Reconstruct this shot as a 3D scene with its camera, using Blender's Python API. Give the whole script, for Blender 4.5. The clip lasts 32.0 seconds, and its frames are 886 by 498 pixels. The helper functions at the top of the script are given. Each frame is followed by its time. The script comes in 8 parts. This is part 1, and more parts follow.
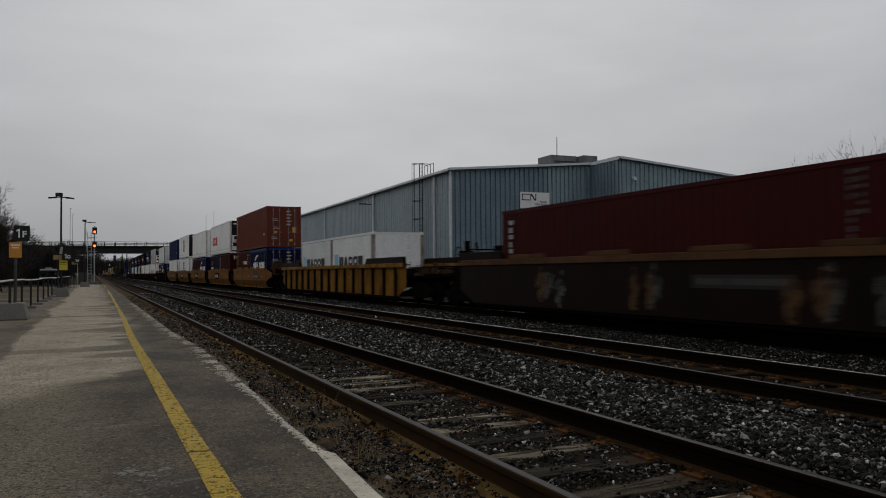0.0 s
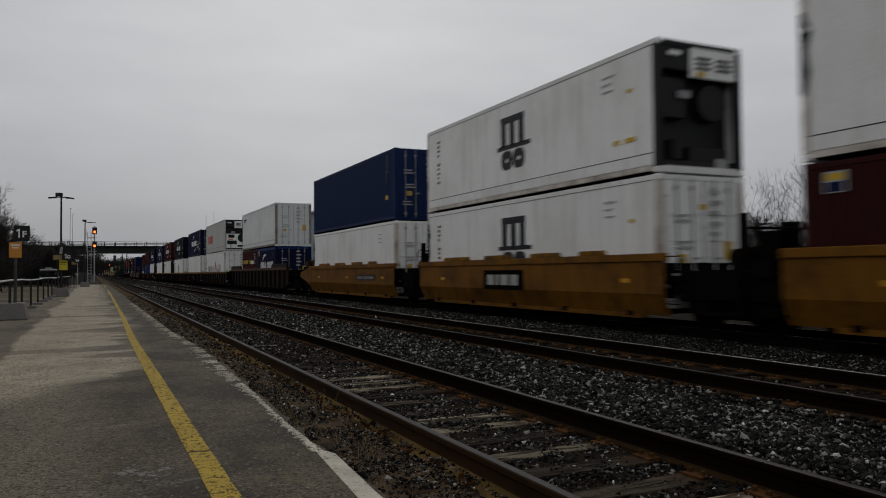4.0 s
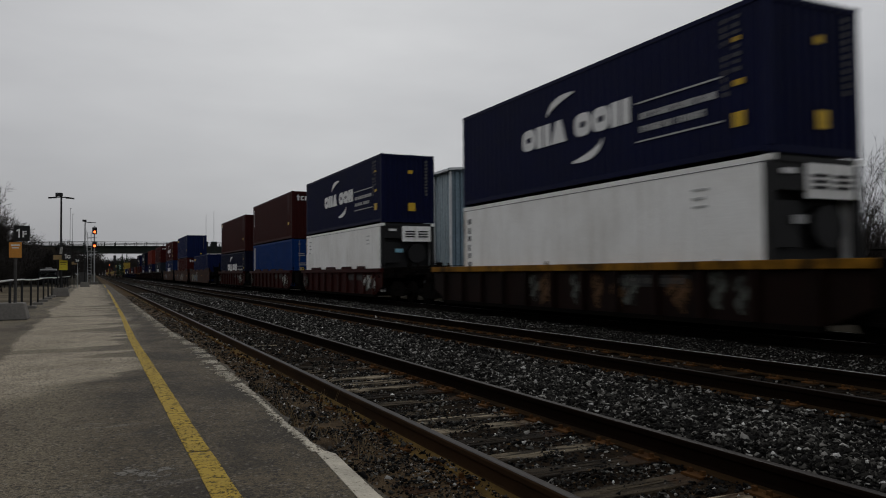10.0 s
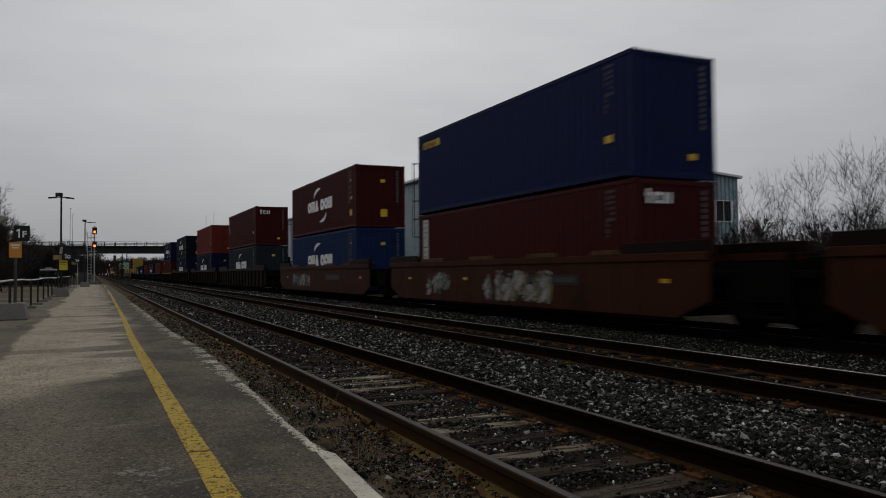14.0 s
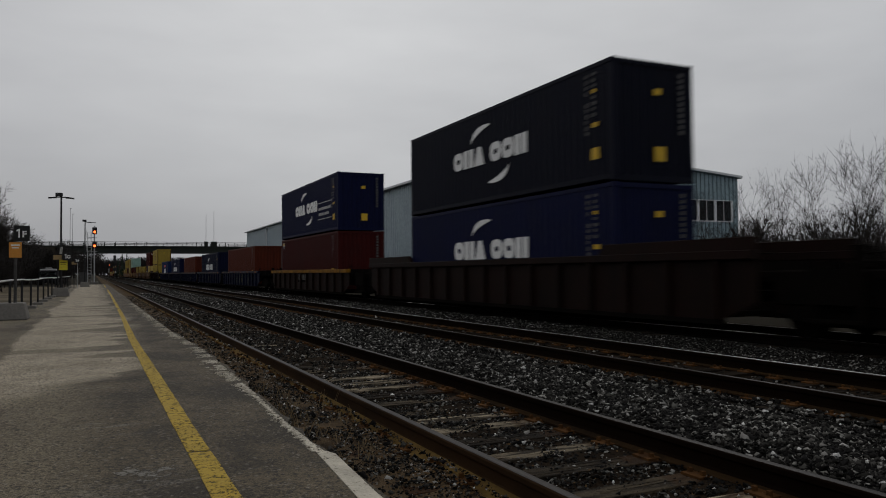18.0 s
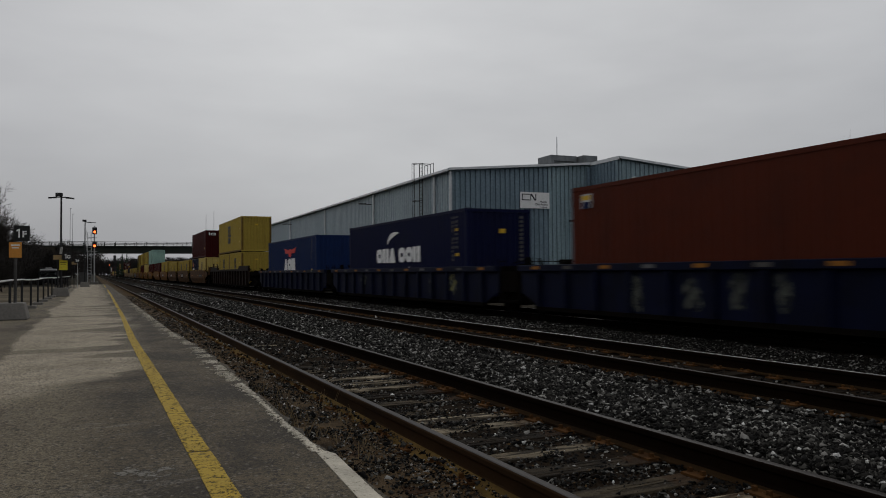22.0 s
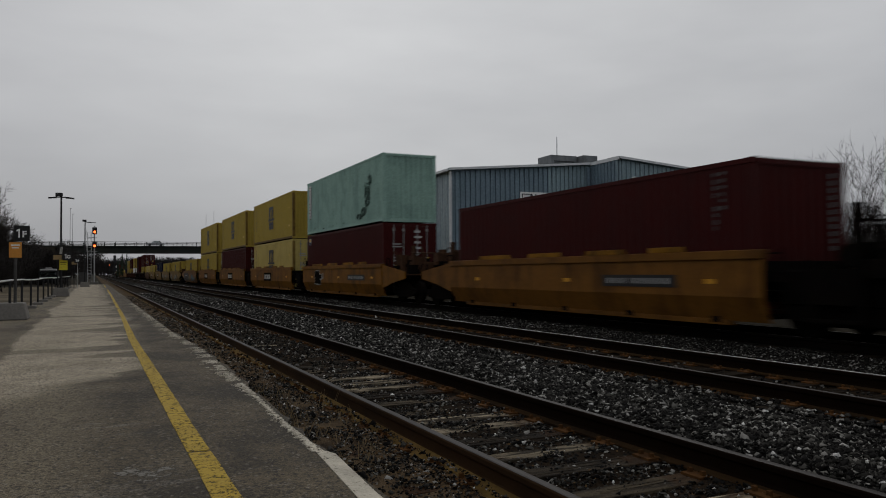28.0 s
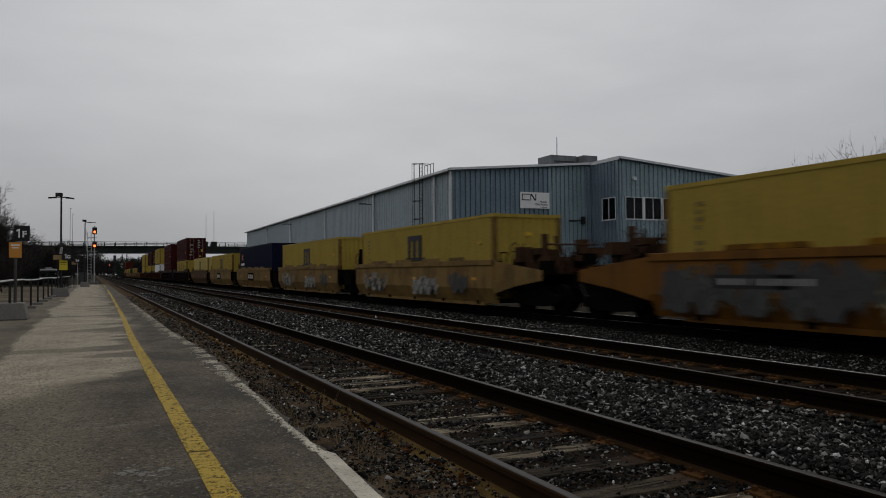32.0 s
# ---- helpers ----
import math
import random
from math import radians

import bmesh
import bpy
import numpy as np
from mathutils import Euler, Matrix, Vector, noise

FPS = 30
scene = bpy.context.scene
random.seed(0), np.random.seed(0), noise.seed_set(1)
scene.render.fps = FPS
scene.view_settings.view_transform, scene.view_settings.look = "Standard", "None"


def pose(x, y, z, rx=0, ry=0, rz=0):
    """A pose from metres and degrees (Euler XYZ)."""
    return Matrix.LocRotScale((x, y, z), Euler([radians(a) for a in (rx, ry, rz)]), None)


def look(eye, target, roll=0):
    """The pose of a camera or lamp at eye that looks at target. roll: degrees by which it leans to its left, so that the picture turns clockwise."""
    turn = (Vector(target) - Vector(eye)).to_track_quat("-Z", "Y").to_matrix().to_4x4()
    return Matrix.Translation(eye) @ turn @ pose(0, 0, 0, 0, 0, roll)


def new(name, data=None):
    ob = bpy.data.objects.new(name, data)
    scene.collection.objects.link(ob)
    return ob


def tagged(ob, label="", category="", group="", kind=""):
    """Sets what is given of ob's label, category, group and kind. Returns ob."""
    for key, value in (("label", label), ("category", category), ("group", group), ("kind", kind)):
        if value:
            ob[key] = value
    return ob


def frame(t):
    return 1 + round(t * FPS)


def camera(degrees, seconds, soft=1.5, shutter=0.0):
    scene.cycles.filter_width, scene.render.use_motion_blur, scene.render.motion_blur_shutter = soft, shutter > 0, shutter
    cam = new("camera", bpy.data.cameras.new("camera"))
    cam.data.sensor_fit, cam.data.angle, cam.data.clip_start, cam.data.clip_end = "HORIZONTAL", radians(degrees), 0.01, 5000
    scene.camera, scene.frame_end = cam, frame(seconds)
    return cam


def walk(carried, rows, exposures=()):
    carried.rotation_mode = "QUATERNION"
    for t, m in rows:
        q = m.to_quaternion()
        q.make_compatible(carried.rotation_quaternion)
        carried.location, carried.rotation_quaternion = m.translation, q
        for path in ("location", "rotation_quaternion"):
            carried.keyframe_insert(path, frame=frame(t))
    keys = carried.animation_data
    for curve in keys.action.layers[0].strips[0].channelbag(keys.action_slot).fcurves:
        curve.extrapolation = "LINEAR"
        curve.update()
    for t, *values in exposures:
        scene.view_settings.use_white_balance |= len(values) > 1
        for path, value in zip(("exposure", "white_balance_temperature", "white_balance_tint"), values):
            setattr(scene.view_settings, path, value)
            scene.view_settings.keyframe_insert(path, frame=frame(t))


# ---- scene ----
# The camera stands on the platform; x runs across the tracks, y along them, z = 0 is the rail top.
cam = camera(61.17, 32.0, soft=1.0, shutter=0.33)
EYE = Vector((0.0, 0.0, 1.219))
YAW, TILT, ROLL = radians(24.956), radians(1.710), -0.510
AIM = EYE + Vector((math.sin(YAW) * math.cos(TILT), math.cos(YAW) * math.cos(TILT), math.sin(TILT)))
STAND = look(EYE, AIM, ROLL)
walk(cam, [(0.0, STAND), (32.0, STAND)])

# ---- sky and light: a dull, even overcast ----
world = bpy.data.worlds.new("overcast")
scene.world = world
world.use_nodes = True
wn, wl = world.node_tree.nodes, world.node_tree.links
wn.clear()


def wnode(kind, **sets):
    n = wn.new(kind)
    for k, v in sets.items():
        n.inputs[k].default_value = v
    return n


sky = wn.new("ShaderNodeTexSky")
sky.sky_type, sky.sun_disc = "NISHITA", False
sky.sun_elevation, sky.sun_rotation = radians(38), radians(-35)
sky.air_density, sky.dust_density = 1.0, 4.0
wcoord = wn.new("ShaderNodeTexCoord")
wsep = wn.new("ShaderNodeSeparateXYZ")
wl.new(wcoord.outputs["Generated"], wsep.inputs[0])
# cloud deck: broad soft billows, flattened towards the horizon
wmap = wn.new("ShaderNodeMapping")
wmap.inputs["Scale"].default_value = (1.3, 1.3, 4.5)
wl.new(wcoord.outputs["Generated"], wmap.inputs["Vector"])
wnoise = wnode("ShaderNodeTexNoise", Scale=1.6, Detail=6.0, Roughness=0.5)
wl.new(wmap.outputs[0], wnoise.inputs["Vector"])
wramp = wn.new("ShaderNodeValToRGB")
wramp.color_ramp.elements[0].position, wramp.color_ramp.elements[0].color = 0.25, (0.50, 0.505, 0.52, 1)
wramp.color_ramp.elements[1].position, wramp.color_ramp.elements[1].color = 0.75, (0.67, 0.675, 0.685, 1)
wl.new(wnoise.outputs["Fac"], wramp.inputs[0])
# the deck is a little darker low down
wband = wn.new("ShaderNodeValToRGB")
wband.color_ramp.elements[0].position, wband.color_ramp.elements[0].color = 0.04, (0.76, 0.765, 0.775, 1)
wband.color_ramp.elements[1].position, wband.color_ramp.elements[1].color = 0.30, (1.0, 1.0, 1.0, 1)
wl.new(wsep.outputs["Z"], wband.inputs[0])
wmul = wn.new("ShaderNodeMixRGB")
wmul.blend_type = "MULTIPLY"
wmul.inputs[0].default_value = 1.0
wl.new(wramp.outputs[0], wmul.inputs[1])
wl.new(wband.outputs[0], wmul.inputs[2])
# the deck brightens round the view's middle: lens falloff fitted to the camera
wdot = wn.new("ShaderNodeVectorMath")
wdot.operation = "DOT_PRODUCT"
wl.new(wcoord.outputs["Generated"], wdot.inputs[0])
wdot.inputs[1].default_value = (math.sin(radians(27)) * math.cos(radians(22)), math.cos(radians(27)) * math.cos(radians(22)), math.sin(radians(22)))
wglow = wn.new("ShaderNodeValToRGB")
wglow.color_ramp.interpolation = "EASE"
wglow.color_ramp.elements[0].position, wglow.color_ramp.elements[0].color = 0.80, (0.825, 0.83, 0.845, 1)
wglow.color_ramp.elements[1].position, wglow.color_ramp.elements[1].color = 0.985, (1.07, 1.07, 1.065, 1)
wl.new(wdot.outputs["Value"], wglow.inputs[0])
wmul2 = wn.new("ShaderNodeMixRGB")
wmul2.blend_type = "MULTIPLY"
wmul2.inputs[0].default_value = 1.0
wl.new(wmul.outputs[0], wmul2.inputs[1])
wl.new(wglow.outputs[0], wmul2.inputs[2])
bg_cloud = wnode("ShaderNodeBackground", Strength=1.0)
wl.new(wmul2.outputs[0], bg_cloud.inputs["Color"])
bg_sky = wnode("ShaderNodeBackground", Strength=0.05)
wl.new(sky.outputs[0], bg_sky.inputs["Color"])
wmix = wnode("ShaderNodeMixShader", Fac=0.08)
wl.new(bg_cloud.outputs[0], wmix.inputs[1])
wl.new(bg_sky.outputs[0], wmix.inputs[2])
wout = wn.new("ShaderNodeOutputWorld")
wl.new(wmix.outputs[0], wout.inputs["Surface"])

sun_data = bpy.data.lights.new("sun", "SUN")
sun_data.energy, sun_data.angle, sun_data.color = 0.4, radians(25), (1.0, 0.97, 0.93)
sun = new("sun", sun_data)
sun.rotation_euler = (radians(90 - 38), 0, radians(-35 + 180))
scene.view_settings.exposure = 0.0


# ---- materials ----
def material(name, colour, rough=0.6, metal=0.0, dark=None, patch=1.2, grain=30.0, amount=0.45, bump=0.15, bump_scale=60.0,
             spread=0.06, stretch=(1, 1, 1), spec=0.2, streak=0.0):
    """A procedural surface: a base colour, stains of `dark` at a broad scale, a fine grain, a bump and a small variation by object."""
    m = bpy.data.materials.new(name)
    m.use_nodes = True
    n, l = m.node_tree.nodes, m.node_tree.links
    b = n["Principled BSDF"]
    b.inputs["Roughness"].default_value, b.inputs["Metallic"].default_value = rough, metal
    b.inputs["Specular IOR Level"].default_value = spec
    co = n.new("ShaderNodeTexCoord")
    mp = n.new("ShaderNodeMapping")
    mp.inputs["Scale"].default_value = stretch
    l.new(co.outputs["Object"], mp.inputs["Vector"])
    info = n.new("ShaderNodeObjectInfo")
    off = n.new("ShaderNodeVectorMath")
    off.operation = "ADD"
    sc = n.new("ShaderNodeMath")
    sc.operation = "MULTIPLY"
    sc.inputs[1].default_value = 37.0
    l.new(info.outputs["Random"], sc.inputs[0])
    l.new(mp.outputs[0], off.inputs[0])
    l.new(sc.outputs[0], off.inputs[1])
    big = n.new("ShaderNodeTexNoise")
    big.inputs["Scale"].default_value, big.inputs["Detail"].default_value, big.inputs["Roughness"].default_value = patch, 6, 0.62
    l.new(off.outputs[0], big.inputs["Vector"])
    fine = n.new("ShaderNodeTexNoise")
    fine.inputs["Scale"].default_value, fine.inputs["Detail"].default_value = grain, 4
    l.new(off.outputs[0], fine.inputs["Vector"])
    ramp = n.new("ShaderNodeValToRGB")
    ramp.color_ramp.elements[0].position, ramp.color_ramp.elements[1].position = 0.45, 0.75
    l.new(big.outputs["Fac"], ramp.inputs[0])
    fac = n.new("ShaderNodeMath")
    fac.operation = "MULTIPLY"
    fac.inputs[1].default_value = amount
    l.new(ramp.outputs[0], fac.inputs[0])
    mix = n.new("ShaderNodeMixRGB")
    mix.inputs[1].default_value = (*colour, 1)
    mix.inputs[2].default_value = (*(dark or [c * 0.5 for c in colour]), 1)
    l.new(fac.outputs[0], mix.inputs[0])
    last = mix
    if streak:
        wave = n.new("ShaderNodeTexNoise")
        wave.inputs["Scale"].default_value, wave.inputs["Detail"].default_value = 5.0, 4
        ms = n.new("ShaderNodeMapping")
        ms.inputs["Scale"].default_value = (1, 1, 0.06)
        l.new(off.outputs[0], ms.inputs["Vector"])
        l.new(ms.outputs[0], wave.inputs["Vector"])
        r2 = n.new("ShaderNodeValToRGB")
        r2.color_ramp.elements[0].position, r2.color_ramp.elements[1].position = 0.52, 0.72
        l.new(wave.outputs["Fac"], r2.inputs[0])
        f2 = n.new("ShaderNodeMath")
        f2.operation = "MULTIPLY"
        f2.inputs[1].default_value = streak
        l.new(r2.outputs[0], f2.inputs[0])
        m3 = n.new("ShaderNodeMixRGB")
        m3.inputs[2].default_value = (*(dark or [c * 0.5 for c in colour]), 1)
        l.new(last.outputs[0], m3.inputs[1])
        l.new(f2.outputs[0], m3.inputs[0])
        last = m3
    hsv = n.new("ShaderNodeHueSaturation")
    val = n.new("ShaderNodeMapRange")
    val.inputs["To Min"].default_value, val.inputs["To Max"].default_value = 1 - spread, 1 + spread
    l.new(info.outputs["Random"], val.inputs["Value"])
    g = n.new("ShaderNodeMapRange")
    g.inputs["From Min"].default_value, g.inputs["From Max"].default_value = 0.3, 0.7
    g.inputs["To Min"].default_value, g.inputs["To Max"].default_value = 0.86, 1.12
    l.new(fine.outputs["Fac"], g.inputs["Value"])
    mm = n.new("ShaderNodeMath")
    mm.operation = "MULTIPLY"
    l.new(val.outputs[0], mm.inputs[0])
    l.new(g.outputs[0], mm.inputs[1])
    l.new(mm.outputs[0], hsv.inputs["Value"])
    l.new(last.outputs[0], hsv.inputs["Color"])
    l.new(hsv.outputs[0], b.inputs["Base Color"])
    if bump:
        bn = n.new("ShaderNodeTexNoise")
        bn.inputs["Scale"].default_value, bn.inputs["Detail"].default_value = bump_scale, 5
        l.new(off.outputs[0], bn.inputs["Vector"])
        bp = n.new("ShaderNodeBump")
        bp.inputs["Strength"].default_value, bp.inputs["Distance"].default_value = bump, 0.02
        l.new(bn.outputs["Fac"], bp.inputs["Height"])
        l.new(bp.outputs[0], b.inputs["Normal"])
    return m


def glow(name, colour, strength):
    m = bpy.data.materials.new(name)
    m.use_nodes = True
    b = m.node_tree.nodes["Principled BSDF"]
    b.inputs["Base Color"].default_value = (*colour, 1)
    b.inputs["Emission Color"].default_value = (*colour, 1)
    b.inputs["Emission Strength"].default_value = strength
    return m


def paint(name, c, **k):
    """Old coach paint; a power curve deepens its colours to imitate hard contrast."""
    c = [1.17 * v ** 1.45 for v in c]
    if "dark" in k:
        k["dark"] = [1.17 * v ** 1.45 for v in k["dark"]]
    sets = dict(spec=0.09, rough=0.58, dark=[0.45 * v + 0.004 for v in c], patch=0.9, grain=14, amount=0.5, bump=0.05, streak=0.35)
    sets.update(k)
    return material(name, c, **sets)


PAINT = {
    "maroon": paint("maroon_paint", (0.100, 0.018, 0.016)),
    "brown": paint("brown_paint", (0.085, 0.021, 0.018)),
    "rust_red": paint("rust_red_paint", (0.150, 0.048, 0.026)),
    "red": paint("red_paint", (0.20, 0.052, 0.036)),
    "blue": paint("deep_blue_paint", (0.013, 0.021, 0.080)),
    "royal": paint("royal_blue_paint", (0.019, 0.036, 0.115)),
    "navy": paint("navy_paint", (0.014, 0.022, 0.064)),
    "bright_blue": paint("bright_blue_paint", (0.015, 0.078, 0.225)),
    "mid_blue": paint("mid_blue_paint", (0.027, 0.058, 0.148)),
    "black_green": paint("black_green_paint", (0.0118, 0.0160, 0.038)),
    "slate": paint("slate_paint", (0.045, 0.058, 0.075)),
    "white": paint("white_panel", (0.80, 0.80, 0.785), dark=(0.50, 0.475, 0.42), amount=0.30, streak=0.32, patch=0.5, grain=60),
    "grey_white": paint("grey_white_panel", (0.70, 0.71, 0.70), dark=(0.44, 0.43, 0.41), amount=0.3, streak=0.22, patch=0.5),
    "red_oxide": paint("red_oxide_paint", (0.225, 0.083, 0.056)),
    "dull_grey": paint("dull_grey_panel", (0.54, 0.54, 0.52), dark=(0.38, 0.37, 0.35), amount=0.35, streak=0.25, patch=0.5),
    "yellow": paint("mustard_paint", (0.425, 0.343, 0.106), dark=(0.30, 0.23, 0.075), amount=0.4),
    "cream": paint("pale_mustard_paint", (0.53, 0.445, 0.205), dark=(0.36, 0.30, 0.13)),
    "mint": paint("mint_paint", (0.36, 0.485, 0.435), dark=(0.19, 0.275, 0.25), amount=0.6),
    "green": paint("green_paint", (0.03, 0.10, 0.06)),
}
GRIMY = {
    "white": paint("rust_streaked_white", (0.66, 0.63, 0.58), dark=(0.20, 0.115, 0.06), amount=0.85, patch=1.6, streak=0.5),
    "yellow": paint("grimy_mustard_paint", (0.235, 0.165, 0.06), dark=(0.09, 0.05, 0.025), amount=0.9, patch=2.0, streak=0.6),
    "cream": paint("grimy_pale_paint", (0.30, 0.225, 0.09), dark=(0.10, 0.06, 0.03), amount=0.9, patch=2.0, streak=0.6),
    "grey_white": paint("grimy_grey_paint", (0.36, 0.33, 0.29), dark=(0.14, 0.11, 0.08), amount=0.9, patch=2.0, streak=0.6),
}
# wagon tones are set lower again to imitate crushed contrast
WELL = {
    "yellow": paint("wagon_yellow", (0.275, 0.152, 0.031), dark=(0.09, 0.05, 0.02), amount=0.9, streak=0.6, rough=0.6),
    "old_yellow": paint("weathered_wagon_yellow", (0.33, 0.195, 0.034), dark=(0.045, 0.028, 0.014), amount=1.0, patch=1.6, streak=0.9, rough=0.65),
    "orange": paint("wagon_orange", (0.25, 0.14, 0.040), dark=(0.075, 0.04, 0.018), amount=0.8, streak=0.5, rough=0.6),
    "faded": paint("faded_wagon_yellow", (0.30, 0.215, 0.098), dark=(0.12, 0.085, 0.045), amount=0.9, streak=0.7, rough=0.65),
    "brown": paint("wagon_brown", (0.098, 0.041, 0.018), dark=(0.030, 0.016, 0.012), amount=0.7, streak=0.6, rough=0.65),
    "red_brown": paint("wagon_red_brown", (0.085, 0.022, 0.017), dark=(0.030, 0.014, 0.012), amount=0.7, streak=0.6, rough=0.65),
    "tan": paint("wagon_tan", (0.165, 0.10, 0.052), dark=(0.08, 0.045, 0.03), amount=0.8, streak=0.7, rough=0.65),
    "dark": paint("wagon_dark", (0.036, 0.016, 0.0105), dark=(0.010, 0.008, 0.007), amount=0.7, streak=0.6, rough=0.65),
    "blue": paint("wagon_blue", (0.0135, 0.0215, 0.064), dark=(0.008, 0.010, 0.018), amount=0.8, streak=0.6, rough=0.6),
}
WHITE = material("white_lettering", (0.74, 0.74, 0.73), rough=0.5, patch=3, amount=0.3, bump=0)
REFLECTOR = material("orange_yellow_reflector", (0.62, 0.30, 0.02), rough=0.4, patch=6, amount=0.5, bump=0)
DARKGREY = material("dark_grey_lettering", (0.12, 0.12, 0.122), rough=0.6, patch=6, amount=0.5, bump=0)
DARKRED = material("dark_red_emblem", (0.30, 0.014, 0.022), rough=0.5, patch=3, amount=0.3, bump=0)
DIM_ORANGE = material("grimy_orange_reflector", (0.30, 0.12, 0.012), rough=0.6, dark=(0.06, 0.03, 0.01), patch=6, amount=0.7, bump=0)
DIMMARK = material("dirty_figures", (0.085, 0.08, 0.075), rough=0.7, patch=5, amount=0.7, bump=0)
SIGNWHITE = material("grimy_sign_white", (0.40, 0.39, 0.37), rough=0.6, dark=(0.2, 0.19, 0.17), patch=5, amount=0.7, bump=0)
GREYMARK = material("grey_lettering", (0.30, 0.30, 0.30), rough=0.5, patch=3, amount=0.3, bump=0)
FAINTMARK = material("faint_lettering", (0.085, 0.083, 0.082), rough=0.5, patch=6, amount=0.6, bump=0)
PALEMARK = material("pale_grey_lettering", (0.42, 0.42, 0.41), rough=0.5, patch=6, amount=0.6, bump=0)
DARKMARK = material("dark_lettering", (0.012, 0.013, 0.019), rough=0.5, patch=3, amount=0.3, bump=0)
REDMARK = material("red_lettering", (0.55, 0.035, 0.03), rough=0.5, patch=3, amount=0.3, bump=0)
YELLOWMARK = material("yellow_sticker", (0.58, 0.37, 0.025), rough=0.4, patch=3, amount=0.2, bump=0)
ORANGEMARK = material("orange_lettering", (0.65, 0.16, 0.02), rough=0.5, patch=3, amount=0.2, bump=0)
FAINTINK = material("faded_dark_figures", (0.16, 0.12, 0.045), rough=0.6, patch=6, amount=0.6, bump=0)
BLUEMARK = material("pale_blue_sticker", (0.25, 0.50, 0.62), rough=0.5, patch=3, amount=0.3, bump=0)


def worn_paint(name, colour, keep, solid_until=None, scale=9.0):
    """Paint with chips: where it is gone, it lets what lies under it show."""
    m = material(name, colour, rough=0.7, dark=[0.5 * c for c in colour], patch=3.5, grain=60, amount=0.7, bump=0.2)
    n, l = m.node_tree.nodes, m.node_tree.links
    b, out = n["Principled BSDF"], n["Material Output"]
    co = n.new("ShaderNodeTexCoord")
    t = n.new("ShaderNodeTexNoise")
    t.inputs["Scale"].default_value, t.inputs["Detail"].default_value, t.inputs["Roughness"].default_value = scale, 9, 0.75
    l.new(co.outputs["Object"], t.inputs["Vector"])
    r = n.new("ShaderNodeMapRange")
    r.inputs["From Min"].default_value, r.inputs["From Max"].default_value = keep - 0.04, keep + 0.04
    val = t.outputs["Fac"]
    if solid_until is not None:
        sep = n.new("ShaderNodeSeparateXYZ")
        l.new(co.outputs["Object"], sep.inputs[0])
        g = n.new("ShaderNodeMapRange")
        g.inputs["From Min"].default_value, g.inputs["From Max"].default_value = solid_until - 0.1, solid_until + 0.25
        g.inputs["To Min"].default_value, g.inputs["To Max"].default_value = 0.075, 0.0
        l.new(sep.outputs["Y"], g.inputs["Value"])
        add = n.new("ShaderNodeMath")
        l.new(val, add.inputs[0])
        l.new(g.outputs[0], add.inputs[1])
        val = add.outputs[0]
    l.new(val, r.inputs["Value"])
    clear = n.new("ShaderNodeBsdfTransparent")
    mix = n.new("ShaderNodeMixShader")
    l.new(r.outputs[0], mix.inputs[0])
    l.new(clear.outputs[0], mix.inputs[1])
    l.new(b.outputs[0], mix.inputs[2])
    l.new(mix.outputs[0], out.inputs["Surface"])
    return m


GRAFFITI = worn_paint("faded_spray_paint", (0.36, 0.355, 0.33), 0.50, None, 4.5)
GRAFFITI2 = worn_paint("grey_green_spray_paint", (0.075, 0.08, 0.07), 0.49, None, 4.0)
GRAFFITI3 = worn_paint("black_spray_paint", (0.012, 0.013, 0.014), 0.42, None, 3.0)
GRAFFITI4 = worn_paint("pale_yellow_spray_paint", (0.24, 0.22, 0.08), 0.48, None, 4.0)
RUST_STAIN = worn_paint("rust_and_tan_stain", (0.085, 0.042, 0.016), 0.47, None, 3.6)
GREY_PANEL = worn_paint("grey_overspray", (0.055, 0.055, 0.055), 0.38, None, 3.2)
SPRAY_BLUE = worn_paint("grey_blue_spray_paint", (0.085, 0.125, 0.15), 0.40, None, 3.0)
SPRAY_WHITE = worn_paint("chalky_spray_paint", (0.27, 0.265, 0.245), 0.455, None, 4.0)
SPRAY_SAND = worn_paint("sandy_spray_paint", (0.20, 0.165, 0.095), 0.455, None, 4.0)
OVERPAINT = worn_paint("dark_green_overpaint", (0.022, 0.06, 0.045), 0.48, None, 3.4)
STEEL = material("dull_steel", (0.30, 0.30, 0.30), rough=0.45, metal=0.7, bump=0.05)
BLACK = material("black_steel", (0.018, 0.018, 0.018), rough=0.55, bump=0.1)
# near-black: the deep shade under and between wagons is put into the colour
SHADED_BLACK = material("shaded_black_steel", (0.0045, 0.0040, 0.0036), rough=0.95, dark=(0.011, 0.007, 0.005), amount=0.6, spec=0.015)
ROD = material("galvanised_lock_rod", (0.22, 0.22, 0.215), rough=0.5, metal=0.3, patch=4, amount=0.5, bump=0)
REEFER = material("reefer_machine_black", (0.012, 0.012, 0.0125), rough=0.55, dark=(0.006, 0.006, 0.006), patch=3)


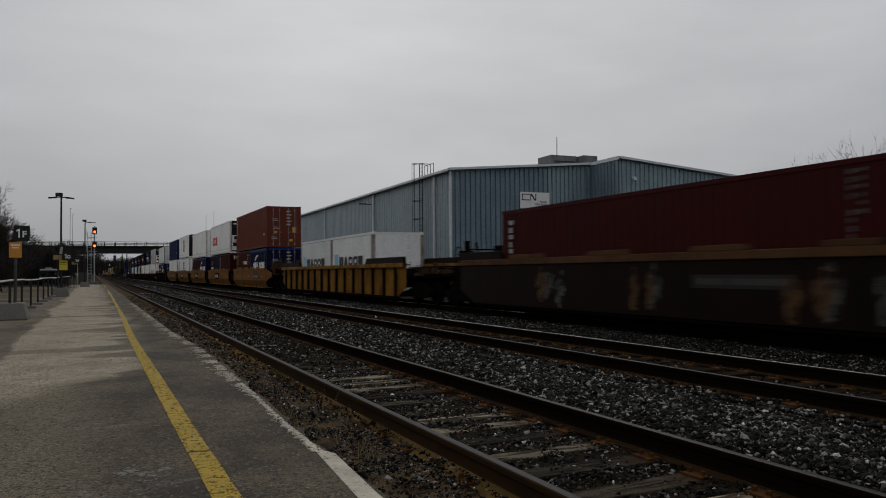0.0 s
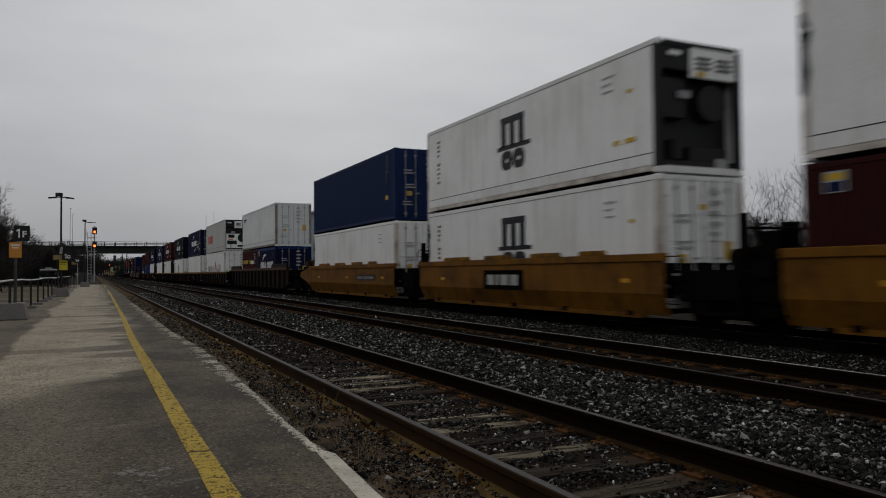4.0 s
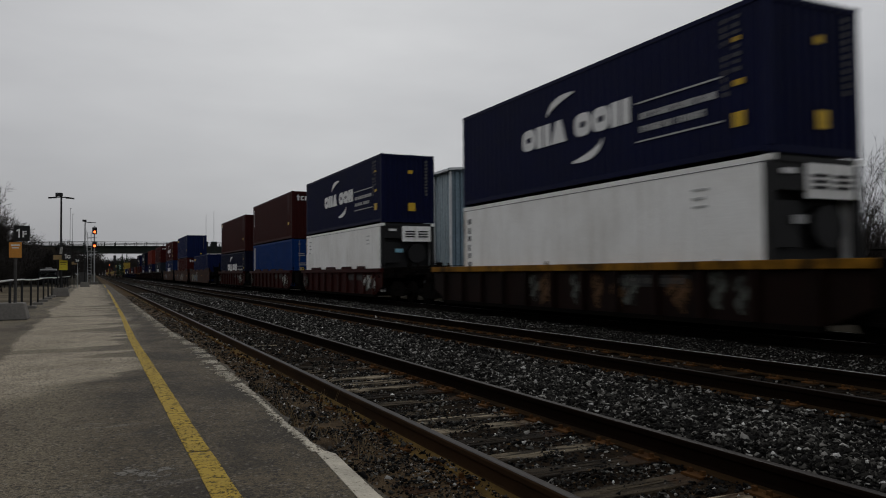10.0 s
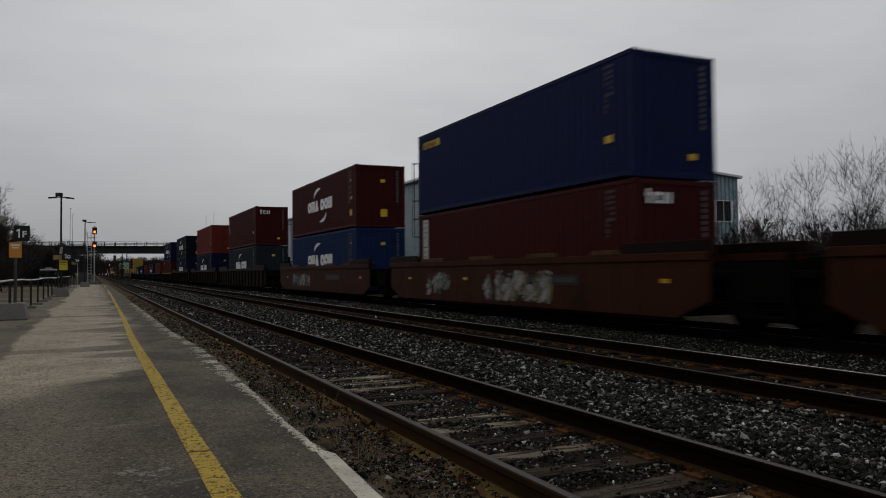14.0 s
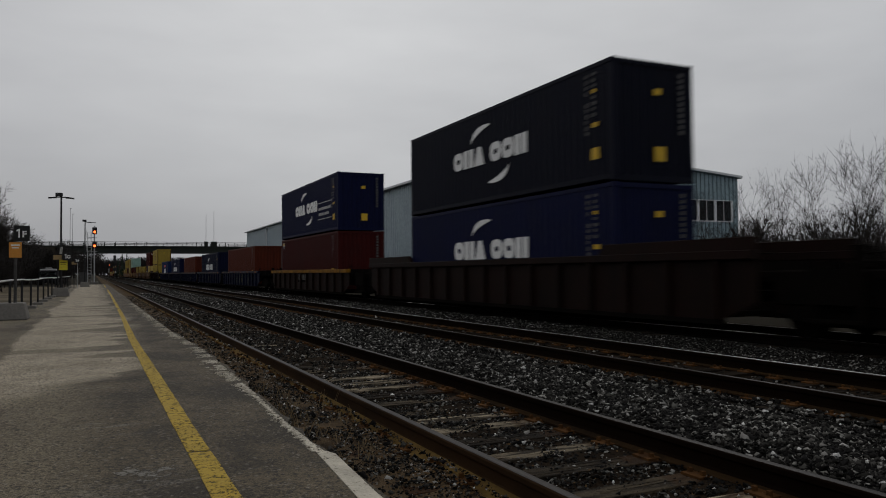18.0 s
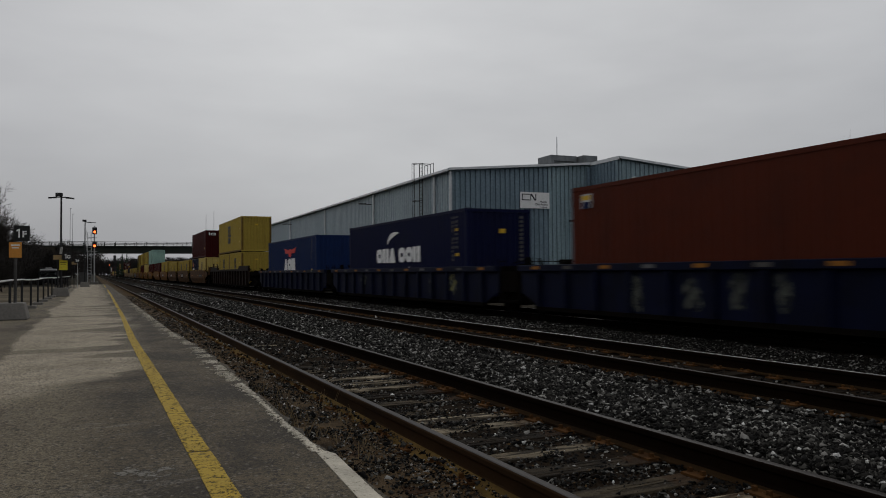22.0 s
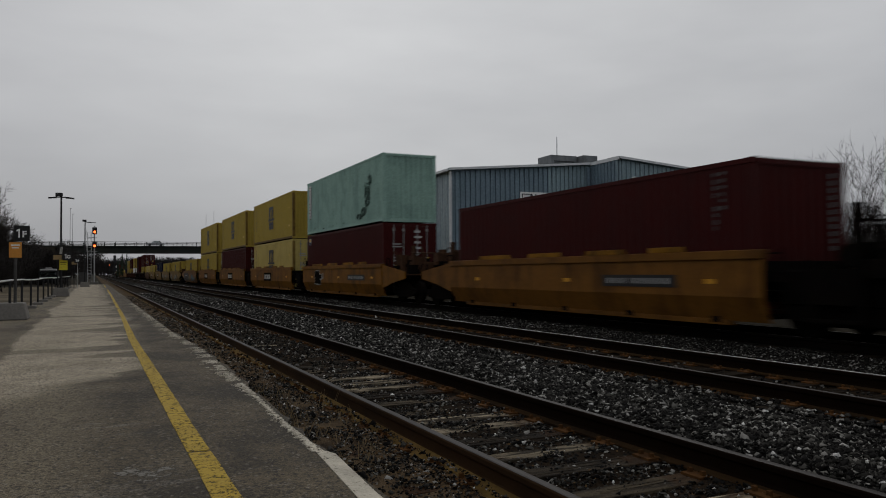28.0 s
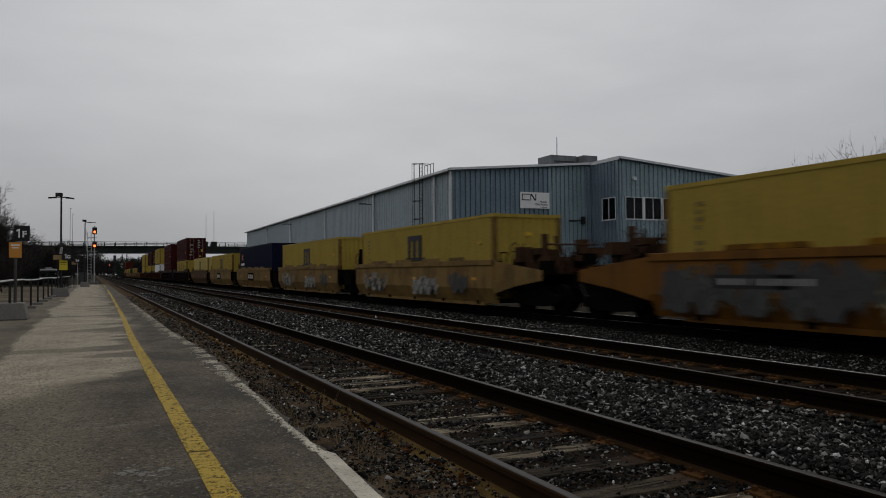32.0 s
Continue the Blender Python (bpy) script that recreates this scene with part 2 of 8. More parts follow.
# ---- mesh tools ----
class Shape:
    """Gathers vertices and faces of one mesh."""

    def __init__(self):
        self.v, self.f = [], []

    def box(self, x0, x1, y0, y1, z0, z1):
        k = len(self.v)
        self.v += [(x0, y0, z0), (x1, y0, z0), (x1, y1, z0), (x0, y1, z0), (x0, y0, z1), (x1, y0, z1), (x1, y1, z1), (x0, y1, z1)]
        self.f += [tuple(k + i for i in q) for q in ((3, 2, 1, 0), (4, 5, 6, 7), (0, 1, 5, 4), (1, 2, 6, 5), (2, 3, 7, 6), (3, 0, 4, 7))]
        return self

    def prism(self, pts, axis, a, b):
        """A closed prism: the outline pts, anticlockwise in the plane across axis, drawn from a to b."""
        k, n = len(self.v), len(pts)

        def put(p, w):
            return {"x": (w, p[0], p[1]), "y": (p[0], w, p[1]), "z": (p[0], p[1], w)}[axis]

        self.v += [put(p, a) for p in pts] + [put(p, b) for p in pts]
        self.f += [(k + i, k + (i + 1) % n, k + n + (i + 1) % n, k + n + i) for i in range(n)]
        self.f += [tuple(k + i for i in reversed(range(n))), tuple(k + n + i for i in range(n))]
        return self

    def tube(self, p, q, r, n=6, r2=None):
        p, q = Vector(p), Vector(q)
        d = (q - p).normalized()
        s = d.cross(Vector((0, 0, 1)) if abs(d.z) < 0.9 else Vector((1, 0, 0))).normalized()
        t = d.cross(s)
        k = len(self.v)
        for c, rr in ((p, r), (q, r if r2 is None else r2)):
            for i in range(n):
                a = 2 * math.pi * i / n
                self.v.append(tuple(c + (s * math.cos(a) + t * math.sin(a)) * rr))
        self.f += [(k + i, k + (i + 1) % n, k + n + (i + 1) % n, k + n + i) for i in range(n)]
        self.f += [tuple(k + i for i in reversed(range(n))), tuple(k + n + i for i in range(n))]
        return self

    def ring(self, outer, inner, a, b):
        """A flat ring across x between two outlines of as many points, from a to b."""
        k, n = len(self.v), len(outer)
        self.v += [(w, *p) for w in (a, b) for p in outer + inner]
        for i in range(n):
            j = (i + 1) % n
            o0, o1, i0, i1 = k + i, k + j, k + n + i, k + n + j
            d = 2 * n
            self.f += [(o0, o1, i1, i0), (o0 + d, i0 + d, i1 + d, o1 + d), (o0, o0 + d, o1 + d, o1), (i0, i1, i1 + d, i0 + d)]
        return self

    def twig(self, p, q, r, n, r2):
        """An open tapering tube, or a spike where r2 is 0."""
        d = (q - p).normalized()
        s = d.cross(Vector((0, 0, 1)) if abs(d.z) < 0.9 else Vector((1, 0, 0))).normalized()
        t = d.cross(s)
        k = len(self.v)
        turn = [(math.cos(2 * math.pi * i / n), math.sin(2 * math.pi * i / n)) for i in range(n)]
        self.v += [tuple(p + (s * a + t * b) * r) for a, b in turn]
        if r2:
            self.v += [tuple(q + (s * a + t * b) * r2) for a, b in turn]
            self.f += [(k + i, k + (i + 1) % n, k + n + (i + 1) % n, k + n + i) for i in range(n)]
        else:
            self.v.append(tuple(q))
            self.f += [(k + i, k + (i + 1) % n, k + n) for i in range(n)]

    def done(self, name, bevel=0.0):
        me = bpy.data.meshes.new(name)
        me.from_pydata(self.v, [], self.f)
        bm = bmesh.new()
        bm.from_mesh(me)
        if bevel:
            bmesh.ops.bevel(bm, geom=bm.edges[:], offset=bevel, segments=1, affect="EDGES", clamp_overlap=True)
        bmesh.ops.recalc_face_normals(bm, faces=bm.faces[:])
        bm.to_mesh(me)
        bm.free()
        me.materials.append(None)
        return me


STORE = {}


def shared(key, make, bevel=0.0):
    """The mesh of that key, made once."""
    if key not in STORE:
        STORE[key] = make().done("_".join(str(k) for k in key) if isinstance(key, tuple) else key, bevel)
    return STORE[key]


def part(name, me, mat, parent, label="", at=None):
    ob = new(name, me)
    ob.material_slots[0].link = "OBJECT"
    ob.material_slots[0].material = mat
    if parent is not None:
        ob.parent = parent
    if at is not None:
        ob.matrix_basis = at if isinstance(at, Matrix) else Matrix.Translation(at)
    if label:
        ob["label"] = label
    return ob


def block(name, size, mat, parent, at, label="", bevel=0.0):
    """A box part of that size (x, y, z), centred at `at`."""
    sx, sy, sz = (round(s, 3) for s in size)
    me = shared(("block", sx, sy, sz, bevel), lambda: Shape().box(-sx / 2, sx / 2, -sy / 2, sy / 2, -sz / 2, sz / 2), bevel)
    return part(name, me, mat, parent, label, at)


def thing(name, label, category, group="", at=(0, 0, 0), kind=""):
    ob = new(name)
    ob.empty_display_size = 0.2
    ob.matrix_basis = at if isinstance(at, Matrix) else Matrix.Translation(at)
    return tagged(ob, label, category, group, kind)


def solid(name, shape, mat, label, category="", kind="", group="", at=None, bevel=0.0):
    """A top-level thing of one mesh."""
    ob = part(name, shape.done(name, bevel), mat, None, "", at)
    return tagged(ob, label, category, group, kind)


# ---- ground, platform and tracks ----
PLAT = 0.10     # platform above the rail top
TRACKS = (3.10, 7.305, 12.10)   # centre lines
TIE_TOP = -0.185


def ground_material():
    return material("dirt_and_dead_grass", (0.026, 0.022, 0.015), rough=0.95, spec=0.05, dark=(0.011, 0.010, 0.007), patch=0.25, grain=3, amount=0.8, bump=0.4, bump_scale=8)


def ballast_material():
    """Crushed stone: every cell its own grey, with dark gaps."""
    m = bpy.data.materials.new("ballast_bed")
    m.use_nodes = True
    n, l = m.node_tree.nodes, m.node_tree.links
    b = n["Principled BSDF"]
    b.inputs["Roughness"].default_value, b.inputs["Specular IOR Level"].default_value = 0.95, 0.02
    co = n.new("ShaderNodeTexCoord")
    vor = n.new("ShaderNodeTexVoronoi")
    vor.inputs["Scale"].default_value = 34.0
    l.new(co.outputs["Object"], vor.inputs["Vector"])
    ramp = n.new("ShaderNodeValToRGB")
    e = ramp.color_ramp.elements
    e[0].position, e[0].color = 0.0, (0.004, 0.0036, 0.0032, 1)
    e[1].position, e[1].color = 1.0, (0.042, 0.040, 0.036, 1)
    mid = e.new(0.55)
    mid.color = (0.0062, 0.0055, 0.0048, 1)
    sep = n.new("ShaderNodeSeparateColor")
    l.new(vor.outputs["Color"], sep.inputs[0])
    l.new(sep.outputs[0], ramp.inputs[0])
    big = n.new("ShaderNodeTexNoise")
    big.inputs["Scale"].default_value, big.inputs["Detail"].default_value = 0.35, 5
    l.new(co.outputs["Object"], big.inputs["Vector"])
    mix = n.new("ShaderNodeMixRGB")
    mix.blend_type = "MULTIPLY"
    mix.inputs[0].default_value = 0.8
    r2 = n.new("ShaderNodeValToRGB")
    r2.color_ramp.elements[0].position, r2.color_ramp.elements[0].color = 0.35, (0.50, 0.38, 0.26, 1)
    r2.color_ramp.elements[1].position, r2.color_ramp.elements[1].color = 0.65, (1, 1, 1, 1)
    l.new(big.outputs["Fac"], r2.inputs[0])
    l.new(ramp.outputs[0], mix.inputs[1])
    l.new(r2.outputs[0], mix.inputs[2])
    l.new(mix.outputs[0], b.inputs["Base Color"])
    bp = n.new("ShaderNodeBump")
    bp.inputs["Strength"].default_value, bp.inputs["Distance"].default_value = 1.0, 0.02
    inv = n.new("ShaderNodeMath")
    inv.operation = "SUBTRACT"
    inv.inputs[0].default_value = 1.0
    l.new(vor.outputs["Distance"], inv.inputs[1])
    l.new(inv.outputs[0], bp.inputs["Height"])
    l.new(bp.outputs[0], b.inputs["Normal"])
    return m


BALLAST = ballast_material()
DIRT = material("dirt_and_cinders", (0.082, 0.056, 0.031), rough=0.97, dark=(0.012, 0.009, 0.007), patch=2.8, grain=90, amount=0.9, bump=1.0, bump_scale=45, spec=0.05)
CINDERS = material("dark_cinders", (0.020, 0.014, 0.009), rough=0.97, dark=(0.007, 0.0055, 0.0045), patch=2.8, grain=90, amount=0.9, bump=1.0, bump_scale=45, spec=0.015)
STONE = bpy.data.materials.new("ballast_stone")
STONE.use_nodes = True
_n, _l = STONE.node_tree.nodes, STONE.node_tree.links
_b = _n["Principled BSDF"]
_b.inputs["Roughness"].default_value, _b.inputs["Specular IOR Level"].default_value = 0.85, 0.06
_geo = _n.new("ShaderNodeNewGeometry")
_ramp = _n.new("ShaderNodeValToRGB")
_e = _ramp.color_ramp.elements
_e[0].position, _e[0].color = 0.0, (0.005, 0.0045, 0.0042, 1)
_e[1].position, _e[1].color = 1.0, (0.80, 0.79, 0.77, 1)
_e.new(0.46).color = (0.0062, 0.0058, 0.0052, 1)
_e.new(0.70).color = (0.0280, 0.0262, 0.0226, 1)
_e.new(0.86).color = (0.100, 0.096, 0.086, 1)
_e.new(0.94).color = (0.290, 0.280, 0.255, 1)
_e.new(0.985).color = (0.380, 0.370, 0.345, 1)
_l.new(_geo.outputs["Random Per Island"], _ramp.inputs[0])
_co = _n.new("ShaderNodeTexCoord")
_no = _n.new("ShaderNodeTexNoise")
_no.inputs["Scale"].default_value, _no.inputs["Detail"].default_value = 45, 5
_l.new(_co.outputs["Object"], _no.inputs["Vector"])
_mx = _n.new("ShaderNodeMixRGB")
_mx.blend_type = "MULTIPLY"
_mx.inputs[0].default_value = 0.6
_l.new(_ramp.outputs[0], _mx.inputs[1])
_l.new(_no.outputs["Fac"], _mx.inputs[2])
_l.new(_mx.outputs[0], _b.inputs["Base Color"])

RAIL_SIDE = material("rusty_rail_steel", (0.0080, 0.0045, 0.0026), rough=0.9, metal=0.0, spec=0.015, dark=(0.004, 0.0033, 0.0028), patch=2.5, grain=40, amount=0.7)
RAIL_A = material("orange_rusty_rail_steel", (0.036, 0.018, 0.007), rough=0.9, spec=0.08, dark=(0.008, 0.006, 0.004), patch=2.5, grain=40, amount=0.85, stretch=(1, 0.35, 1))
RAIL_TOP = material("worn_rail_head", (0.72, 0.71, 0.70), rough=0.42, metal=0.9, patch=3, amount=0.25, bump=0.03, stretch=(1, 0.1, 1))
RAIL_DULL = material("dull_rail_head", (0.014, 0.010, 0.008), rough=0.5, metal=0.0, spec=0.10, patch=3, amount=0.5, bump=0.03, stretch=(1, 0.1, 1))
TIE = material("weathered_tie_wood", (0.10, 0.082, 0.064), rough=0.9, dark=(0.014, 0.011, 0.008), patch=2.6, grain=26, amount=0.9, bump=0.9, bump_scale=30, spread=0.1, stretch=(0.9, 4.2, 1), spec=0.08)
_tn, _tl = TIE.node_tree.nodes, TIE.node_tree.links
_tr = _tn.new("ShaderNodeValToRGB")          # most ties black with creosote, some bleached
_tr.color_ramp.elements[0].position, _tr.color_ramp.elements[0].color = 0.10, (0.024, 0.018, 0.012, 1)
_tr.color_ramp.elements[1].position, _tr.color_ramp.elements[1].color = 0.95, (0.34, 0.285, 0.20, 1)
_tr.color_ramp.elements.new(0.60).color = (0.088, 0.070, 0.046, 1)
_tl.new(next(k for k in _tn if k.type == "OBJECT_INFO").outputs["Random"], _tr.inputs[0])
_tl.new(_tr.outputs[0], next(k for k in _tn if k.type == "MIX_RGB").inputs[1])
_ts = next(k for k in _tn if k.type == "VALTORGB" and k != _tr)      # blotches of dirt with hard edges
_ts.color_ramp.elements[0].position, _ts.color_ramp.elements[1].position = 0.44, 0.56
_tco = _tn.new("ShaderNodeTexCoord")
_tsx = _tn.new("ShaderNodeSeparateXYZ")
_tl.new(_tco.outputs["Object"], _tsx.inputs[0])
_tab = _tn.new("ShaderNodeMath")
_tab.operation = "ABSOLUTE"
_tl.new(_tsx.outputs["X"], _tab.inputs[0])
_tnz = _tn.new("ShaderNodeTexNoise")
_tnz.inputs["Scale"].default_value, _tnz.inputs["Detail"].default_value = 7.0, 5
_tl.new(_tco.outputs["Object"], _tnz.inputs["Vector"])
_tad = _tn.new("ShaderNodeMath")
_tad.operation = "MULTIPLY_ADD"
_tad.inputs[1].default_value = 0.5
_tl.new(_tnz.outputs["Fac"], _tad.inputs[0])
_tl.new(_tab.outputs[0], _tad.inputs[2])
_tmr = _tn.new("ShaderNodeMapRange")
_tmr.inputs["From Min"].default_value, _tmr.inputs["From Max"].default_value = 0.66, 0.86
_tmr.inputs["To Max"].default_value = 0.85
_tl.new(_tad.outputs[0], _tmr.inputs["Value"])
_tmx = _tn.new("ShaderNodeMixRGB")
_tmx.inputs[2].default_value = (0.046, 0.021, 0.008, 1)
_thv = next(k for k in _tn if k.type == "HUE_SAT")
_tl.new(_thv.inputs["Color"].links[0].from_socket, _tmx.inputs[1])
_tl.new(_tmr.outputs[0], _tmx.inputs[0])
_tl.new(_tmx.outputs[0], _thv.inputs["Color"])
TIE_DARK = material("creosoted_tie_wood", (0.022, 0.016, 0.011), rough=0.9, dark=(0.010, 0.008, 0.006), patch=2.6, grain=26, amount=0.9, bump=0.9, bump_scale=30, spread=0.25, stretch=(0.35, 3.6, 1), spec=0.03)
FOOT = material("rust_dust", (0.034, 0.019, 0.008), rough=0.95, spec=0.05, dark=(0.010, 0.007, 0.005), patch=2.3, grain=30, amount=1.0, stretch=(1, 0.6, 1))
OCHRE = material("ochre_rust_dust", (0.155, 0.098, 0.030), rough=0.95, spec=0.05, dark=(0.022, 0.013, 0.006), patch=2.2, grain=40, amount=1.0, stretch=(1, 0.5, 1))
PLATE = material("rusty_tie_plate", (0.095, 0.044, 0.015), rough=0.9, spec=0.04, dark=(0.015, 0.010, 0.008), patch=6, amount=0.7)


def rail_outline():
    """Half of a flat-bottomed rail, mirrored: head 74 mm, base 152 mm, 185 mm high."""
    half = [(0.076, -0.185), (0.076, -0.174), (0.022, -0.158), (0.010, -0.135), (0.010, -0.062), (0.034, -0.044), (0.037, -0.012), (0.031, -0.003)]
    return half + [(-x, z) for x, z in reversed(half)]


NEAR_Y, FAR_Y = -780.0, 1150.0


def build_ground():
    s = Shape()
    xs = [-2500, -400, -60, -12, -2.4, 1.2, 15.5, 20, 60, 400, 2500]
    ys = [-2500, -800, -100, 0, 40, 120, 300, 900, 2500]
    s.v = [(x, y, -0.42 if -2 < x < 10 else (0.02 if x < 0 else (-1.45 if x < 16 else -0.3))) for y in ys for x in xs]
    w = len(xs)
    s.f = [(j * w + i, j * w + i + 1, (j + 1) * w + i + 1, (j + 1) * w + i) for j in range(len(ys) - 1) for i in range(w - 1)]
    solid("ground", s, ground_material(), "brown dirt and dead winter grass reaching the horizon", "ground", "structure")

    solid("path", Shape().prism([(-2.42, 22.0), (-2.42, 84.0), (-8.2, 84.0), (-8.2, 22.0)], "z", -0.05, 0.045), material("worn_path_gravel", (0.135, 0.112, 0.078), rough=0.95, dark=(0.030, 0.025, 0.016), patch=0.45, grain=9, amount=1.0, bump=0.4, stretch=(0.35, 1, 1), spec=0.05), "pale trodden gravel and dead grass behind the railing", "path", "structure")

    # the bed under all three tracks, uneven on top near the platform: dirty cinders by the platform, crushed stone beyond
    for name, mat, label, x0, x1 in (("dirt_bed", DIRT, "dark brown dirt and cinders beside the platform", 1.1, 2.3), ("dirt_bed", CINDERS, "black cinders between the platform track rails", 2.3, 4.1), ("ballast_bed", BALLAST, "grey crushed-stone bed between the tracks", 4.1, 6.3), ("dirt_bed", CINDERS, "dark rusty dirt under the middle track", 6.3, 8.3), ("ballast_bed", BALLAST, "grey crushed-stone bed under the train's track", 8.3, 15.6)):
        s = Shape()
        k = int((x1 - x0) / 0.2)
        xs = [x0 + (min(x1, 13.6) - x0) * q / k for q in range(k + 1)] + ([14.6, 15.6] if x1 > 10 else [])
        ys = [-780, -40] + [-2 + 0.4 * q for q in range(0, 105)] + [45, 60, 90, 140, 250, 450, 1150]
        s.v = [(x, y, bed_height(x, y)) for y in ys for x in xs]
        w = len(xs)
        s.f = [(j * w + q, j * w + q + 1, (j + 1) * w + q + 1, (j + 1) * w + q) for j in range(len(ys) - 1) for q in range(w - 1)]
        solid(name, s, mat, label, "track bed", "structure")


def bed_height(x, y):
    if x > 13.7:
        return -0.25 - 0.55 * (x - 13.7)
    z = -0.235 if x > 1.3 else -0.25
    if -2 <= y <= 40 and x > 1.3:
        z += 0.034 * noise.noise((x * 1.7, y * 1.7, 3.0)) + 0.022 * noise.noise((x * 4.3, y * 4.3, 9.0))
    if 4.3 < x < 6.15:
        z += 0.075 * min(1.0, (x - 4.3) / 0.3, (6.15 - x) / 0.3)
    if 2.2 < x < 3.95:
        z += 0.036 + max(0.0, min(0.020, (y - 8.0) * 0.003))
    if 6.45 < x < 8.15:
        z += 0.032
    if 6.1 < x < 6.45 or 8.15 < x < 11.3:
        z += 0.055
    if x < 2.25:
        z += 0.072
    return z


def build_stones():
    """Loose stones lying on the bed: thick between the tracks, thin on the dirty near track."""
    rng = np.random.default_rng(5)
    base_v = np.array([(1, 0, 0), (-1, 0, 0), (0, 1, 0), (0, -1, 0), (0, 0, 1), (0, 0, -1)], float)
    base_f = np.array([(0, 2, 4), (2, 1, 4), (1, 3, 4), (3, 0, 4), (2, 0, 5), (3, 1, 5)])
    fields = [  # x0, x1, y0, y1, per square metre, radius, height
        (4.05, 6.20, 2.2, 9, 2500, 0.0190, -0.162), (4.05, 6.20, 9, 18, 1400, 0.0215, -0.162), (4.05, 6.20, 18, 34, 620, 0.0235, -0.165), (4.05, 6.20, 34, 60, 240, 0.030, -0.165), (4.05, 6.20, 60, 110, 70, 0.045, -0.165),
        (2.42, 3.78, 2.0, 10, 1250, 0.0115, -0.195), (2.42, 3.78, 2.0, 10, 60, 0.018, -0.195), (2.42, 3.78, 10, 24, 330, 0.017, -0.195), (2.42, 3.78, 24, 60, 110, 0.024, -0.195),
        (1.38, 2.25, 2.0, 10, 2300, 0.0066, -0.190), (1.38, 2.25, 2.0, 10, 420, 0.0125, -0.190), (1.38, 2.25, 2.0, 10, 16, 0.020, -0.190), (1.38, 2.25, 10, 26, 420, 0.013, -0.190), (1.38, 2.25, 26, 50, 60, 0.02, -0.19),
        (6.65, 8.0, 4.0, 16, 130, 0.017, -0.195), (6.65, 8.0, 16, 34, 70, 0.024, -0.195),
        (8.15, 10.95, 5.0, 16, 900, 0.0120, -0.19), (8.15, 10.95, 16, 34, 420, 0.019, -0.19), (8.15, 10.95, 34, 60, 130, 0.031, -0.19),
        (6.18, 6.52, 3.0, 24, 420, 0.021, -0.19),
        (4.05, 6.20, -8, 2.2, 900, 0.022, -0.162), (2.42, 3.78, -8, 2.0, 330, 0.014, -0.195), (1.38, 2.25, -8, 2.0, 500, 0.009, -0.190), (8.15, 10.95, -8, 5.0, 330, 0.019, -0.19), (6.65, 8.0, -8, 4.0, 90, 0.018, -0.195)]
    vs, fs, count = [], [], 0
    for x0, x1, y0, y1, dens, rad, z in fields:
        k = int((x1 - x0) * (y1 - y0) * dens)
        p = np.stack([rng.uniform(x0, x1, k), rng.uniform(y0, y1, k), np.full(k, z)], -1)
        p[:, 2] = [bed_height(*q) for q in p[:, :2]]
        p[:, 2] += rng.uniform(-0.008, 0.012, k) + rad * 0.2
        r = rad * np.clip(rng.lognormal(0, 0.40, k), 0.4, 2.0)
        v = base_v[None] * rng.uniform(0.72, 1.2, (k, 6, 1)) + rng.normal(0, 0.24, (k, 6, 3))
        v = v * np.stack([rng.uniform(0.9, 1.4, k), rng.uniform(0.75, 1.1, k), rng.uniform(0.5, 0.95, k)], -1)[:, None]
        a, t = rng.uniform(0, 6.283, k), rng.uniform(-0.8, 0.8, k)
        ca, sa, ct, st = np.cos(a)[:, None], np.sin(a)[:, None], np.cos(t)[:, None], np.sin(t)[:, None]
        y, zz = v[..., 1] * ct - v[..., 2] * st, v[..., 1] * st + v[..., 2] * ct
        x = v[..., 0] * ca - y * sa
        y = v[..., 0] * sa + y * ca
        v = np.stack([x, y, zz], -1) * r[:, None, None] + p[:, None]
        vs.append(v.reshape(-1, 3))
        fs.append((base_f[None] + 6 * (count + np.arange(k))[:, None, None]).reshape(-1, 3))
        count += k
    v, f = np.concatenate(vs), np.concatenate(fs)
    me = bpy.data.meshes.new("ballast_stones")
    me.vertices.add(len(v))
    me.vertices.foreach_set("co", v.ravel())
    me.loops.add(f.size)
    me.loops.foreach_set("vertex_index", f.ravel().astype(np.int32))
    me.polygons.add(len(f))
    me.polygons.foreach_set("loop_start", np.arange(0, f.size, 3, dtype=np.int32))
    me.update(calc_edges=True)
    me.materials.append(None)
    ob = part("ballast_stones", me, STONE, None)
    tagged(ob, "loose crushed grey and white ballast stones beside the rails", "gravel", "", "stuff")


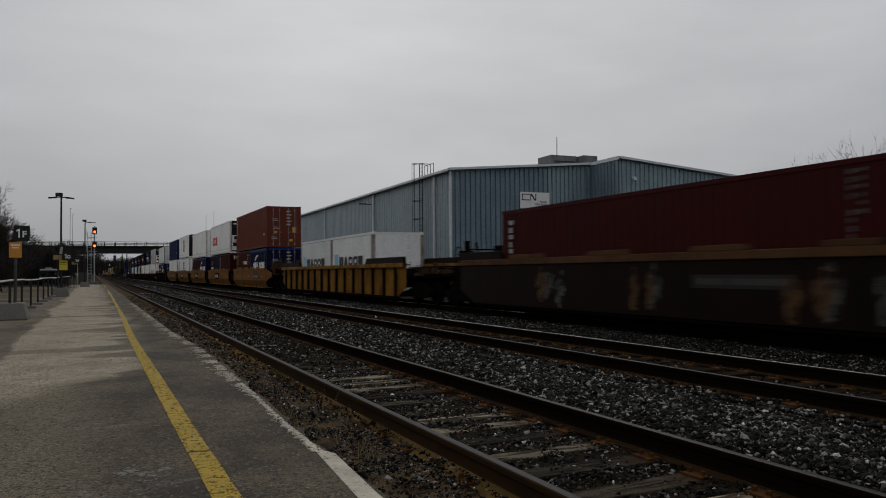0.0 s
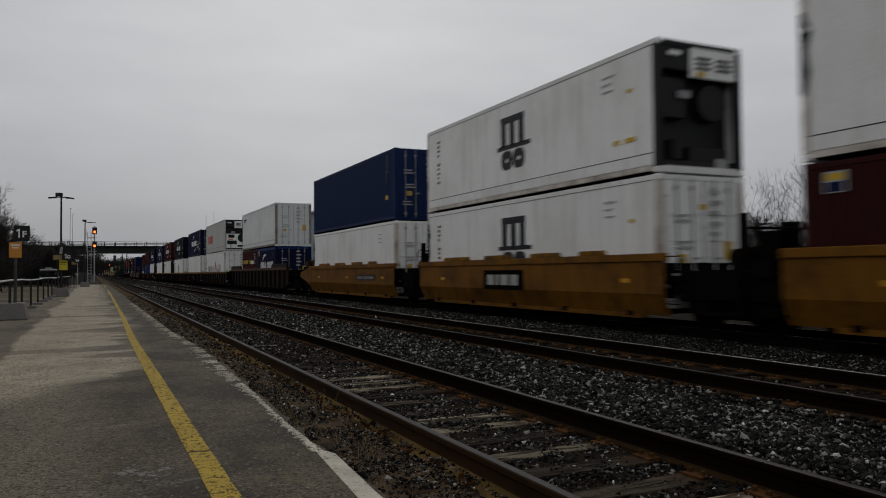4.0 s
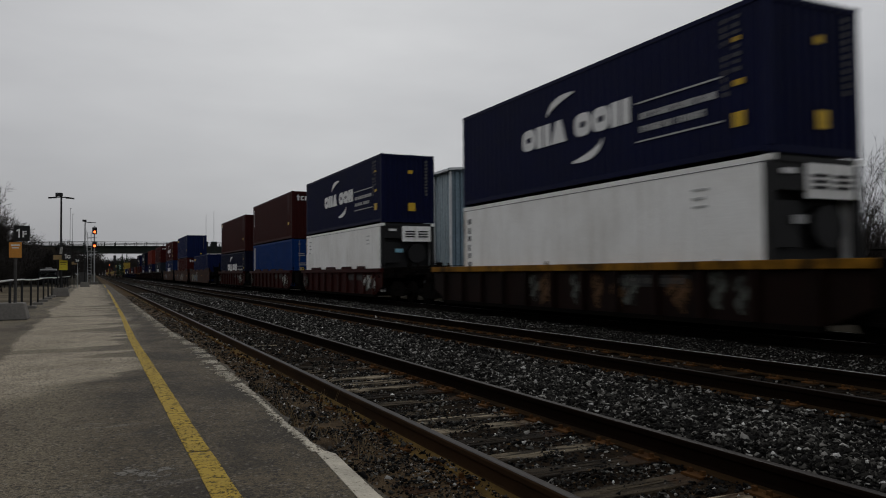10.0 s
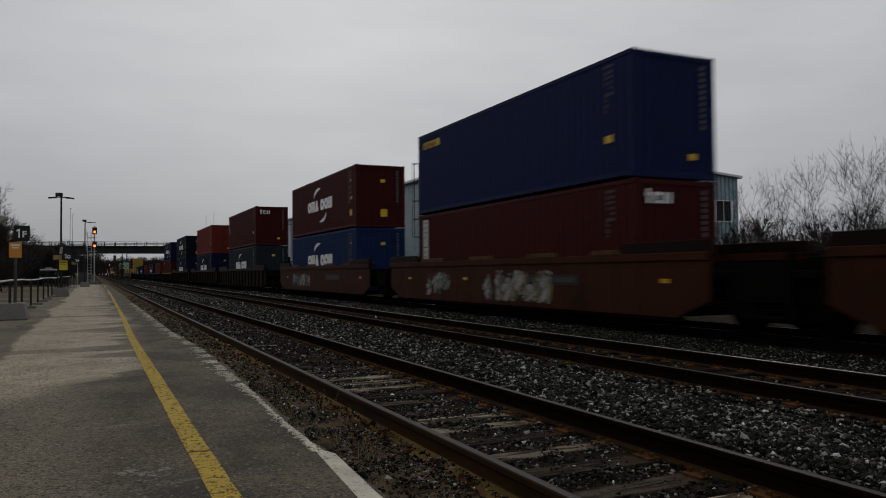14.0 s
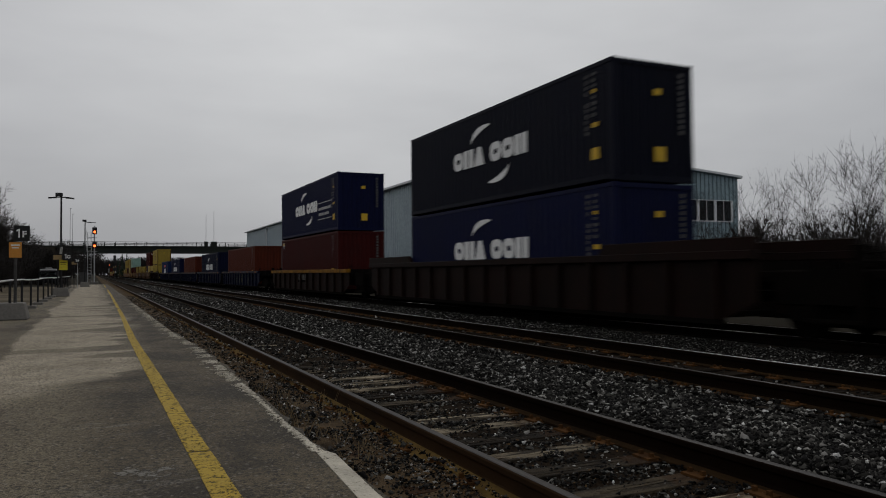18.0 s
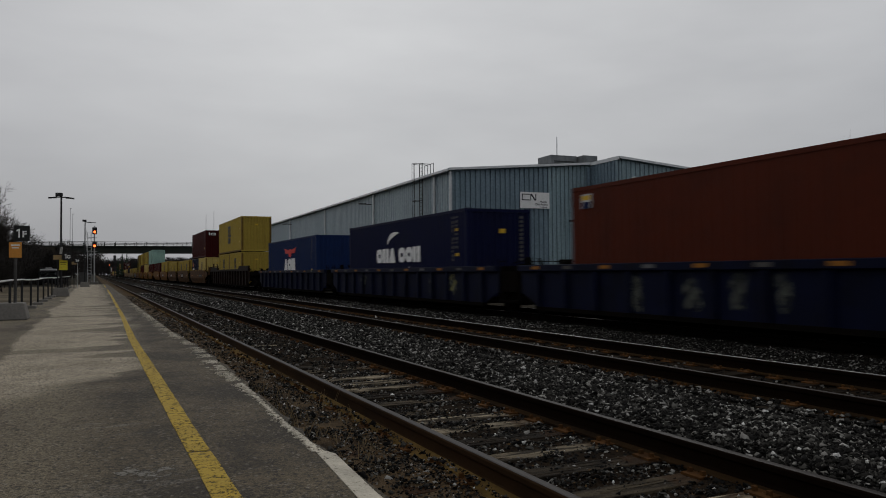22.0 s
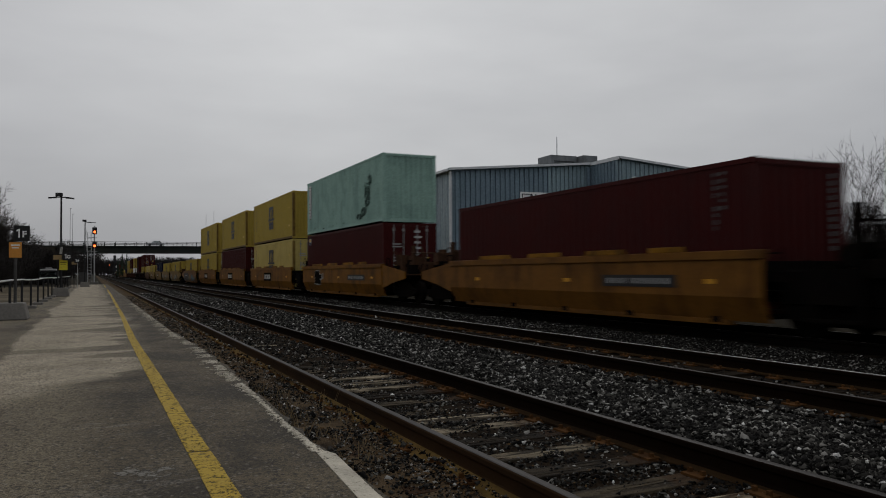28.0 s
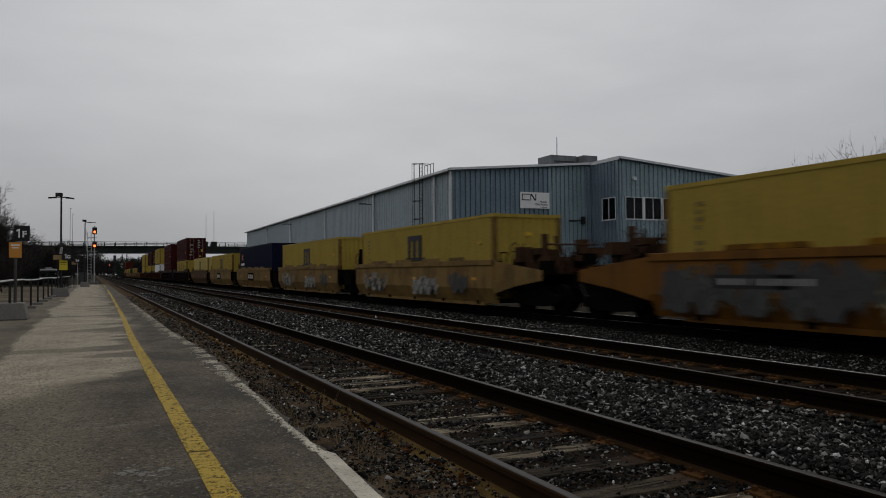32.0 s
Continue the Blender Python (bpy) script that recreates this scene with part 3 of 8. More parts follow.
def build_tracks():
    rng = random.Random(3)
    for i, c in enumerate(TRACKS):
        tr = thing("railway_track", ("rusty rails on grey weathered wooden ties in dirty ballast", "dark rails with one shiny head on buried ties", "dark rails under the freight train")[i], "railway track", "tracks", (c, 0, 0), "structure")
        for k in (-1, 1):
            # rails below the train take the black that paints its shade
            rail = part("rail", shared("rail", lambda: Shape().prism(rail_outline(), "y", NEAR_Y, FAR_Y)), SHADED_BLACK if i == 2 else RAIL_A if i == 0 and k < 0 else RAIL_SIDE, tr, "brown rusty steel rail", (0.755 * k, 0, 0))
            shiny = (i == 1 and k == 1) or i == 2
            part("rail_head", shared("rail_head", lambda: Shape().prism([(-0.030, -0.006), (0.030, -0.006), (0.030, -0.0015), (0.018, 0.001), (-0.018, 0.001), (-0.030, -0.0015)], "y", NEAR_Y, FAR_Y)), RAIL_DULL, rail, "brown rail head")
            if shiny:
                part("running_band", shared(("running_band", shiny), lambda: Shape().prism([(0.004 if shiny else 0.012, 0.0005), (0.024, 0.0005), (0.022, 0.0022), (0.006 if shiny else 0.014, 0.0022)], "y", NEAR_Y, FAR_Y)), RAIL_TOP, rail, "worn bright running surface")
            part("rail_foot", shared("rail_foot", lambda: Shape().prism([(-0.080, -0.186), (0.080, -0.186), (0.080, -0.171), (0.024, -0.155), (-0.024, -0.155), (-0.080, -0.171)], "y", NEAR_Y, FAR_Y)), SHADED_BLACK if i == 2 else OCHRE if i == 0 and k < 0 else FOOT, rail, "ochre rust-dusted rail foot")
        if i == 0:
            part("rust_dust_bank", Shape().prism([(-0.19, -0.20), (-0.012, -0.20), (-0.012, -0.145), (-0.07, -0.162)], "y", -30.0, 60.0).done("dust_bank"), OCHRE, tr, "ochre dust banked against the rail", (-0.755, 0, 0))
        tie_me = [shared(("tie", j), lambda j=j: tie_shape(j), 0.008) for j in range(5)]
        n_own = 120 if i < 2 else 60
        y = 0.4
        far = Shape()
        for j in range(900):
            y += 0.50 + rng.uniform(-0.05, 0.05)
            dz, dx = rng.uniform(-0.012, 0.012), rng.uniform(-0.06, 0.06)
            if j < n_own:
                m = pose(dx, y, TIE_TOP - 0.09 + dz, 0, rng.uniform(-0.6, 0.6), rng.uniform(-1.2, 1.2))
                tie = part("tie", tie_me[rng.randrange(5)], TIE if i == 0 else TIE_DARK, tr, "", m)
                if i < 2 and y < 34:
                    for k in (-1, 1):
                        part("tie_plate", shared("tie_plate", plate_shape), PLATE, tie, "", (0.755 * k - dx, 0, 0.09))
            elif y < 420:
                far.box(-1.3 + dx, 1.3 + dx, y - 0.11, y + 0.11, TIE_TOP - 0.16, TIE_TOP)
        for j in range(120):      # back along the line
            y, dx = 0.4 - 0.5 * j, rng.uniform(-0.06, 0.06)
            far.box(-1.3 + dx, 1.3 + dx, y - 0.11, y + 0.11, TIE_TOP - 0.16, TIE_TOP + 0.006)
        rows = part("far_ties", far.done("far_ties"), TIE if i == 0 else TIE_DARK, tr)
        rows["kind"] = "stuff"


def tie_shape(j):
    r = random.Random(40 + j)
    s = Shape()
    w = [0.112 + r.uniform(-0.012, 0.008) for _ in range(4)]
    s.prism([(-1.3, -w[0]), (r.uniform(-0.4, 0.4), -w[1]), (1.3, -w[2]), (1.3, w[1]), (r.uniform(-0.4, 0.4), w[3]), (-1.3, w[2])], "z", -0.09, 0.09)
    # weathered splits along the top
    for _ in range(3):
        x, y = r.uniform(-0.5, 0.3), r.uniform(-0.06, 0.06)
        s.prism([(x, y - 0.006), (x + r.uniform(0.3, 0.7), y), (x, y + 0.006)], "z", 0.085, 0.094)
    return s


def plate_shape():
    s = Shape().box(-0.18, 0.18, -0.09, 0.09, 0, 0.016)
    for x in (-0.12, 0.11):
        for y in (-0.055, 0.06):
            s.box(x - 0.014, x + 0.014, y - 0.014, y + 0.014, 0.016, 0.045)
    return s


def platform_material():
    """Old asphalt: dark and stained near the edge, bleached pale further in, with damp bands across."""
    m = bpy.data.materials.new("old_asphalt")
    m.use_nodes = True
    n, l = m.node_tree.nodes, m.node_tree.links
    b = n["Principled BSDF"]
    b.inputs["Roughness"].default_value = 0.88
    b.inputs["Specular IOR Level"].default_value = 0.3
    co = n.new("ShaderNodeTexCoord")

    def noise_at(scale, stretch, detail=6, rough=0.6, shift=0.0):
        mp = n.new("ShaderNodeMapping")
        mp.inputs["Scale"].default_value, mp.inputs["Location"].default_value = stretch, (shift, shift * 0.7, 0)
        l.new(co.outputs["Object"], mp.inputs["Vector"])
        t = n.new("ShaderNodeTexNoise")
        t.inputs["Scale"].default_value, t.inputs["Detail"].default_value, t.inputs["Roughness"].default_value = scale, detail, rough
        l.new(mp.outputs[0], t.inputs["Vector"])
        return t.outputs["Fac"]

    def math_of(op, a, c, clamp=False):
        t = n.new("ShaderNodeMath")
        t.operation, t.use_clamp = op, clamp
        for i, v in enumerate((a, c)):
            if isinstance(v, (int, float)):
                t.inputs[i].default_value = v
            else:
                l.new(v, t.inputs[i])
        return t.outputs[0]

    def blend(fac, a, c, mode="MIX"):
        t = n.new("ShaderNodeMixRGB")
        t.blend_type = mode
        for i, v in ((0, fac), (1, a), (2, c)):
            if isinstance(v, (int, float)):
                t.inputs[i].default_value = v
            elif isinstance(v, tuple):
                t.inputs[i].default_value = (*v, 1)
            else:
                l.new(v, t.inputs[i])
        return t.outputs[0]

    def step(v, lo, hi):
        t = n.new("ShaderNodeMapRange")
        t.interpolation_type = "SMOOTHSTEP"
        t.inputs["From Min"].default_value, t.inputs["From Max"].default_value = lo, hi
        l.new(v, t.inputs["Value"])
        return t.outputs[0]

    sep = n.new("ShaderNodeSeparateXYZ")
    l.new(co.outputs["Object"], sep.inputs[0])
    x, y = sep.outputs["X"], sep.outputs["Y"]
    wob = math_of("MULTIPLY", math_of("SUBTRACT", noise_at(0.5, (0.75, 0.5, 1), 7, 0.6), 0.5), 2.0)
    # bleached field: away from the edge, and beyond the first dozen metres
    reach = math_of("SUBTRACT", math_of("MULTIPLY", step(y, 5.5, 12.0), 0.80), 0.10)
    inner = math_of("SUBTRACT", 1.0, step(math_of("ADD", math_of("SUBTRACT", x, reach), wob), -0.15, 0.20))
    beyond = step(math_of("SUBTRACT", math_of("ADD", y, math_of("MULTIPLY", wob, 1.6)), math_of("MULTIPLY", x, 1.3)), 8.1, 9.2)
    kerb = step(math_of("ADD", math_of("ADD", x, math_of("MULTIPLY", wob, 0.5)), math_of("MULTIPLY", y, 0.004)), -1.16, -1.02)
    pale = math_of("MULTIPLY", math_of("MULTIPLY", inner, beyond), kerb)
    bands = step(math_of("ADD", noise_at(0.42, (0.42, 1.5, 1), 5, 0.5, 7.0), math_of("MULTIPLY", x, 0.15)), 0.545, 0.580)
    for at, thick in ((12.4, 0.30), (22.3, 0.30)):      # damp seams across
        off = math_of("ABSOLUTE", math_of("SUBTRACT", math_of("ADD", y, math_of("MULTIPLY", wob, 0.5)), at), 0.0)
        bands = math_of("MAXIMUM", bands, math_of("SUBTRACT", 1.0, step(off, thick * 0.7, thick * 1.3)))
    pale = math_of("MULTIPLY", pale, math_of("SUBTRACT", 1.0, math_of("MULTIPLY", bands, 0.72)))
    dark = blend(step(noise_at(1.3, (1, 0.7, 1), 8, 0.7, 2.0), 0.38, 0.64), (0.0320, 0.0246, 0.0148), (0.0900, 0.0704, 0.0420))
    near = math_of("MULTIPLY", math_of("SUBTRACT", 1.0, step(math_of("ADD", x, math_of("MULTIPLY", wob, 0.5)), -0.35, 0.35)), step(noise_at(0.7, (1, 0.7, 1), 6, 0.6, 21.0), 0.36, 0.52))
    dark = blend(math_of("MULTIPLY", near, 0.75), dark, (0.1424, 0.1168, 0.0752))
    light = blend(step(noise_at(1.4, (1, 1, 1), 6, 0.6, 4.0), 0.35, 0.7), (0.3300, 0.2820, 0.2060), (0.2320, 0.1970, 0.1380))
    col = blend(pale, dark, light)
    # scuffed pale streaks and small stones in the surface
    scuff = step(noise_at(2.2, (0.35, 1.6, 1), 6, 0.7, 12.0), 0.60, 0.72)
    col = blend(math_of("MULTIPLY", scuff, 0.35), col, (0.26, 0.25, 0.23))
    specks = n.new("ShaderNodeTexVoronoi")
    specks.inputs["Scale"].default_value = 130
    l.new(co.outputs["Object"], specks.inputs["Vector"])
    sepc = n.new("ShaderNodeSeparateColor")
    l.new(specks.outputs["Color"], sepc.inputs[0])
    grit = n.new("ShaderNodeMapRange")
    grit.inputs["To Min"].default_value, grit.inputs["To Max"].default_value = 0.25, 1.75
    l.new(sepc.outputs[0], grit.inputs["Value"])
    chips = n.new("ShaderNodeTexVoronoi")       # larger aggregate showing through
    chips.inputs["Scale"].default_value = 55
    l.new(co.outputs["Object"], chips.inputs["Vector"])
    sepk = n.new("ShaderNodeSeparateColor")
    l.new(chips.outputs["Color"], sepk.inputs[0])
    col = blend(math_of("MULTIPLY", step(sepk.outputs[0], 0.90, 0.96), 0.22), col, (0.30, 0.28, 0.25))
    col = blend(math_of("MULTIPLY", step(sepk.outputs[1], 0.78, 0.88), 0.70), col, (0.016, 0.013, 0.010))
    g = n.new("ShaderNodeCombineColor")
    for i in range(3):
        l.new(grit.outputs[0], g.inputs[i])
    col = blend(0.85, col, g.outputs[0], "MULTIPLY")
    l.new(col, b.inputs["Base Color"])
    bp = n.new("ShaderNodeBump")
    bp.inputs["Strength"].default_value, bp.inputs["Distance"].default_value = 0.45, 0.006
    hgt = math_of("ADD", math_of("MULTIPLY", specks.outputs["Distance"], -1.0), math_of("MULTIPLY", noise_at(9, (1, 1, 1), 6), 0.5))
    l.new(hgt, bp.inputs["Height"])
    l.new(bp.outputs[0], b.inputs["Normal"])
    return m


def build_platform():
    s = Shape()
    rng = random.Random(8)
    # the edge is broken and uneven where the asphalt has crumbled
    lip = lambda y: float(np.interp(y, (4.6, 5.5, 7.0, 9.2, 11.4, 16.0), (1.345, 1.345, 1.40, 1.46, 1.50, 1.40)))
    edge = [(1.345, -60.0), (1.345, 3.0)]
    y = 3.0
    while y < 92:
        y += rng.uniform(0.15, 0.4) if y < 30 else 2.5
        edge.append((lip(y) - 0.01 + rng.uniform(-0.05, 0.03) * (1 if y > 4.8 else 0.15), min(y, 92)))
    s.prism([(-2.35, -60.0)] + edge + [(-2.35, 92.0)], "z", -0.42, PLAT)
    solid("platform", s, platform_material(), "old cracked asphalt platform, bleached and stained, level with the rails", "platform", "structure")
    s = Shape()
    a = lambda y: float(np.interp(y, (4.9, 5.0, 14.0, 22.0, 48.0, 90.0), (0.605, 0.598, 0.600, 0.690, 0.840, 0.93)))
    cuts = [(-3, 4.93), (4.965, 26.5), (27.1, 46), (47, 60), (70, 90)]
    for y0, y1 in cuts:
        k = max(1, int((y1 - y0) / (0.22 if y0 < 20 else 1.0)))
        jag = [rng.uniform(-0.003, 0.003) for _ in range(2 * k + 2)]
        for i in range(k):
            p, q = y0 + (y1 - y0) * i / k, y0 + (y1 - y0) * (i + 1) / k
            g, h = (0.068 if v < 9 else 0.068 - 0.0016 * min(v - 9, 11) for v in (p, q))
            s.prism([(a(p) - g + jag[i], p), (a(p) + g + jag[k + i], p), (a(q) + h + jag[k + i + 1], q), (a(q) - h + jag[i + 1], q)], "z", PLAT - 0.01, PLAT + 0.004)
    s.prism([(0.537, -40.0), (0.673, -40.0), (0.673, -3.0), (0.537, -3.0)], "z", PLAT - 0.01, PLAT + 0.004)
    solid("yellow_line", s, worn_paint("worn_yellow_paint", (0.37, 0.25, 0.020), 0.442, None, 34.0), "worn yellow safety line painted along the platform", "painted line", "structure")
    s = Shape().prism([(1.150, -40.0), (1.262, -40.0), (1.262, -3.0), (1.300, 3.6), (1.352, 4.50), (1.300, 4.64), (1.258, 4.62), (1.190, 3.6), (1.150, -3.0)], "z", PLAT - 0.01, PLAT + 0.004)
    for _ in range(2600):      # flakes of old paint along the crumbled lip
        y = 4.62 + 26 * rng.random() ** 2.1
        bare = noise.noise((y * 1.6, 0, 5.0))
        if bare < (-0.40 if y < 7.5 else -0.12):
            continue
        d = rng.uniform(0.006, 0.026) * (1 + y * 0.05)
        far = min(1.0, max(0.0, (y - 6.6) / 2.0))
        x = lip(y) - 0.045 - abs(rng.gauss(0, 0.022 + 0.038 * far)) - 0.01 * far
        w = 1.0 + 1.6 * far
        s.prism([(x - w * rng.uniform(0.003, 0.024), y), (x + w * rng.uniform(0.003, 0.014), y + 0.3 * d), (x + rng.uniform(0.0, 0.010), y + d), (x - w * rng.uniform(0.003, 0.014), y + 0.7 * d)], "z", PLAT - 0.01, PLAT + 0.003 + rng.uniform(0, 0.002))
    sc = Shape()      # a worn, scraped spot
    for cx, cy, w, d in ((0.34, 4.50, 0.19, 0.20), (0.20, 4.62, 0.10, 0.12)):
        sc.prism([(cx + w * rng.uniform(0.75, 1.1) * math.cos(2 * math.pi * q / 18), cy + d * rng.uniform(0.7, 1.15) * math.sin(2 * math.pi * q / 18)) for q in range(18)], "z", PLAT - 0.01, PLAT + 0.002 + 0.0004 * (cx < 0.3))
    solid("scraped_spot", sc, worn_paint("scraped_asphalt", (0.155, 0.143, 0.12), 0.53, None, 7.0), "pale scraped spot on the platform asphalt", "stain", "structure")
    solid("white_edge_line", s, worn_paint("worn_white_paint", (0.47, 0.43, 0.345), 0.455, 4.4, 26.0), "chipped white paint along the platform edge", "painted line", "structure")


build_ground()
build_platform()
build_tracks()
build_stones()


def build_weeds():
    """Dead stalks standing in the dirt by the platform."""
    r = random.Random(19)
    s = Shape()
    tufts = [(1.56, 6.3, 9, 0.30), (1.62, 6.45, 7, 0.24), (1.70, 6.1, 6, 0.18), (1.58, 7.0, 5, 0.16)]
    tufts += [(r.uniform(1.45, 2.15), r.choice((r.uniform(5.0, 9.5), r.uniform(3.0, 20.0))), r.randint(3, 8), r.uniform(0.08, 0.20)) for _ in range(30)]
    for x, y, count, tall in tufts:
        for _ in range(count):
            a, h = r.uniform(0, 6.28), tall * r.uniform(0.5, 1.1)
            p = Vector((x + r.gauss(0, 0.05), y + r.gauss(0, 0.05), -0.19))
            q = p + Vector((math.cos(a) * h * 0.5, math.sin(a) * h * 0.5, h))
            s.tube(p, q, 0.0035, 3, 0.0015)
    me = bpy.data.meshes.new("dead_weeds")
    me.from_pydata(s.v, [], s.f)
    me.materials.append(None)
    ob = part("dead_weeds", me, material("dead_stalks", (0.20, 0.145, 0.075), rough=0.9, bump=0), None)
    tagged(ob, "dry brown dead weeds in the dirt beside the platform", "weeds", "", "stuff")


def build_litter():
    """Dead leaves and ochre clods strewn in the dirt beside the first rail."""
    r = random.Random(29)
    s = Shape()
    for _ in range(3000):
        x, y = (2.22 - abs(r.gauss(0, 0.26)), 2.2 + 12 * r.random() ** 1.5) if r.random() < 0.55 else (r.uniform(2.45, 3.75), 2.2 + 26 * r.random() ** 1.2)
        if x < 1.42 or noise.noise((x * 1.9, y * 1.9, 2.0)) < -0.08:
            continue
        z, a, d = bed_height(x, y) + r.uniform(0.002, 0.016), r.uniform(0, 6.28), r.uniform(0.008, 0.022)
        u, w = Vector((math.cos(a), math.sin(a), r.uniform(-0.4, 0.4))) * d, Vector((-math.sin(a), math.cos(a), r.uniform(-0.4, 0.4))) * d * 0.55
        c = Vector((x, y, z))
        k = len(s.v)
        s.v += [tuple(c - u), tuple(c + w), tuple(c + u), tuple(c - w), tuple(c + Vector((0, 0, 0.4 * d)))]
        s.f += [(k, k + 1, k + 4), (k + 1, k + 2, k + 4), (k + 2, k + 3, k + 4), (k + 3, k, k + 4)]
    me = bpy.data.meshes.new("leaf_litter")
    me.from_pydata(s.v, [], s.f)
    me.materials.append(None)
    ob = part("leaf_litter", me, material("dead_leaves", (0.105, 0.060, 0.022), rough=0.9, dark=(0.030, 0.018, 0.009), patch=5, grain=40, amount=0.8, bump=0), None)
    tagged(ob, "dead brown leaves and ochre clods in the dirt beside the rail", "leaf litter", "", "stuff")


build_weeds()
build_litter()


# ---- containers ----
TX = TRACKS[2]
HALF_W = 1.219
HI, STD = 2.896, 2.591
FLOOR = 0.38          # underside of a lower container above the rail top


def ribs(a, b, deep, pitch, out):
    """Outline of a corrugated sheet from a to b: (along, across) pairs, its crest at `out`."""
    n = max(2, round((b - a) / pitch))
    p = (b - a) / n
    pts = []
    for i in range(n):
        y = a + i * p
        pts += [(y, out), (y + 0.26 * p, out), (y + 0.50 * p, out - deep), (y + 0.76 * p, out - deep)]
    return pts + [(b, out)]


def side_shape(L, H, flat):
    s = Shape()
    a, b = -L / 2 + 0.15, L / 2 - 0.15
    pts = [(a, HALF_W - 0.006), (b, HALF_W - 0.006)] if flat else ribs(a, b, 0.036, 0.278, HALF_W - 0.006)
    s.prism([(x, y) for y, x in pts] + [(HALF_W - 0.07, b), (HALF_W - 0.07, a)], "z", 0.15, H - 0.09)
    return s


def end_shape(H, flat):
    s = Shape()
    a, b = -HALF_W + 0.15, HALF_W - 0.15
    pts = [(a, 0.0), (b, 0.0)] if flat else ribs(a, b, 0.045, 0.25, 0.0)
    s.prism([(x, -y) for x, y in pts] + [(b, 0.10), (a, 0.10)], "z", 0.15, H - 0.12)
    return s


def door_shape(H):
    s = Shape().box(-0.525, 0.525, 0, 0.055, 0.16, H - 0.13)
    for i in range(4):   # hinge straps
        s.box(-0.54, -0.44, -0.03, 0.0, 0.42 + i * (H - 0.9) / 3, 0.52 + i * (H - 0.9) / 3)
    for k in range(4):   # pressed panels
        z0 = 0.3 + k * (H - 0.6) / 4
        s.box(-0.46, 0.46, -0.014, 0.0, z0, z0 + (H - 0.6) / 4 - 0.12)
    return s


def machine_shape(H):
    """Front of a refrigeration unit: a recessed frame with compressor shelf, fan ring and cabinets."""
    s = Shape()
    s.box(-1.07, 1.07, 0.34, 0.40, 0.15, H - 0.12)                                   # back plate
    s.box(-1.07, 1.07, 0.02, 0.36, H * 0.78, H - 0.12)                               # evaporator housing
    s.box(-1.07, -0.35, 0.10, 0.36, H * 0.42, H * 0.72)                              # control cabinet
    s.box(-1.07, 1.07, 0.12, 0.36, 0.15, 0.30)
    s.tube((0.45, 0.10, H * 0.56), (0.45, 0.36, H * 0.56), 0.42, 14)                 # fan ring
    s.tube((-0.6, 0.2, 0.30), (-0.6, 0.2, 0.75), 0.17, 10)                           # compressor
    s.box(-0.2, 0.9, 0.14, 0.36, 0.30, 0.62)
    return s


def patch(name, mat, parent, y0, y1, z0, z1, x=-HALF_W - 0.004, label=""):
    """A flat mark on the side that faces the platform; y0..y1 along, z0..z1 up."""
    return block(name, (0.012, y1 - y0, z1 - z0), mat, parent, (x, (y0 + y1) / 2, (z0 + z1) / 2), label)


def end_patch(name, mat, parent, L, x0, x1, z0, z1):
    return block(name, (x1 - x0, 0.012, z1 - z0), mat, parent, ((x0 + x1) / 2, -L / 2 - 0.006, (z0 + z1) / 2))


def swoosh(parent, mat, yc, zc, up):
    """A curved tapering stroke."""
    def make():
        pts_o, pts_i = [], []
        for i in range(11):
            a = radians(6 + 72 * i / 10)
            w = 0.13 * math.sin(math.pi * (i + 0.7) / 11.5)
            pts_o.append((1.55 * math.cos(a), 0.47 * math.sin(a) + w))
            pts_i.append((1.55 * math.cos(a), 0.47 * math.sin(a) - w * 0.5))
        return Shape().prism(pts_o + pts_i[::-1], "x", -0.006, 0.006)
    m = Matrix.Translation((-HALF_W - 0.004, yc, zc)) @ (Matrix.Rotation(math.pi, 4, "X") if up else Matrix.Identity(4))
    return part("logo_stroke", shared("swoosh", make), mat, parent, "", m)


def mark_shape(sh, kind, y0, w, h, fat):
    """One plain mark of a word, y0 its left edge (towards +y): ring, upright pair, wedge, thin stroke pair or block."""
    yc = y0 - w / 2
    if kind == "o":
        n = 14
        sup = lambda q, a: math.copysign(abs(q) ** 0.7, q) * a
        loop = lambda d: [(yc + sup(math.cos(2 * math.pi * i / n), w / 2 - d), sup(math.sin(2 * math.pi * i / n), h / 2 - d)) for i in range(n)]
        sh.ring(loop(0.0), loop(min(fat, 0.40 * min(w, h))), -0.006, 0.006)
    elif kind == "m":       # two uprights
        sh.box(-0.006, 0.006, yc - w / 2, yc - w * 0.06, -h / 2, h / 2).box(-0.006, 0.006, yc + w * 0.06, yc + w / 2, -h / 2, h / 2)
    elif kind == "w":       # a wedge, narrow at the top
        sh.prism([(yc - w / 2, -h / 2), (yc + w / 2, -h / 2), (yc + w * 0.17, h / 2), (yc - w * 0.17, h / 2)], "x", -0.006, 0.006)
    elif kind == "s":       # two thin strokes under a thin cap
        sh.box(-0.006, 0.006, yc - w / 2, yc - w / 2 + fat, -h / 2, h / 2).box(-0.006, 0.006, yc + w / 2 - fat, yc + w / 2, -h / 2, h / 2)
        sh.box(-0.005, 0.005, yc - w / 2 + fat, yc + w / 2 - fat, h / 2 - fat * 0.7, h / 2)
    else:
        sh.box(-0.006, 0.006, yc - w / 2, yc + w / 2, -h / 2, h / 2)


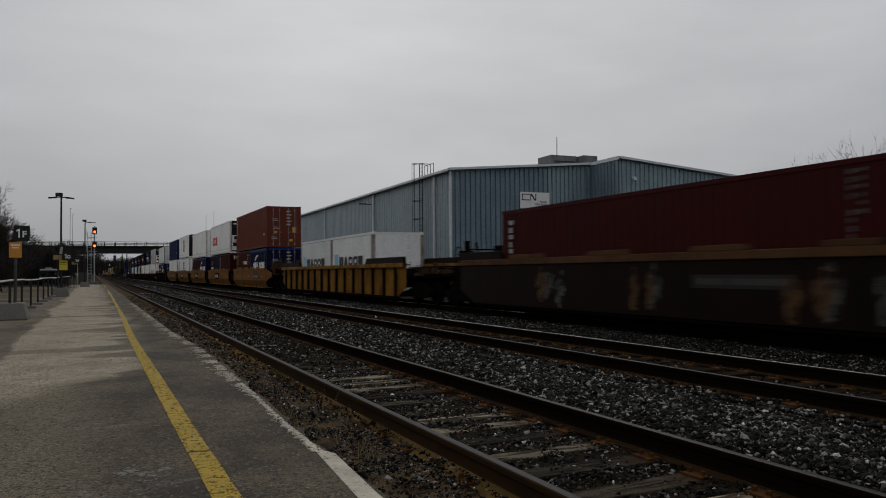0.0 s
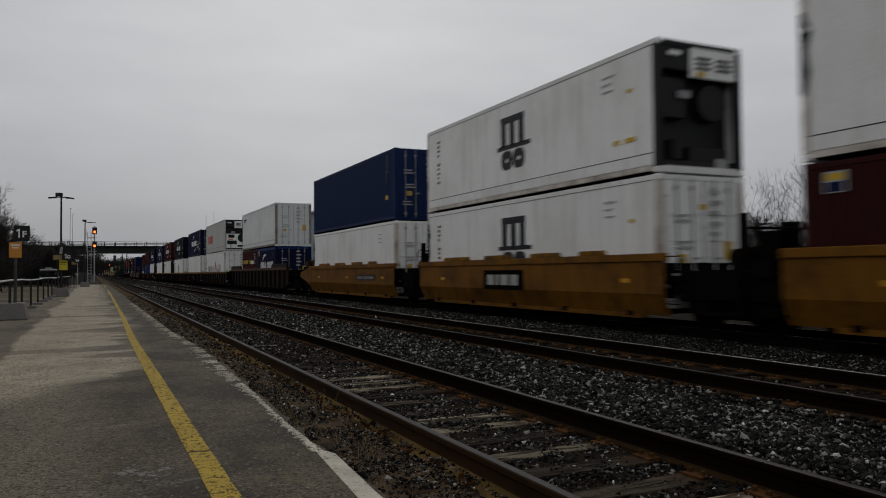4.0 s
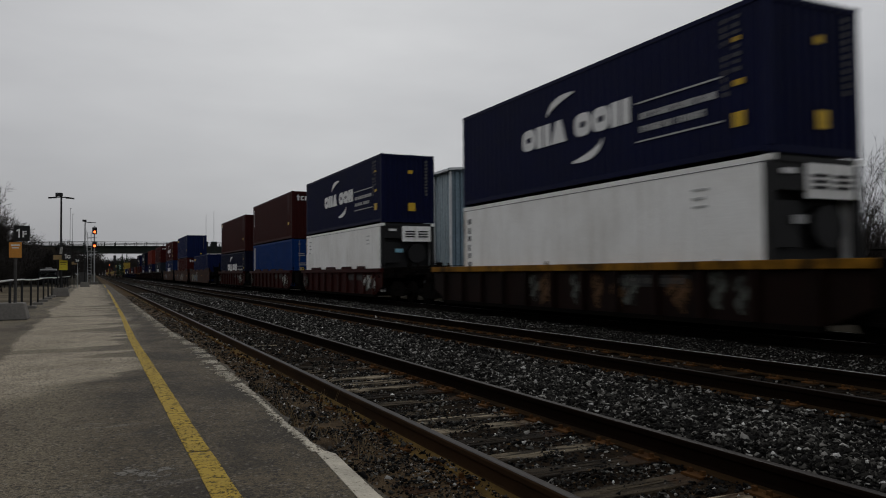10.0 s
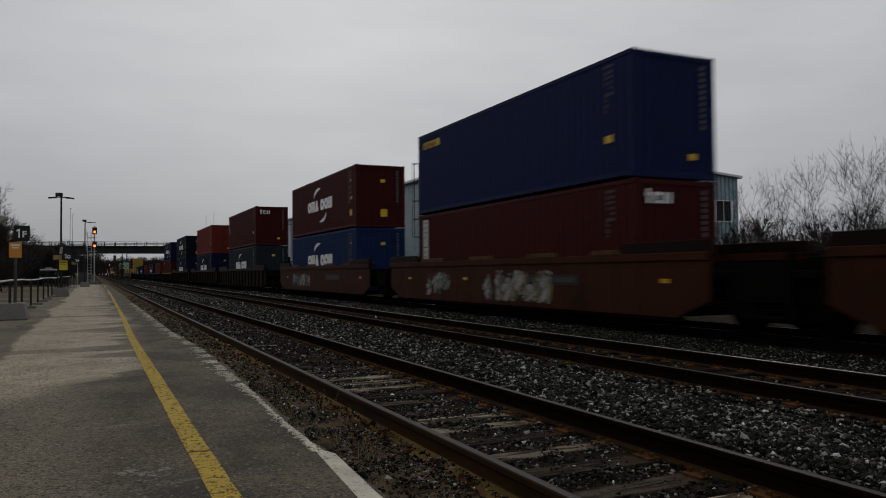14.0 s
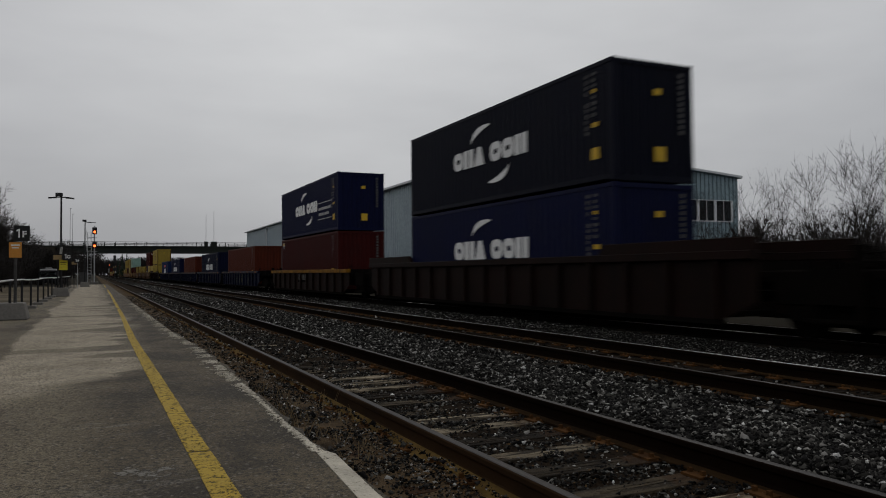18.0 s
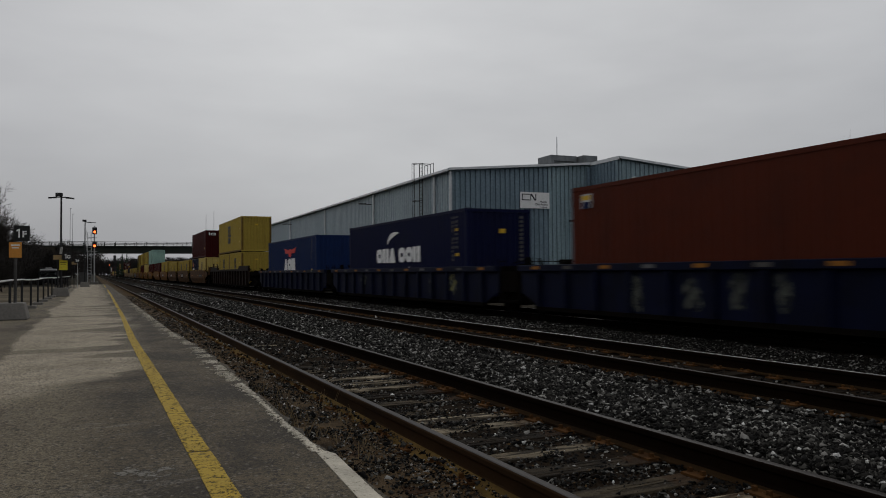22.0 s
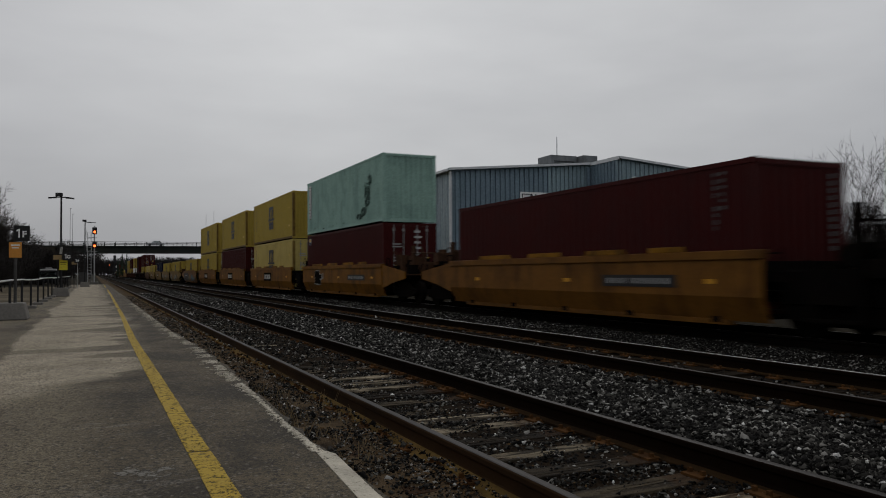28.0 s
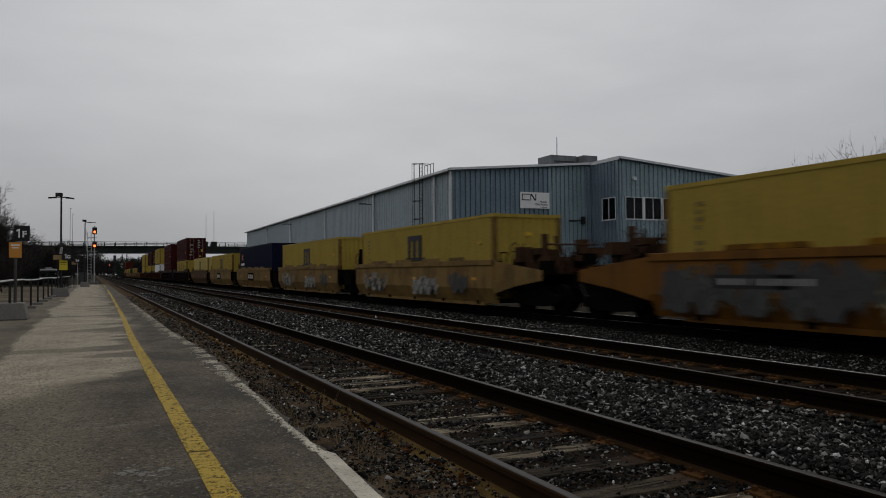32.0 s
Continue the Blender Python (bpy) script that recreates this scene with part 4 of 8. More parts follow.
def letters(parent, mat, L, u0, u1, zc, h, kinds, fat=0.2, fill=0.88, name="lettering"):
    """A word as plain letter-sized marks, u metres from the rear end; a space in kinds is a gap."""
    w = (u1 - u0) / sum(0.45 if k == " " else 1.0 for k in kinds)

    def make():
        sh, y = Shape(), 0.0
        for k in kinds:
            if k != " ":
                mark_shape(sh, k, y, w * fill, h, fat)
            y -= w * (0.45 if k == " " else 1.0)
        return sh
    me = shared(("lettering", round(u1 - u0, 2), h, kinds, fat, fill), make)
    ob = part(name, me, mat, parent, "", (-HALF_W - 0.004, L / 2 - u0, zc))
    ob["kind"] = "stuff"
    return ob


def column(parent, mat, L, u, z1, n, w=0.16, h=0.15, step=0.21, proud=0.0):
    """A column of small marks, or a single sticker."""
    def make():
        sh = Shape()
        for i in range(n):
            q = 1.0 if n == 1 else (1.0, 0.72, 0.9, 0.55, 0.82)[i % 5]
            if n < 9 or i % 7 != 4:
                sh.box(-0.006, 0.006, -w * q, 0, -i * step - h * (1.0 if i % 2 else 0.8), -i * step)
        return sh
    ob = part("marking" if n > 1 else "sticker", shared(("marks", n, w, h, step), make), mat, parent, "", (-HALF_W - 0.004 - proud, L / 2 - u, z1))
    if n > 1:
        ob["kind"] = "stuff"


def end_marks():
    """An upright row of small figures."""
    sh = Shape()
    for q in range(11):
        sh.box(0, 0.11, -0.006, 0.006, -0.14 * q - 0.09, -0.14 * q)
    return sh


def decorate(c, logo, L, H):
    for word in logo.split():
        if word in ("cma", "cmaline"):
            z = H * 0.515
            letters(c, WHITE, L, 3.75, 8.45, z, 0.58, "omw oom", 0.21, 0.93)
            swoosh(c, WHITE, L / 2 - 6.55, z + 0.42, False)
            swoosh(c, WHITE, L / 2 - 5.85, z - 0.42, True)
            column(c, YELLOWMARK, L, 11.38, H * 0.29, 1, 0.28, 0.35, proud=0.004)
            column(c, FAINTMARK, L, 11.15, H * 0.92, 11, 0.10, 0.10, 0.14)
            column(c, FAINTMARK, L, 11.42, H * 0.92, 8, 0.13, 0.08, 0.14)
            column(c, YELLOWMARK, L, 11.42, H * 0.50, 1, 0.22, 0.14, proud=0.004)
            column(c, YELLOWMARK, L, 11.42, H * 0.78, 1, 0.14, 0.11, proud=0.004)
            end_patch("warning_sticker", YELLOWMARK, c, L, 0.0, 0.32, H * 0.17, H * 0.29)
            end_patch("warning_sticker", YELLOWMARK, c, L, 0.0, 0.22, H * 0.72, H * 0.77)
            part("marking", shared("end_marks", end_marks), FAINTMARK, c, "", (0.78, -L / 2 - 0.006, H * 0.92))["kind"] = "stuff"
        if word == "cmaline":
            for z in (0.54, 0.245):
                patch("logo_rule", PALEMARK, c, L / 2 - 11.1, L / 2 - 8.6, H * z, H * z + 0.035)
            letters(c, PALEMARK, L, 8.75, 11.0, H * 0.44, 0.14, "bsobsobsob", 0.05, 0.75)
            letters(c, PALEMARK, L, 8.75, 10.7, H * 0.34, 0.14, "sobsb sobs", 0.05, 0.75)
        if word == "oocl":
            letters(c, REDMARK, L, 1.65, 4.75, H * 0.465, 0.84, "ooom", 0.20, 0.94)
        if word == "hamburg":
            letters(c, GREYMARK, L, 1.5, 6.2, H * 0.44, 0.60, "sssssss", 0.06, 0.55)
            s = shared("bow_tie", lambda: Shape().prism([(0.95, 0.75), (-0.28, 0.14), (0.28, -0.28)], "x", -0.006, 0.006).prism([(-0.27, -0.17), (-0.75, 0.0), (-1.23, -0.36)], "x", -0.006, 0.006))
            part("emblem", s, DARKRED, c, "dark red emblem of two triangles", (-HALF_W - 0.004, L / 2 - 7.19, 1.38))
            letters(c, GREYMARK, L, 8.55, 10.35, H * 0.44, 0.84, "oso", 0.085, 0.80)
        if word == "msc":
            y1 = L / 2 - L * 0.445
            z = H * 0.66

            def emblem():
                sh = Shape()
                for k in range(3):
                    sh.box(-0.006, 0.006, -0.27 - k * 0.5, -k * 0.5, -0.40, 0.36)
                return sh.box(-0.007, 0.007, -1.29, 0.02, 0.28, 0.47).box(-0.006, 0.006, -1.62, 0.22, -0.48, -0.36)
            small = Matrix.Diagonal((1, 0.55, 0.85, 1)) if L < 7 else Matrix.Identity(4)
            part("emblem", shared("striped_emblem", emblem), DARKMARK, c, "dark striped emblem", Matrix.Translation((-HALF_W - 0.004, y1, z)) @ small)
            letters(c, DARKMARK, L, L * 0.445, L * 0.445 + (0.70 if L < 7 else 1.34), z - (0.68 if L < 7 else 0.80), 0.46 if L < 7 else 0.56, "oo", 0.22 if L > 7 else 0.12, 0.95)
            column(c, FAINTINK, L, 0.90, H * 0.84, 10, 0.20, 0.09, 0.155)
            column(c, YELLOWMARK, L, L - 1.1, H * 0.30, 1, 0.36, 0.13)
            column(c, YELLOWMARK, L, L - 1.0, H * 0.68, 1, 0.18, 0.10)
            end_patch("warning_sticker", YELLOWMARK, c, L, -0.1, 0.12, H * 0.74, H * 0.78)
        if word == "tex":
            part("lettering", shared("end_word", lambda: Shape().box(0.04, 0.13, -0.006, 0.006, -0.16, 0.18).box(0, 0.18, -0.006, 0.006, 0.02, 0.09).box(0.24, 0.32, -0.006, 0.006, -0.15, 0.1).box(0.32, 0.44, -0.006, 0.006, -0.15, -0.09).box(0.32, 0.44, -0.006, 0.006, 0.03, 0.1).box(0.50, 0.60, -0.006, 0.006, -0.15, 0.1).box(0.66, 0.74, -0.006, 0.006, -0.15, 0.1)), WHITE, c, "", (-0.9, -L / 2 - 0.006, H * 0.86))["kind"] = "stuff"
        if word == "numbers":
            column(c, FAINTMARK, L, L - 0.98, H * 0.93, 9, 0.08, 0.09, 0.13)
            column(c, FAINTMARK, L, L - 0.80, H * 0.93, 6, 0.09, 0.07, 0.13)
            part("marking", shared("end_marks", end_marks), FAINTMARK, c, "", (0.78, -L / 2 - 0.006, H * 0.92))["kind"] = "stuff"
            end_patch("warning_sticker", YELLOWMARK, c, L, 0.38, 0.60, H * 0.15, H * 0.20)
            column(c, YELLOWMARK, L, L - 1.0, H * 0.36, 1, 0.26, 0.22)
        if word == "tags":      # sprayed squiggles low on the side
            rr = random.Random(31)
            for q in range(9):
                u, z, m = 0.8 + 1.05 * q, rr.uniform(0.12, 0.40) * H, (PAINT["green"], REDMARK, DARKMARK, YELLOWMARK)[q % 4]
                sh, p = Shape(), Vector((0, rr.uniform(-0.3, 0.3), 0))
                for _ in range(7):
                    n_p = Vector((0, max(-0.5, min(0.5, p.y + rr.uniform(-0.5, 0.5))), max(-0.3, min(0.5, p.z + rr.uniform(-0.4, 0.4)))))
                    sh.tube(p, n_p + Vector((0, 0.01, 0.01)), 0.024, 5)
                    p = n_p
                part("graffiti", sh.done("graffiti"), m, c, "sprayed graffiti squiggle", Matrix.Translation((-HALF_W - 0.004, L / 2 - u, z)) @ Matrix.Diagonal((0.3, 1, 1, 1)))
        if word == "grid":
            for u in (1.15, 1.47):
                column(c, GREYMARK, L, u + 0.06, H * 0.83, 10, 0.20, 0.075, 0.14)
        if word == "arch":
            part("emblem", shared("small_arch", lambda: Shape().box(-0.006, 0.006, -0.92, 0, 0.22, 0.34).box(-0.006, 0.006, -0.22, 0, -0.36, 0.22).box(-0.006, 0.006, -0.57, -0.35, -0.36, 0.22).box(-0.006, 0.006, -0.92, -0.70, -0.36, 0.22).box(-0.006, 0.006, -1.16, 0.16, -0.44, -0.34)), DARKGREY, c, "dark arched emblem", (-HALF_W - 0.004, L / 2 - 5.85, 1.70))
            letters(c, DARKGREY, L, 5.80, 6.85, 1.02, 0.42, "oo", 0.17, 0.95)
            letters(c, GREYMARK, L, 8.9, 9.9, H * 0.80, 0.07, "sobsobs", 0.03, 0.8)
        if word == "tall":
            column(c, PALEMARK, L, 0.45, H * 0.88, 6, 0.20, 0.15, 0.205)
        if word == "strip":
            column(c, PALEMARK, L, 0.42, H * 0.93, 1, 0.44, 2.25)
            column(c, FAINTINK, L, 0.50, H * 0.90, 12, 0.28, 0.045, 0.175, proud=0.004)
        if word == "darkstrip":
            column(c, DARKMARK, L, 0.35, H * 0.86, 7, 0.16, 0.2, 0.27)
        if word == "label":
            column(c, PALEMARK, L, 0.42, H * 0.93, 1, 0.40, 0.44)
            column(c, YELLOWMARK, L, 0.46, H * 0.917, 1, 0.32, 0.14, proud=0.004)
            column(c, PAINT["royal"], L, 0.46, H * 0.862, 1, 0.32, 0.20, proud=0.004)
        if word == "yellowtop":
            letters(c, YELLOWMARK, L, 0.5, 1.95, H * 0.845, 0.25, "osoom", 0.045, 0.80)
        if word == "apl":
            s = shared("wing_emblem", lambda: Shape().prism([(-1.5, 0.30), (-1.15, -0.06), (-0.4, -0.02), (-0.22, -0.26), (0.22, -0.26), (0.4, -0.02), (1.15, -0.06), (1.5, 0.30), (0.5, 0.16), (0, 0.22), (-0.5, 0.16)], "x", -0.006, 0.006))
            part("emblem", s, REDMARK, c, "red wing-shaped emblem", (-HALF_W - 0.004, L / 2 - 6.25, 2.06))
            letters(c, WHITE, L, 4.75, 7.55, 1.33, 0.74, "wob", 0.30, 0.97)
        if word == "uasc":
            letters(c, DARKMARK, L, 1.3, 4.9, H * 0.52, 0.46, "mwoob", 0.14)
            column(c, BLUEMARK, L, 0.5, H * 0.66, 1, 0.6, 0.7)
        if word == "cma20":
            letters(c, WHITE, L, 1.25, 5.3, H * 0.52, 0.56, "omw oom", 0.19, 0.93)
            swoosh(c, WHITE, L / 2 - 3.45, H * 0.52 + 0.30, False)
            column(c, FAINTMARK, L, L - 0.75, H * 0.86, 7, 0.10, 0.09, 0.14)
        if word == "star":
            s = shared("star", lambda: Shape().prism([(-0.4, 0.35), (0, 0.1), (0.4, 0.35), (0.12, 0), (0.4, -0.35), (0, -0.1), (-0.4, -0.35), (-0.12, 0)], "x", -0.006, 0.006))
            part("emblem", s, ORANGEMARK, c, "orange star emblem", Matrix.Translation((-HALF_W - 0.004, L / 2 - 1.3, H * 0.72)) @ Matrix.Scale(0.8, 4))
            letters(c, WHITE, L, 0.75, 2.1, H * 0.53, 0.17, "mwoobs", 0.05)
        if word == "overpainted":
            rr = random.Random(9)
            spots = [(10.2, 1.32, 0.34, 0.58), (10.55, 1.95, 0.22, 0.25), (9.75, 0.62, 0.38, 0.20), (9.2, 0.42, 0.5, 0.14)]
            spots += [(rr.uniform(1.5, 9.0), 0.20 + 0.35 * rr.random() ** 2, rr.uniform(0.08, 0.25), rr.uniform(0.012, 0.03)) for _ in range(5)]
            for u, z, w, h in spots:
                n, sq = 16, 0.45 if h > 0.5 else 0.9
                pts = [(w * rr.uniform(0.85, 1.1) * math.copysign(abs(math.cos(2 * math.pi * j / n)) ** sq, math.cos(2 * math.pi * j / n)), h * rr.uniform(0.85, 1.1) * math.copysign(abs(math.sin(2 * math.pi * j / n)) ** sq, math.sin(2 * math.pi * j / n))) for j in range(n)]
                part("painted_over_mark", Shape().prism(pts, "x", -0.004, 0.004).done("painted_over_mark"), OVERPAINT, c, "dark green painted-over mark", (-HALF_W - 0.004, L / 2 - u, z))
        if word == "bluesmudge":
            column(c, PAINT["royal"], L, 0.45, H * 0.84, 1, 0.55, 0.22)
            column(c, PAINT["royal"], L, 0.75, H * 0.77, 1, 0.55, 0.20, proud=0.004)
            letters(c, GREYMARK, L, 1.45, 3.3, H * 0.80, 0.14, "sobsobsob", 0.04, 0.8)
            column(c, ORANGEMARK, L, L - 1.75, H * 0.22, 1, 0.3, 0.22)
        if word == "patchpanel":
            patch("repair_panel", PAINT["white"], c, L / 2 - 1.42, L / 2 - 0.02, 0.92, 1.86, label="fresh white repair panel")
            column(c, GREYMARK, L, 0.65, H * 0.87, 4, 0.40, 0.07, 0.19)
        if word == "rearbox":
            block("generator_box", (0.7, 0.18, 0.66), REEFER, c, (-0.85, L / 2 + 0.08, H - 0.42), "dark box on the rear end", 0.02)
            column(c, WHITE, L, 0.72, H * 0.90, 1, 1.2, 0.13)
            column(c, PAINT["mid_blue"], L, 0.85, H * 0.85, 1, 1.0, 0.16, proud=0.004)
            column(c, PAINT["green"], L, 0.72, H * 0.79, 1, 0.9, 0.06)
            letters(c, WHITE, L, 5.4, 6.9, 0.46, 0.10, "sobsobsob", 0.03, 0.8)
        if word == "yellowstrip":
            column(c, YELLOWMARK, L, 0.68, H * 0.88, 5, 0.20, 0.13, 0.17)
        if word == "yellowword":
            letters(c, YELLOWMARK, L, 0.45, 2.55, H * 0.66, 0.28, "oswoob", 0.09)
        if word == "patchlogo":
            column(c, YELLOWMARK, L, 3.2, H * 0.70, 1, 0.50, 0.34)
            letters(c, WHITE, L, 3.75, 4.75, H * 0.64, 0.26, "oswb", 0.08)
            column(c, PALEMARK, L, 5.05, H * 0.88, 5, 0.30, 0.10, 0.17)


LABELS = {"red_oxide": "faded red-oxide", "dull_grey": "dull grey", "royal": "royal blue", "maroon": "dark maroon", "brown": "dark brown", "rust_red": "rust-red", "red": "brick-red", "blue": "deep blue", "navy": "dark navy", "bright_blue": "bright blue", "mid_blue": "mid-blue", "black_green": "near-black navy", "slate": "slate grey", "white": "white", "grey_white": "dirty grey-white", "yellow": "mustard yellow", "cream": "pale yellow", "mint": "faded mint green", "green": "dark green"}


def container(colour, L, H, logo, end):
    """A shipping container at rest on its base centre; its leading end looks along -y. end: plain, door or reefer."""
    reefer = end == "reefer" or "flat" in logo
    label = "%s %s %s on the train" % (LABELS[colour], "smooth-sided" if reefer else "corrugated steel", "container with locked end doors" if end == "door" else ("container with a cooling unit" if end == "reefer" else "container with closed ends"))
    c = thing("shipping_container", label, "container", "containers on the train")
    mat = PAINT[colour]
    flat = reefer
    for k in (1, -1):
        part("side_panel", shared(("side", L, H, flat), lambda: side_shape(L, H, flat)), mat, c, "", Matrix.Identity(4) if k > 0 else pose(0, 0, 0, 0, 0, 180))
        tall = 0.19 if colour == "blue" and L < 7 else 0.09
        block("top_rail", (0.09, L - 0.32, tall), PAINT["bright_blue"] if tall > 0.1 else mat, c, (k * (HALF_W - 0.048), 0, H - 0.012 - tall / 2))
        block("bottom_rail", (0.09, L - 0.32, 0.115), GRIMY.get(colour, mat), c, (k * (HALF_W - 0.048), 0, 0.105))
        for e in (1, -1):
            block("corner_post", (0.15, 0.16, H - 0.24), REEFER if end == "reefer" and e < 0 and "oocl" not in logo else GRIMY.get(colour, mat), c, (k * (HALF_W - 0.078), e * (L / 2 - 0.083), H / 2), "", 0.012)
            for z in (0.06, H - 0.06):
                block("corner_casting", (0.166, 0.18, 0.12), mat, c, (k * (HALF_W - 0.082), e * (L / 2 - 0.089), z), "", 0.012)
    block("roof", (2.24, L - 0.3, 0.05), mat, c, (0, 0, H - 0.05))
    block("floor", (2.20, L - 0.3, 0.10), SHADED_BLACK, c, (0, 0, 0.10))
    for e in (1, -1):
        block("end_header", (2.1, 0.12, 0.11), REEFER if end == "reefer" and e < 0 else PAINT["bright_blue"] if colour == "blue" and L < 7 else mat, c, (0, e * (L / 2 - 0.064), H - 0.068))
        block("end_sill", (2.1, 0.12, 0.145), mat, c, (0, e * (L / 2 - 0.064), 0.075))
    part("end_wall", shared(("end", H, flat), lambda: end_shape(H, flat)), mat, c, "", pose(0, L / 2 - 0.02, 0, 0, 0, 180))
    if end == "door":
        for k in (-1, 1):
            d = part("door", shared(("door", H), lambda: door_shape(H), 0.006), mat, c, "", (k * 0.533, -L / 2 + 0.012, 0))
            for x in (-0.22, 0.22):
                part("lock_rod", shared(("rod", H), lambda: Shape().tube((0, 0, 0.1), (0, 0, H - 0.08), 0.019, 6).box(-0.05, 0.05, -0.01, 0.03, 0.20, 0.30).box(-0.05, 0.05, -0.01, 0.03, H - 0.35, H - 0.25).box(-0.02, 0.16, -0.03, 0.0, 1.05, 1.10)), PALEMARK if colour in ("white", "grey_white") else ROD, d, "dull lock rod", (x, -0.035, 0))
        def rows_of_marks():
            sh = Shape()
            for i in range(5):
                sh.box(0, 0.34 if i % 2 else 0.26, -0.006, 0.006, -0.23 * i, 0.09 - 0.23 * i)
            return sh
        part("marking", shared("door_marks", rows_of_marks), GREYMARK if colour == "cream" else PALEMARK, c, "", (0.18, -L / 2 - 0.03, H * 0.86))["kind"] = "stuff"
        for z, w in ((0.70, 0.5), (0.50, 0.42), (0.26, 0.56)):
            part("marking", shared(("door_line", w), lambda: [sh := Shape(), [sh.box(-w, -w + 0.36 + 0.06 * i, -0.006, 0.006, -0.11 * i - 0.05, -0.11 * i) for i in range(2)]][0]), PALEMARK if colour in ("white", "grey_white") else GREYMARK, c, "", (-0.32, -L / 2 - 0.03, H * z))["kind"] = "stuff"
        end_patch("warning_sticker", YELLOWMARK, c, L, 0.60, 0.86, H * 0.36, H * 0.50)
        end_patch("warning_sticker", YELLOWMARK, c, L, -0.70, -0.48, H * 0.34, H * 0.40)
    elif end == "reefer":
        r = part("cooling_unit", shared(("machine", H), lambda: machine_shape(H), 0.01), REEFER, c, "grey recessed cooling machinery", (0, -L / 2 + 0.02, 0))
        block("fan_cover", (1.32, 0.04, 0.66), PAINT["white"], r, (0.38, 0.0, H * 0.845), "white louvred cover", 0.01)
        block("wiring_box", (0.34, 0.05, 0.10), WHITE, r, (-0.72, -0.005, H * 0.90))
        part("louvre", shared("louvres", lambda: [sh := Shape(), [sh.box(x, x + 0.44, -0.01, 0.01, 0.11 * i - 0.03, 0.11 * i + 0.03) for i in range(3) for x in (-0.52, 0.08)]][0]), BLACK, r, "", (0.38, -0.026, H * 0.845 - 0.12))
        block("control_box", (0.34, 0.06, 0.16), GREYMARK if "pale" not in logo else BLUEMARK, r, (-0.40, 0.07, H * 0.60), "pale control plate")
        if "oocl" in logo:
            block("lower_panel", (2.02, 0.04, H * 0.46), PAINT["white"], r, (0, 0.06, H * 0.32), "white lower frame")
            part("fan_ring", shared("fan_ring", lambda: Shape().tube((0, 0.02, 0), (0, 0.05, 0), 0.40, 16)), REEFER, r, "dark round fan", (0.42, 0, H * 0.42))
            # solid dark plates paint the shade inside the unit's recesses
            for x, z, w, h in ((-0.55, 0.47, 0.55, 0.30), (-0.50, 0.27, 0.85, 0.34), (0.45, 0.16, 0.9, 0.16)):
                block("opening", (w, 0.03, h), REEFER, r, (x, 0.03, H * z), "dark plate standing for a shaded recess")
            block("status_label", (0.4, 0.02, 0.10), ORANGEMARK, r, (-0.62, 0.03, H * 0.37))
        block("data_plate", (0.36, 0.03, 0.24), GREYMARK, r, (0.7, 0.115, 0.26))
    else:
        part("end_wall", shared(("end", H, flat), lambda: end_shape(H, flat)), mat, c, "", (0, -L / 2 + 0.02, 0))
    if "flat" in logo and end == "door":      # its cooling machinery looks to the rear, behind the doors' far end
        block("cooling_unit", (2.06, 0.14, H * 0.62), REEFER, c, (0, L / 2 + 0.05, H * 0.60), "black cooling machinery on the rear end", 0.03)
        stain = shared("rear_stain", lambda: Shape().prism([(0, -0.62), (-0.10, -0.70), (-0.20, -0.30), (-0.12, 0.05), (-0.24, 0.36), (-0.10, 0.72), (0, 0.76)], "x", -0.004, 0.004))
        part("oily_stain", stain, GRAFFITI3, c, "black oily stain at the rear corner", (-HALF_W - 0.005, L / 2 - 0.004, H * 0.62))
    if reefer:
        for k in (1, -1):       # kick strip along the foot of a smooth side
            block("kick_strip", (0.016, L - 0.34, 0.24), mat, c, (k * (HALF_W + 0.001), 0, 0.29))
            block("strip_joint", (0.010, L - 0.34, 0.018), BLACK, c, (k * (HALF_W - 0.002), 0, 0.425))
            block("strip_joint", (0.010, L - 0.34, 0.014), DARKGREY, c, (k * (HALF_W - 0.002), 0, H - 0.13))
    if reefer and L > 7:
        column(c, PALEMARK, L, L - 1.9, H * 0.84, 3, 0.42, 0.05, 0.17)
        column(c, YELLOWMARK, L, L - 1.5, H * 0.30, 1, 0.2, 0.14)
    decorate(c, logo, L, H)
    return c


# ---- wagons ----
RUSTY = material("rusty_gear", (0.060, 0.030, 0.016), rough=0.9, spec=0.1, dark=(0.012, 0.008, 0.006), patch=4, amount=0.8)

def truck_frame():
    s = Shape()
    for k in (-1, 1):
        s.prism([(-1.15, 0.38), (-0.95, 0.30), (-0.35, 0.24), (0.35, 0.24), (0.95, 0.30), (1.15, 0.38), (1.15, 0.55), (0.75, 0.60), (0.30, 0.80), (-0.30, 0.80), (-0.75, 0.60), (-1.15, 0.55)], "x", k * 1.0 - 0.07, k * 1.0 + 0.07)
        for i in (-1, 0, 1):
            s.tube((k * 1.0, i * 0.16, 0.34), (k * 1.0, i * 0.16, 0.60), 0.06, 8)
    s.box(-1.1, 1.1, -0.2, 0.2, 0.5, 0.82)
    return s


def wheelset():
    s = Shape()
    s.tube((-1.1, 0, 0), (1.1, 0, 0), 0.075, 10)
    for k in (-1, 1):
        s.tube((k * 0.69, 0, 0), (k * 0.825, 0, 0), 0.42, 20)
        s.tube((k * 0.665, 0, 0), (k * 0.69, 0, 0), 0.445, 20)
        s.box(k * 0.83 - 0.02, k * 0.83 + 0.02, -0.22, 0.22, -0.05, 0.05)
        s.box(k * 1.0 - 0.1, k * 1.0 + 0.1, -0.1, 0.1, -0.1, 0.1)
    return s


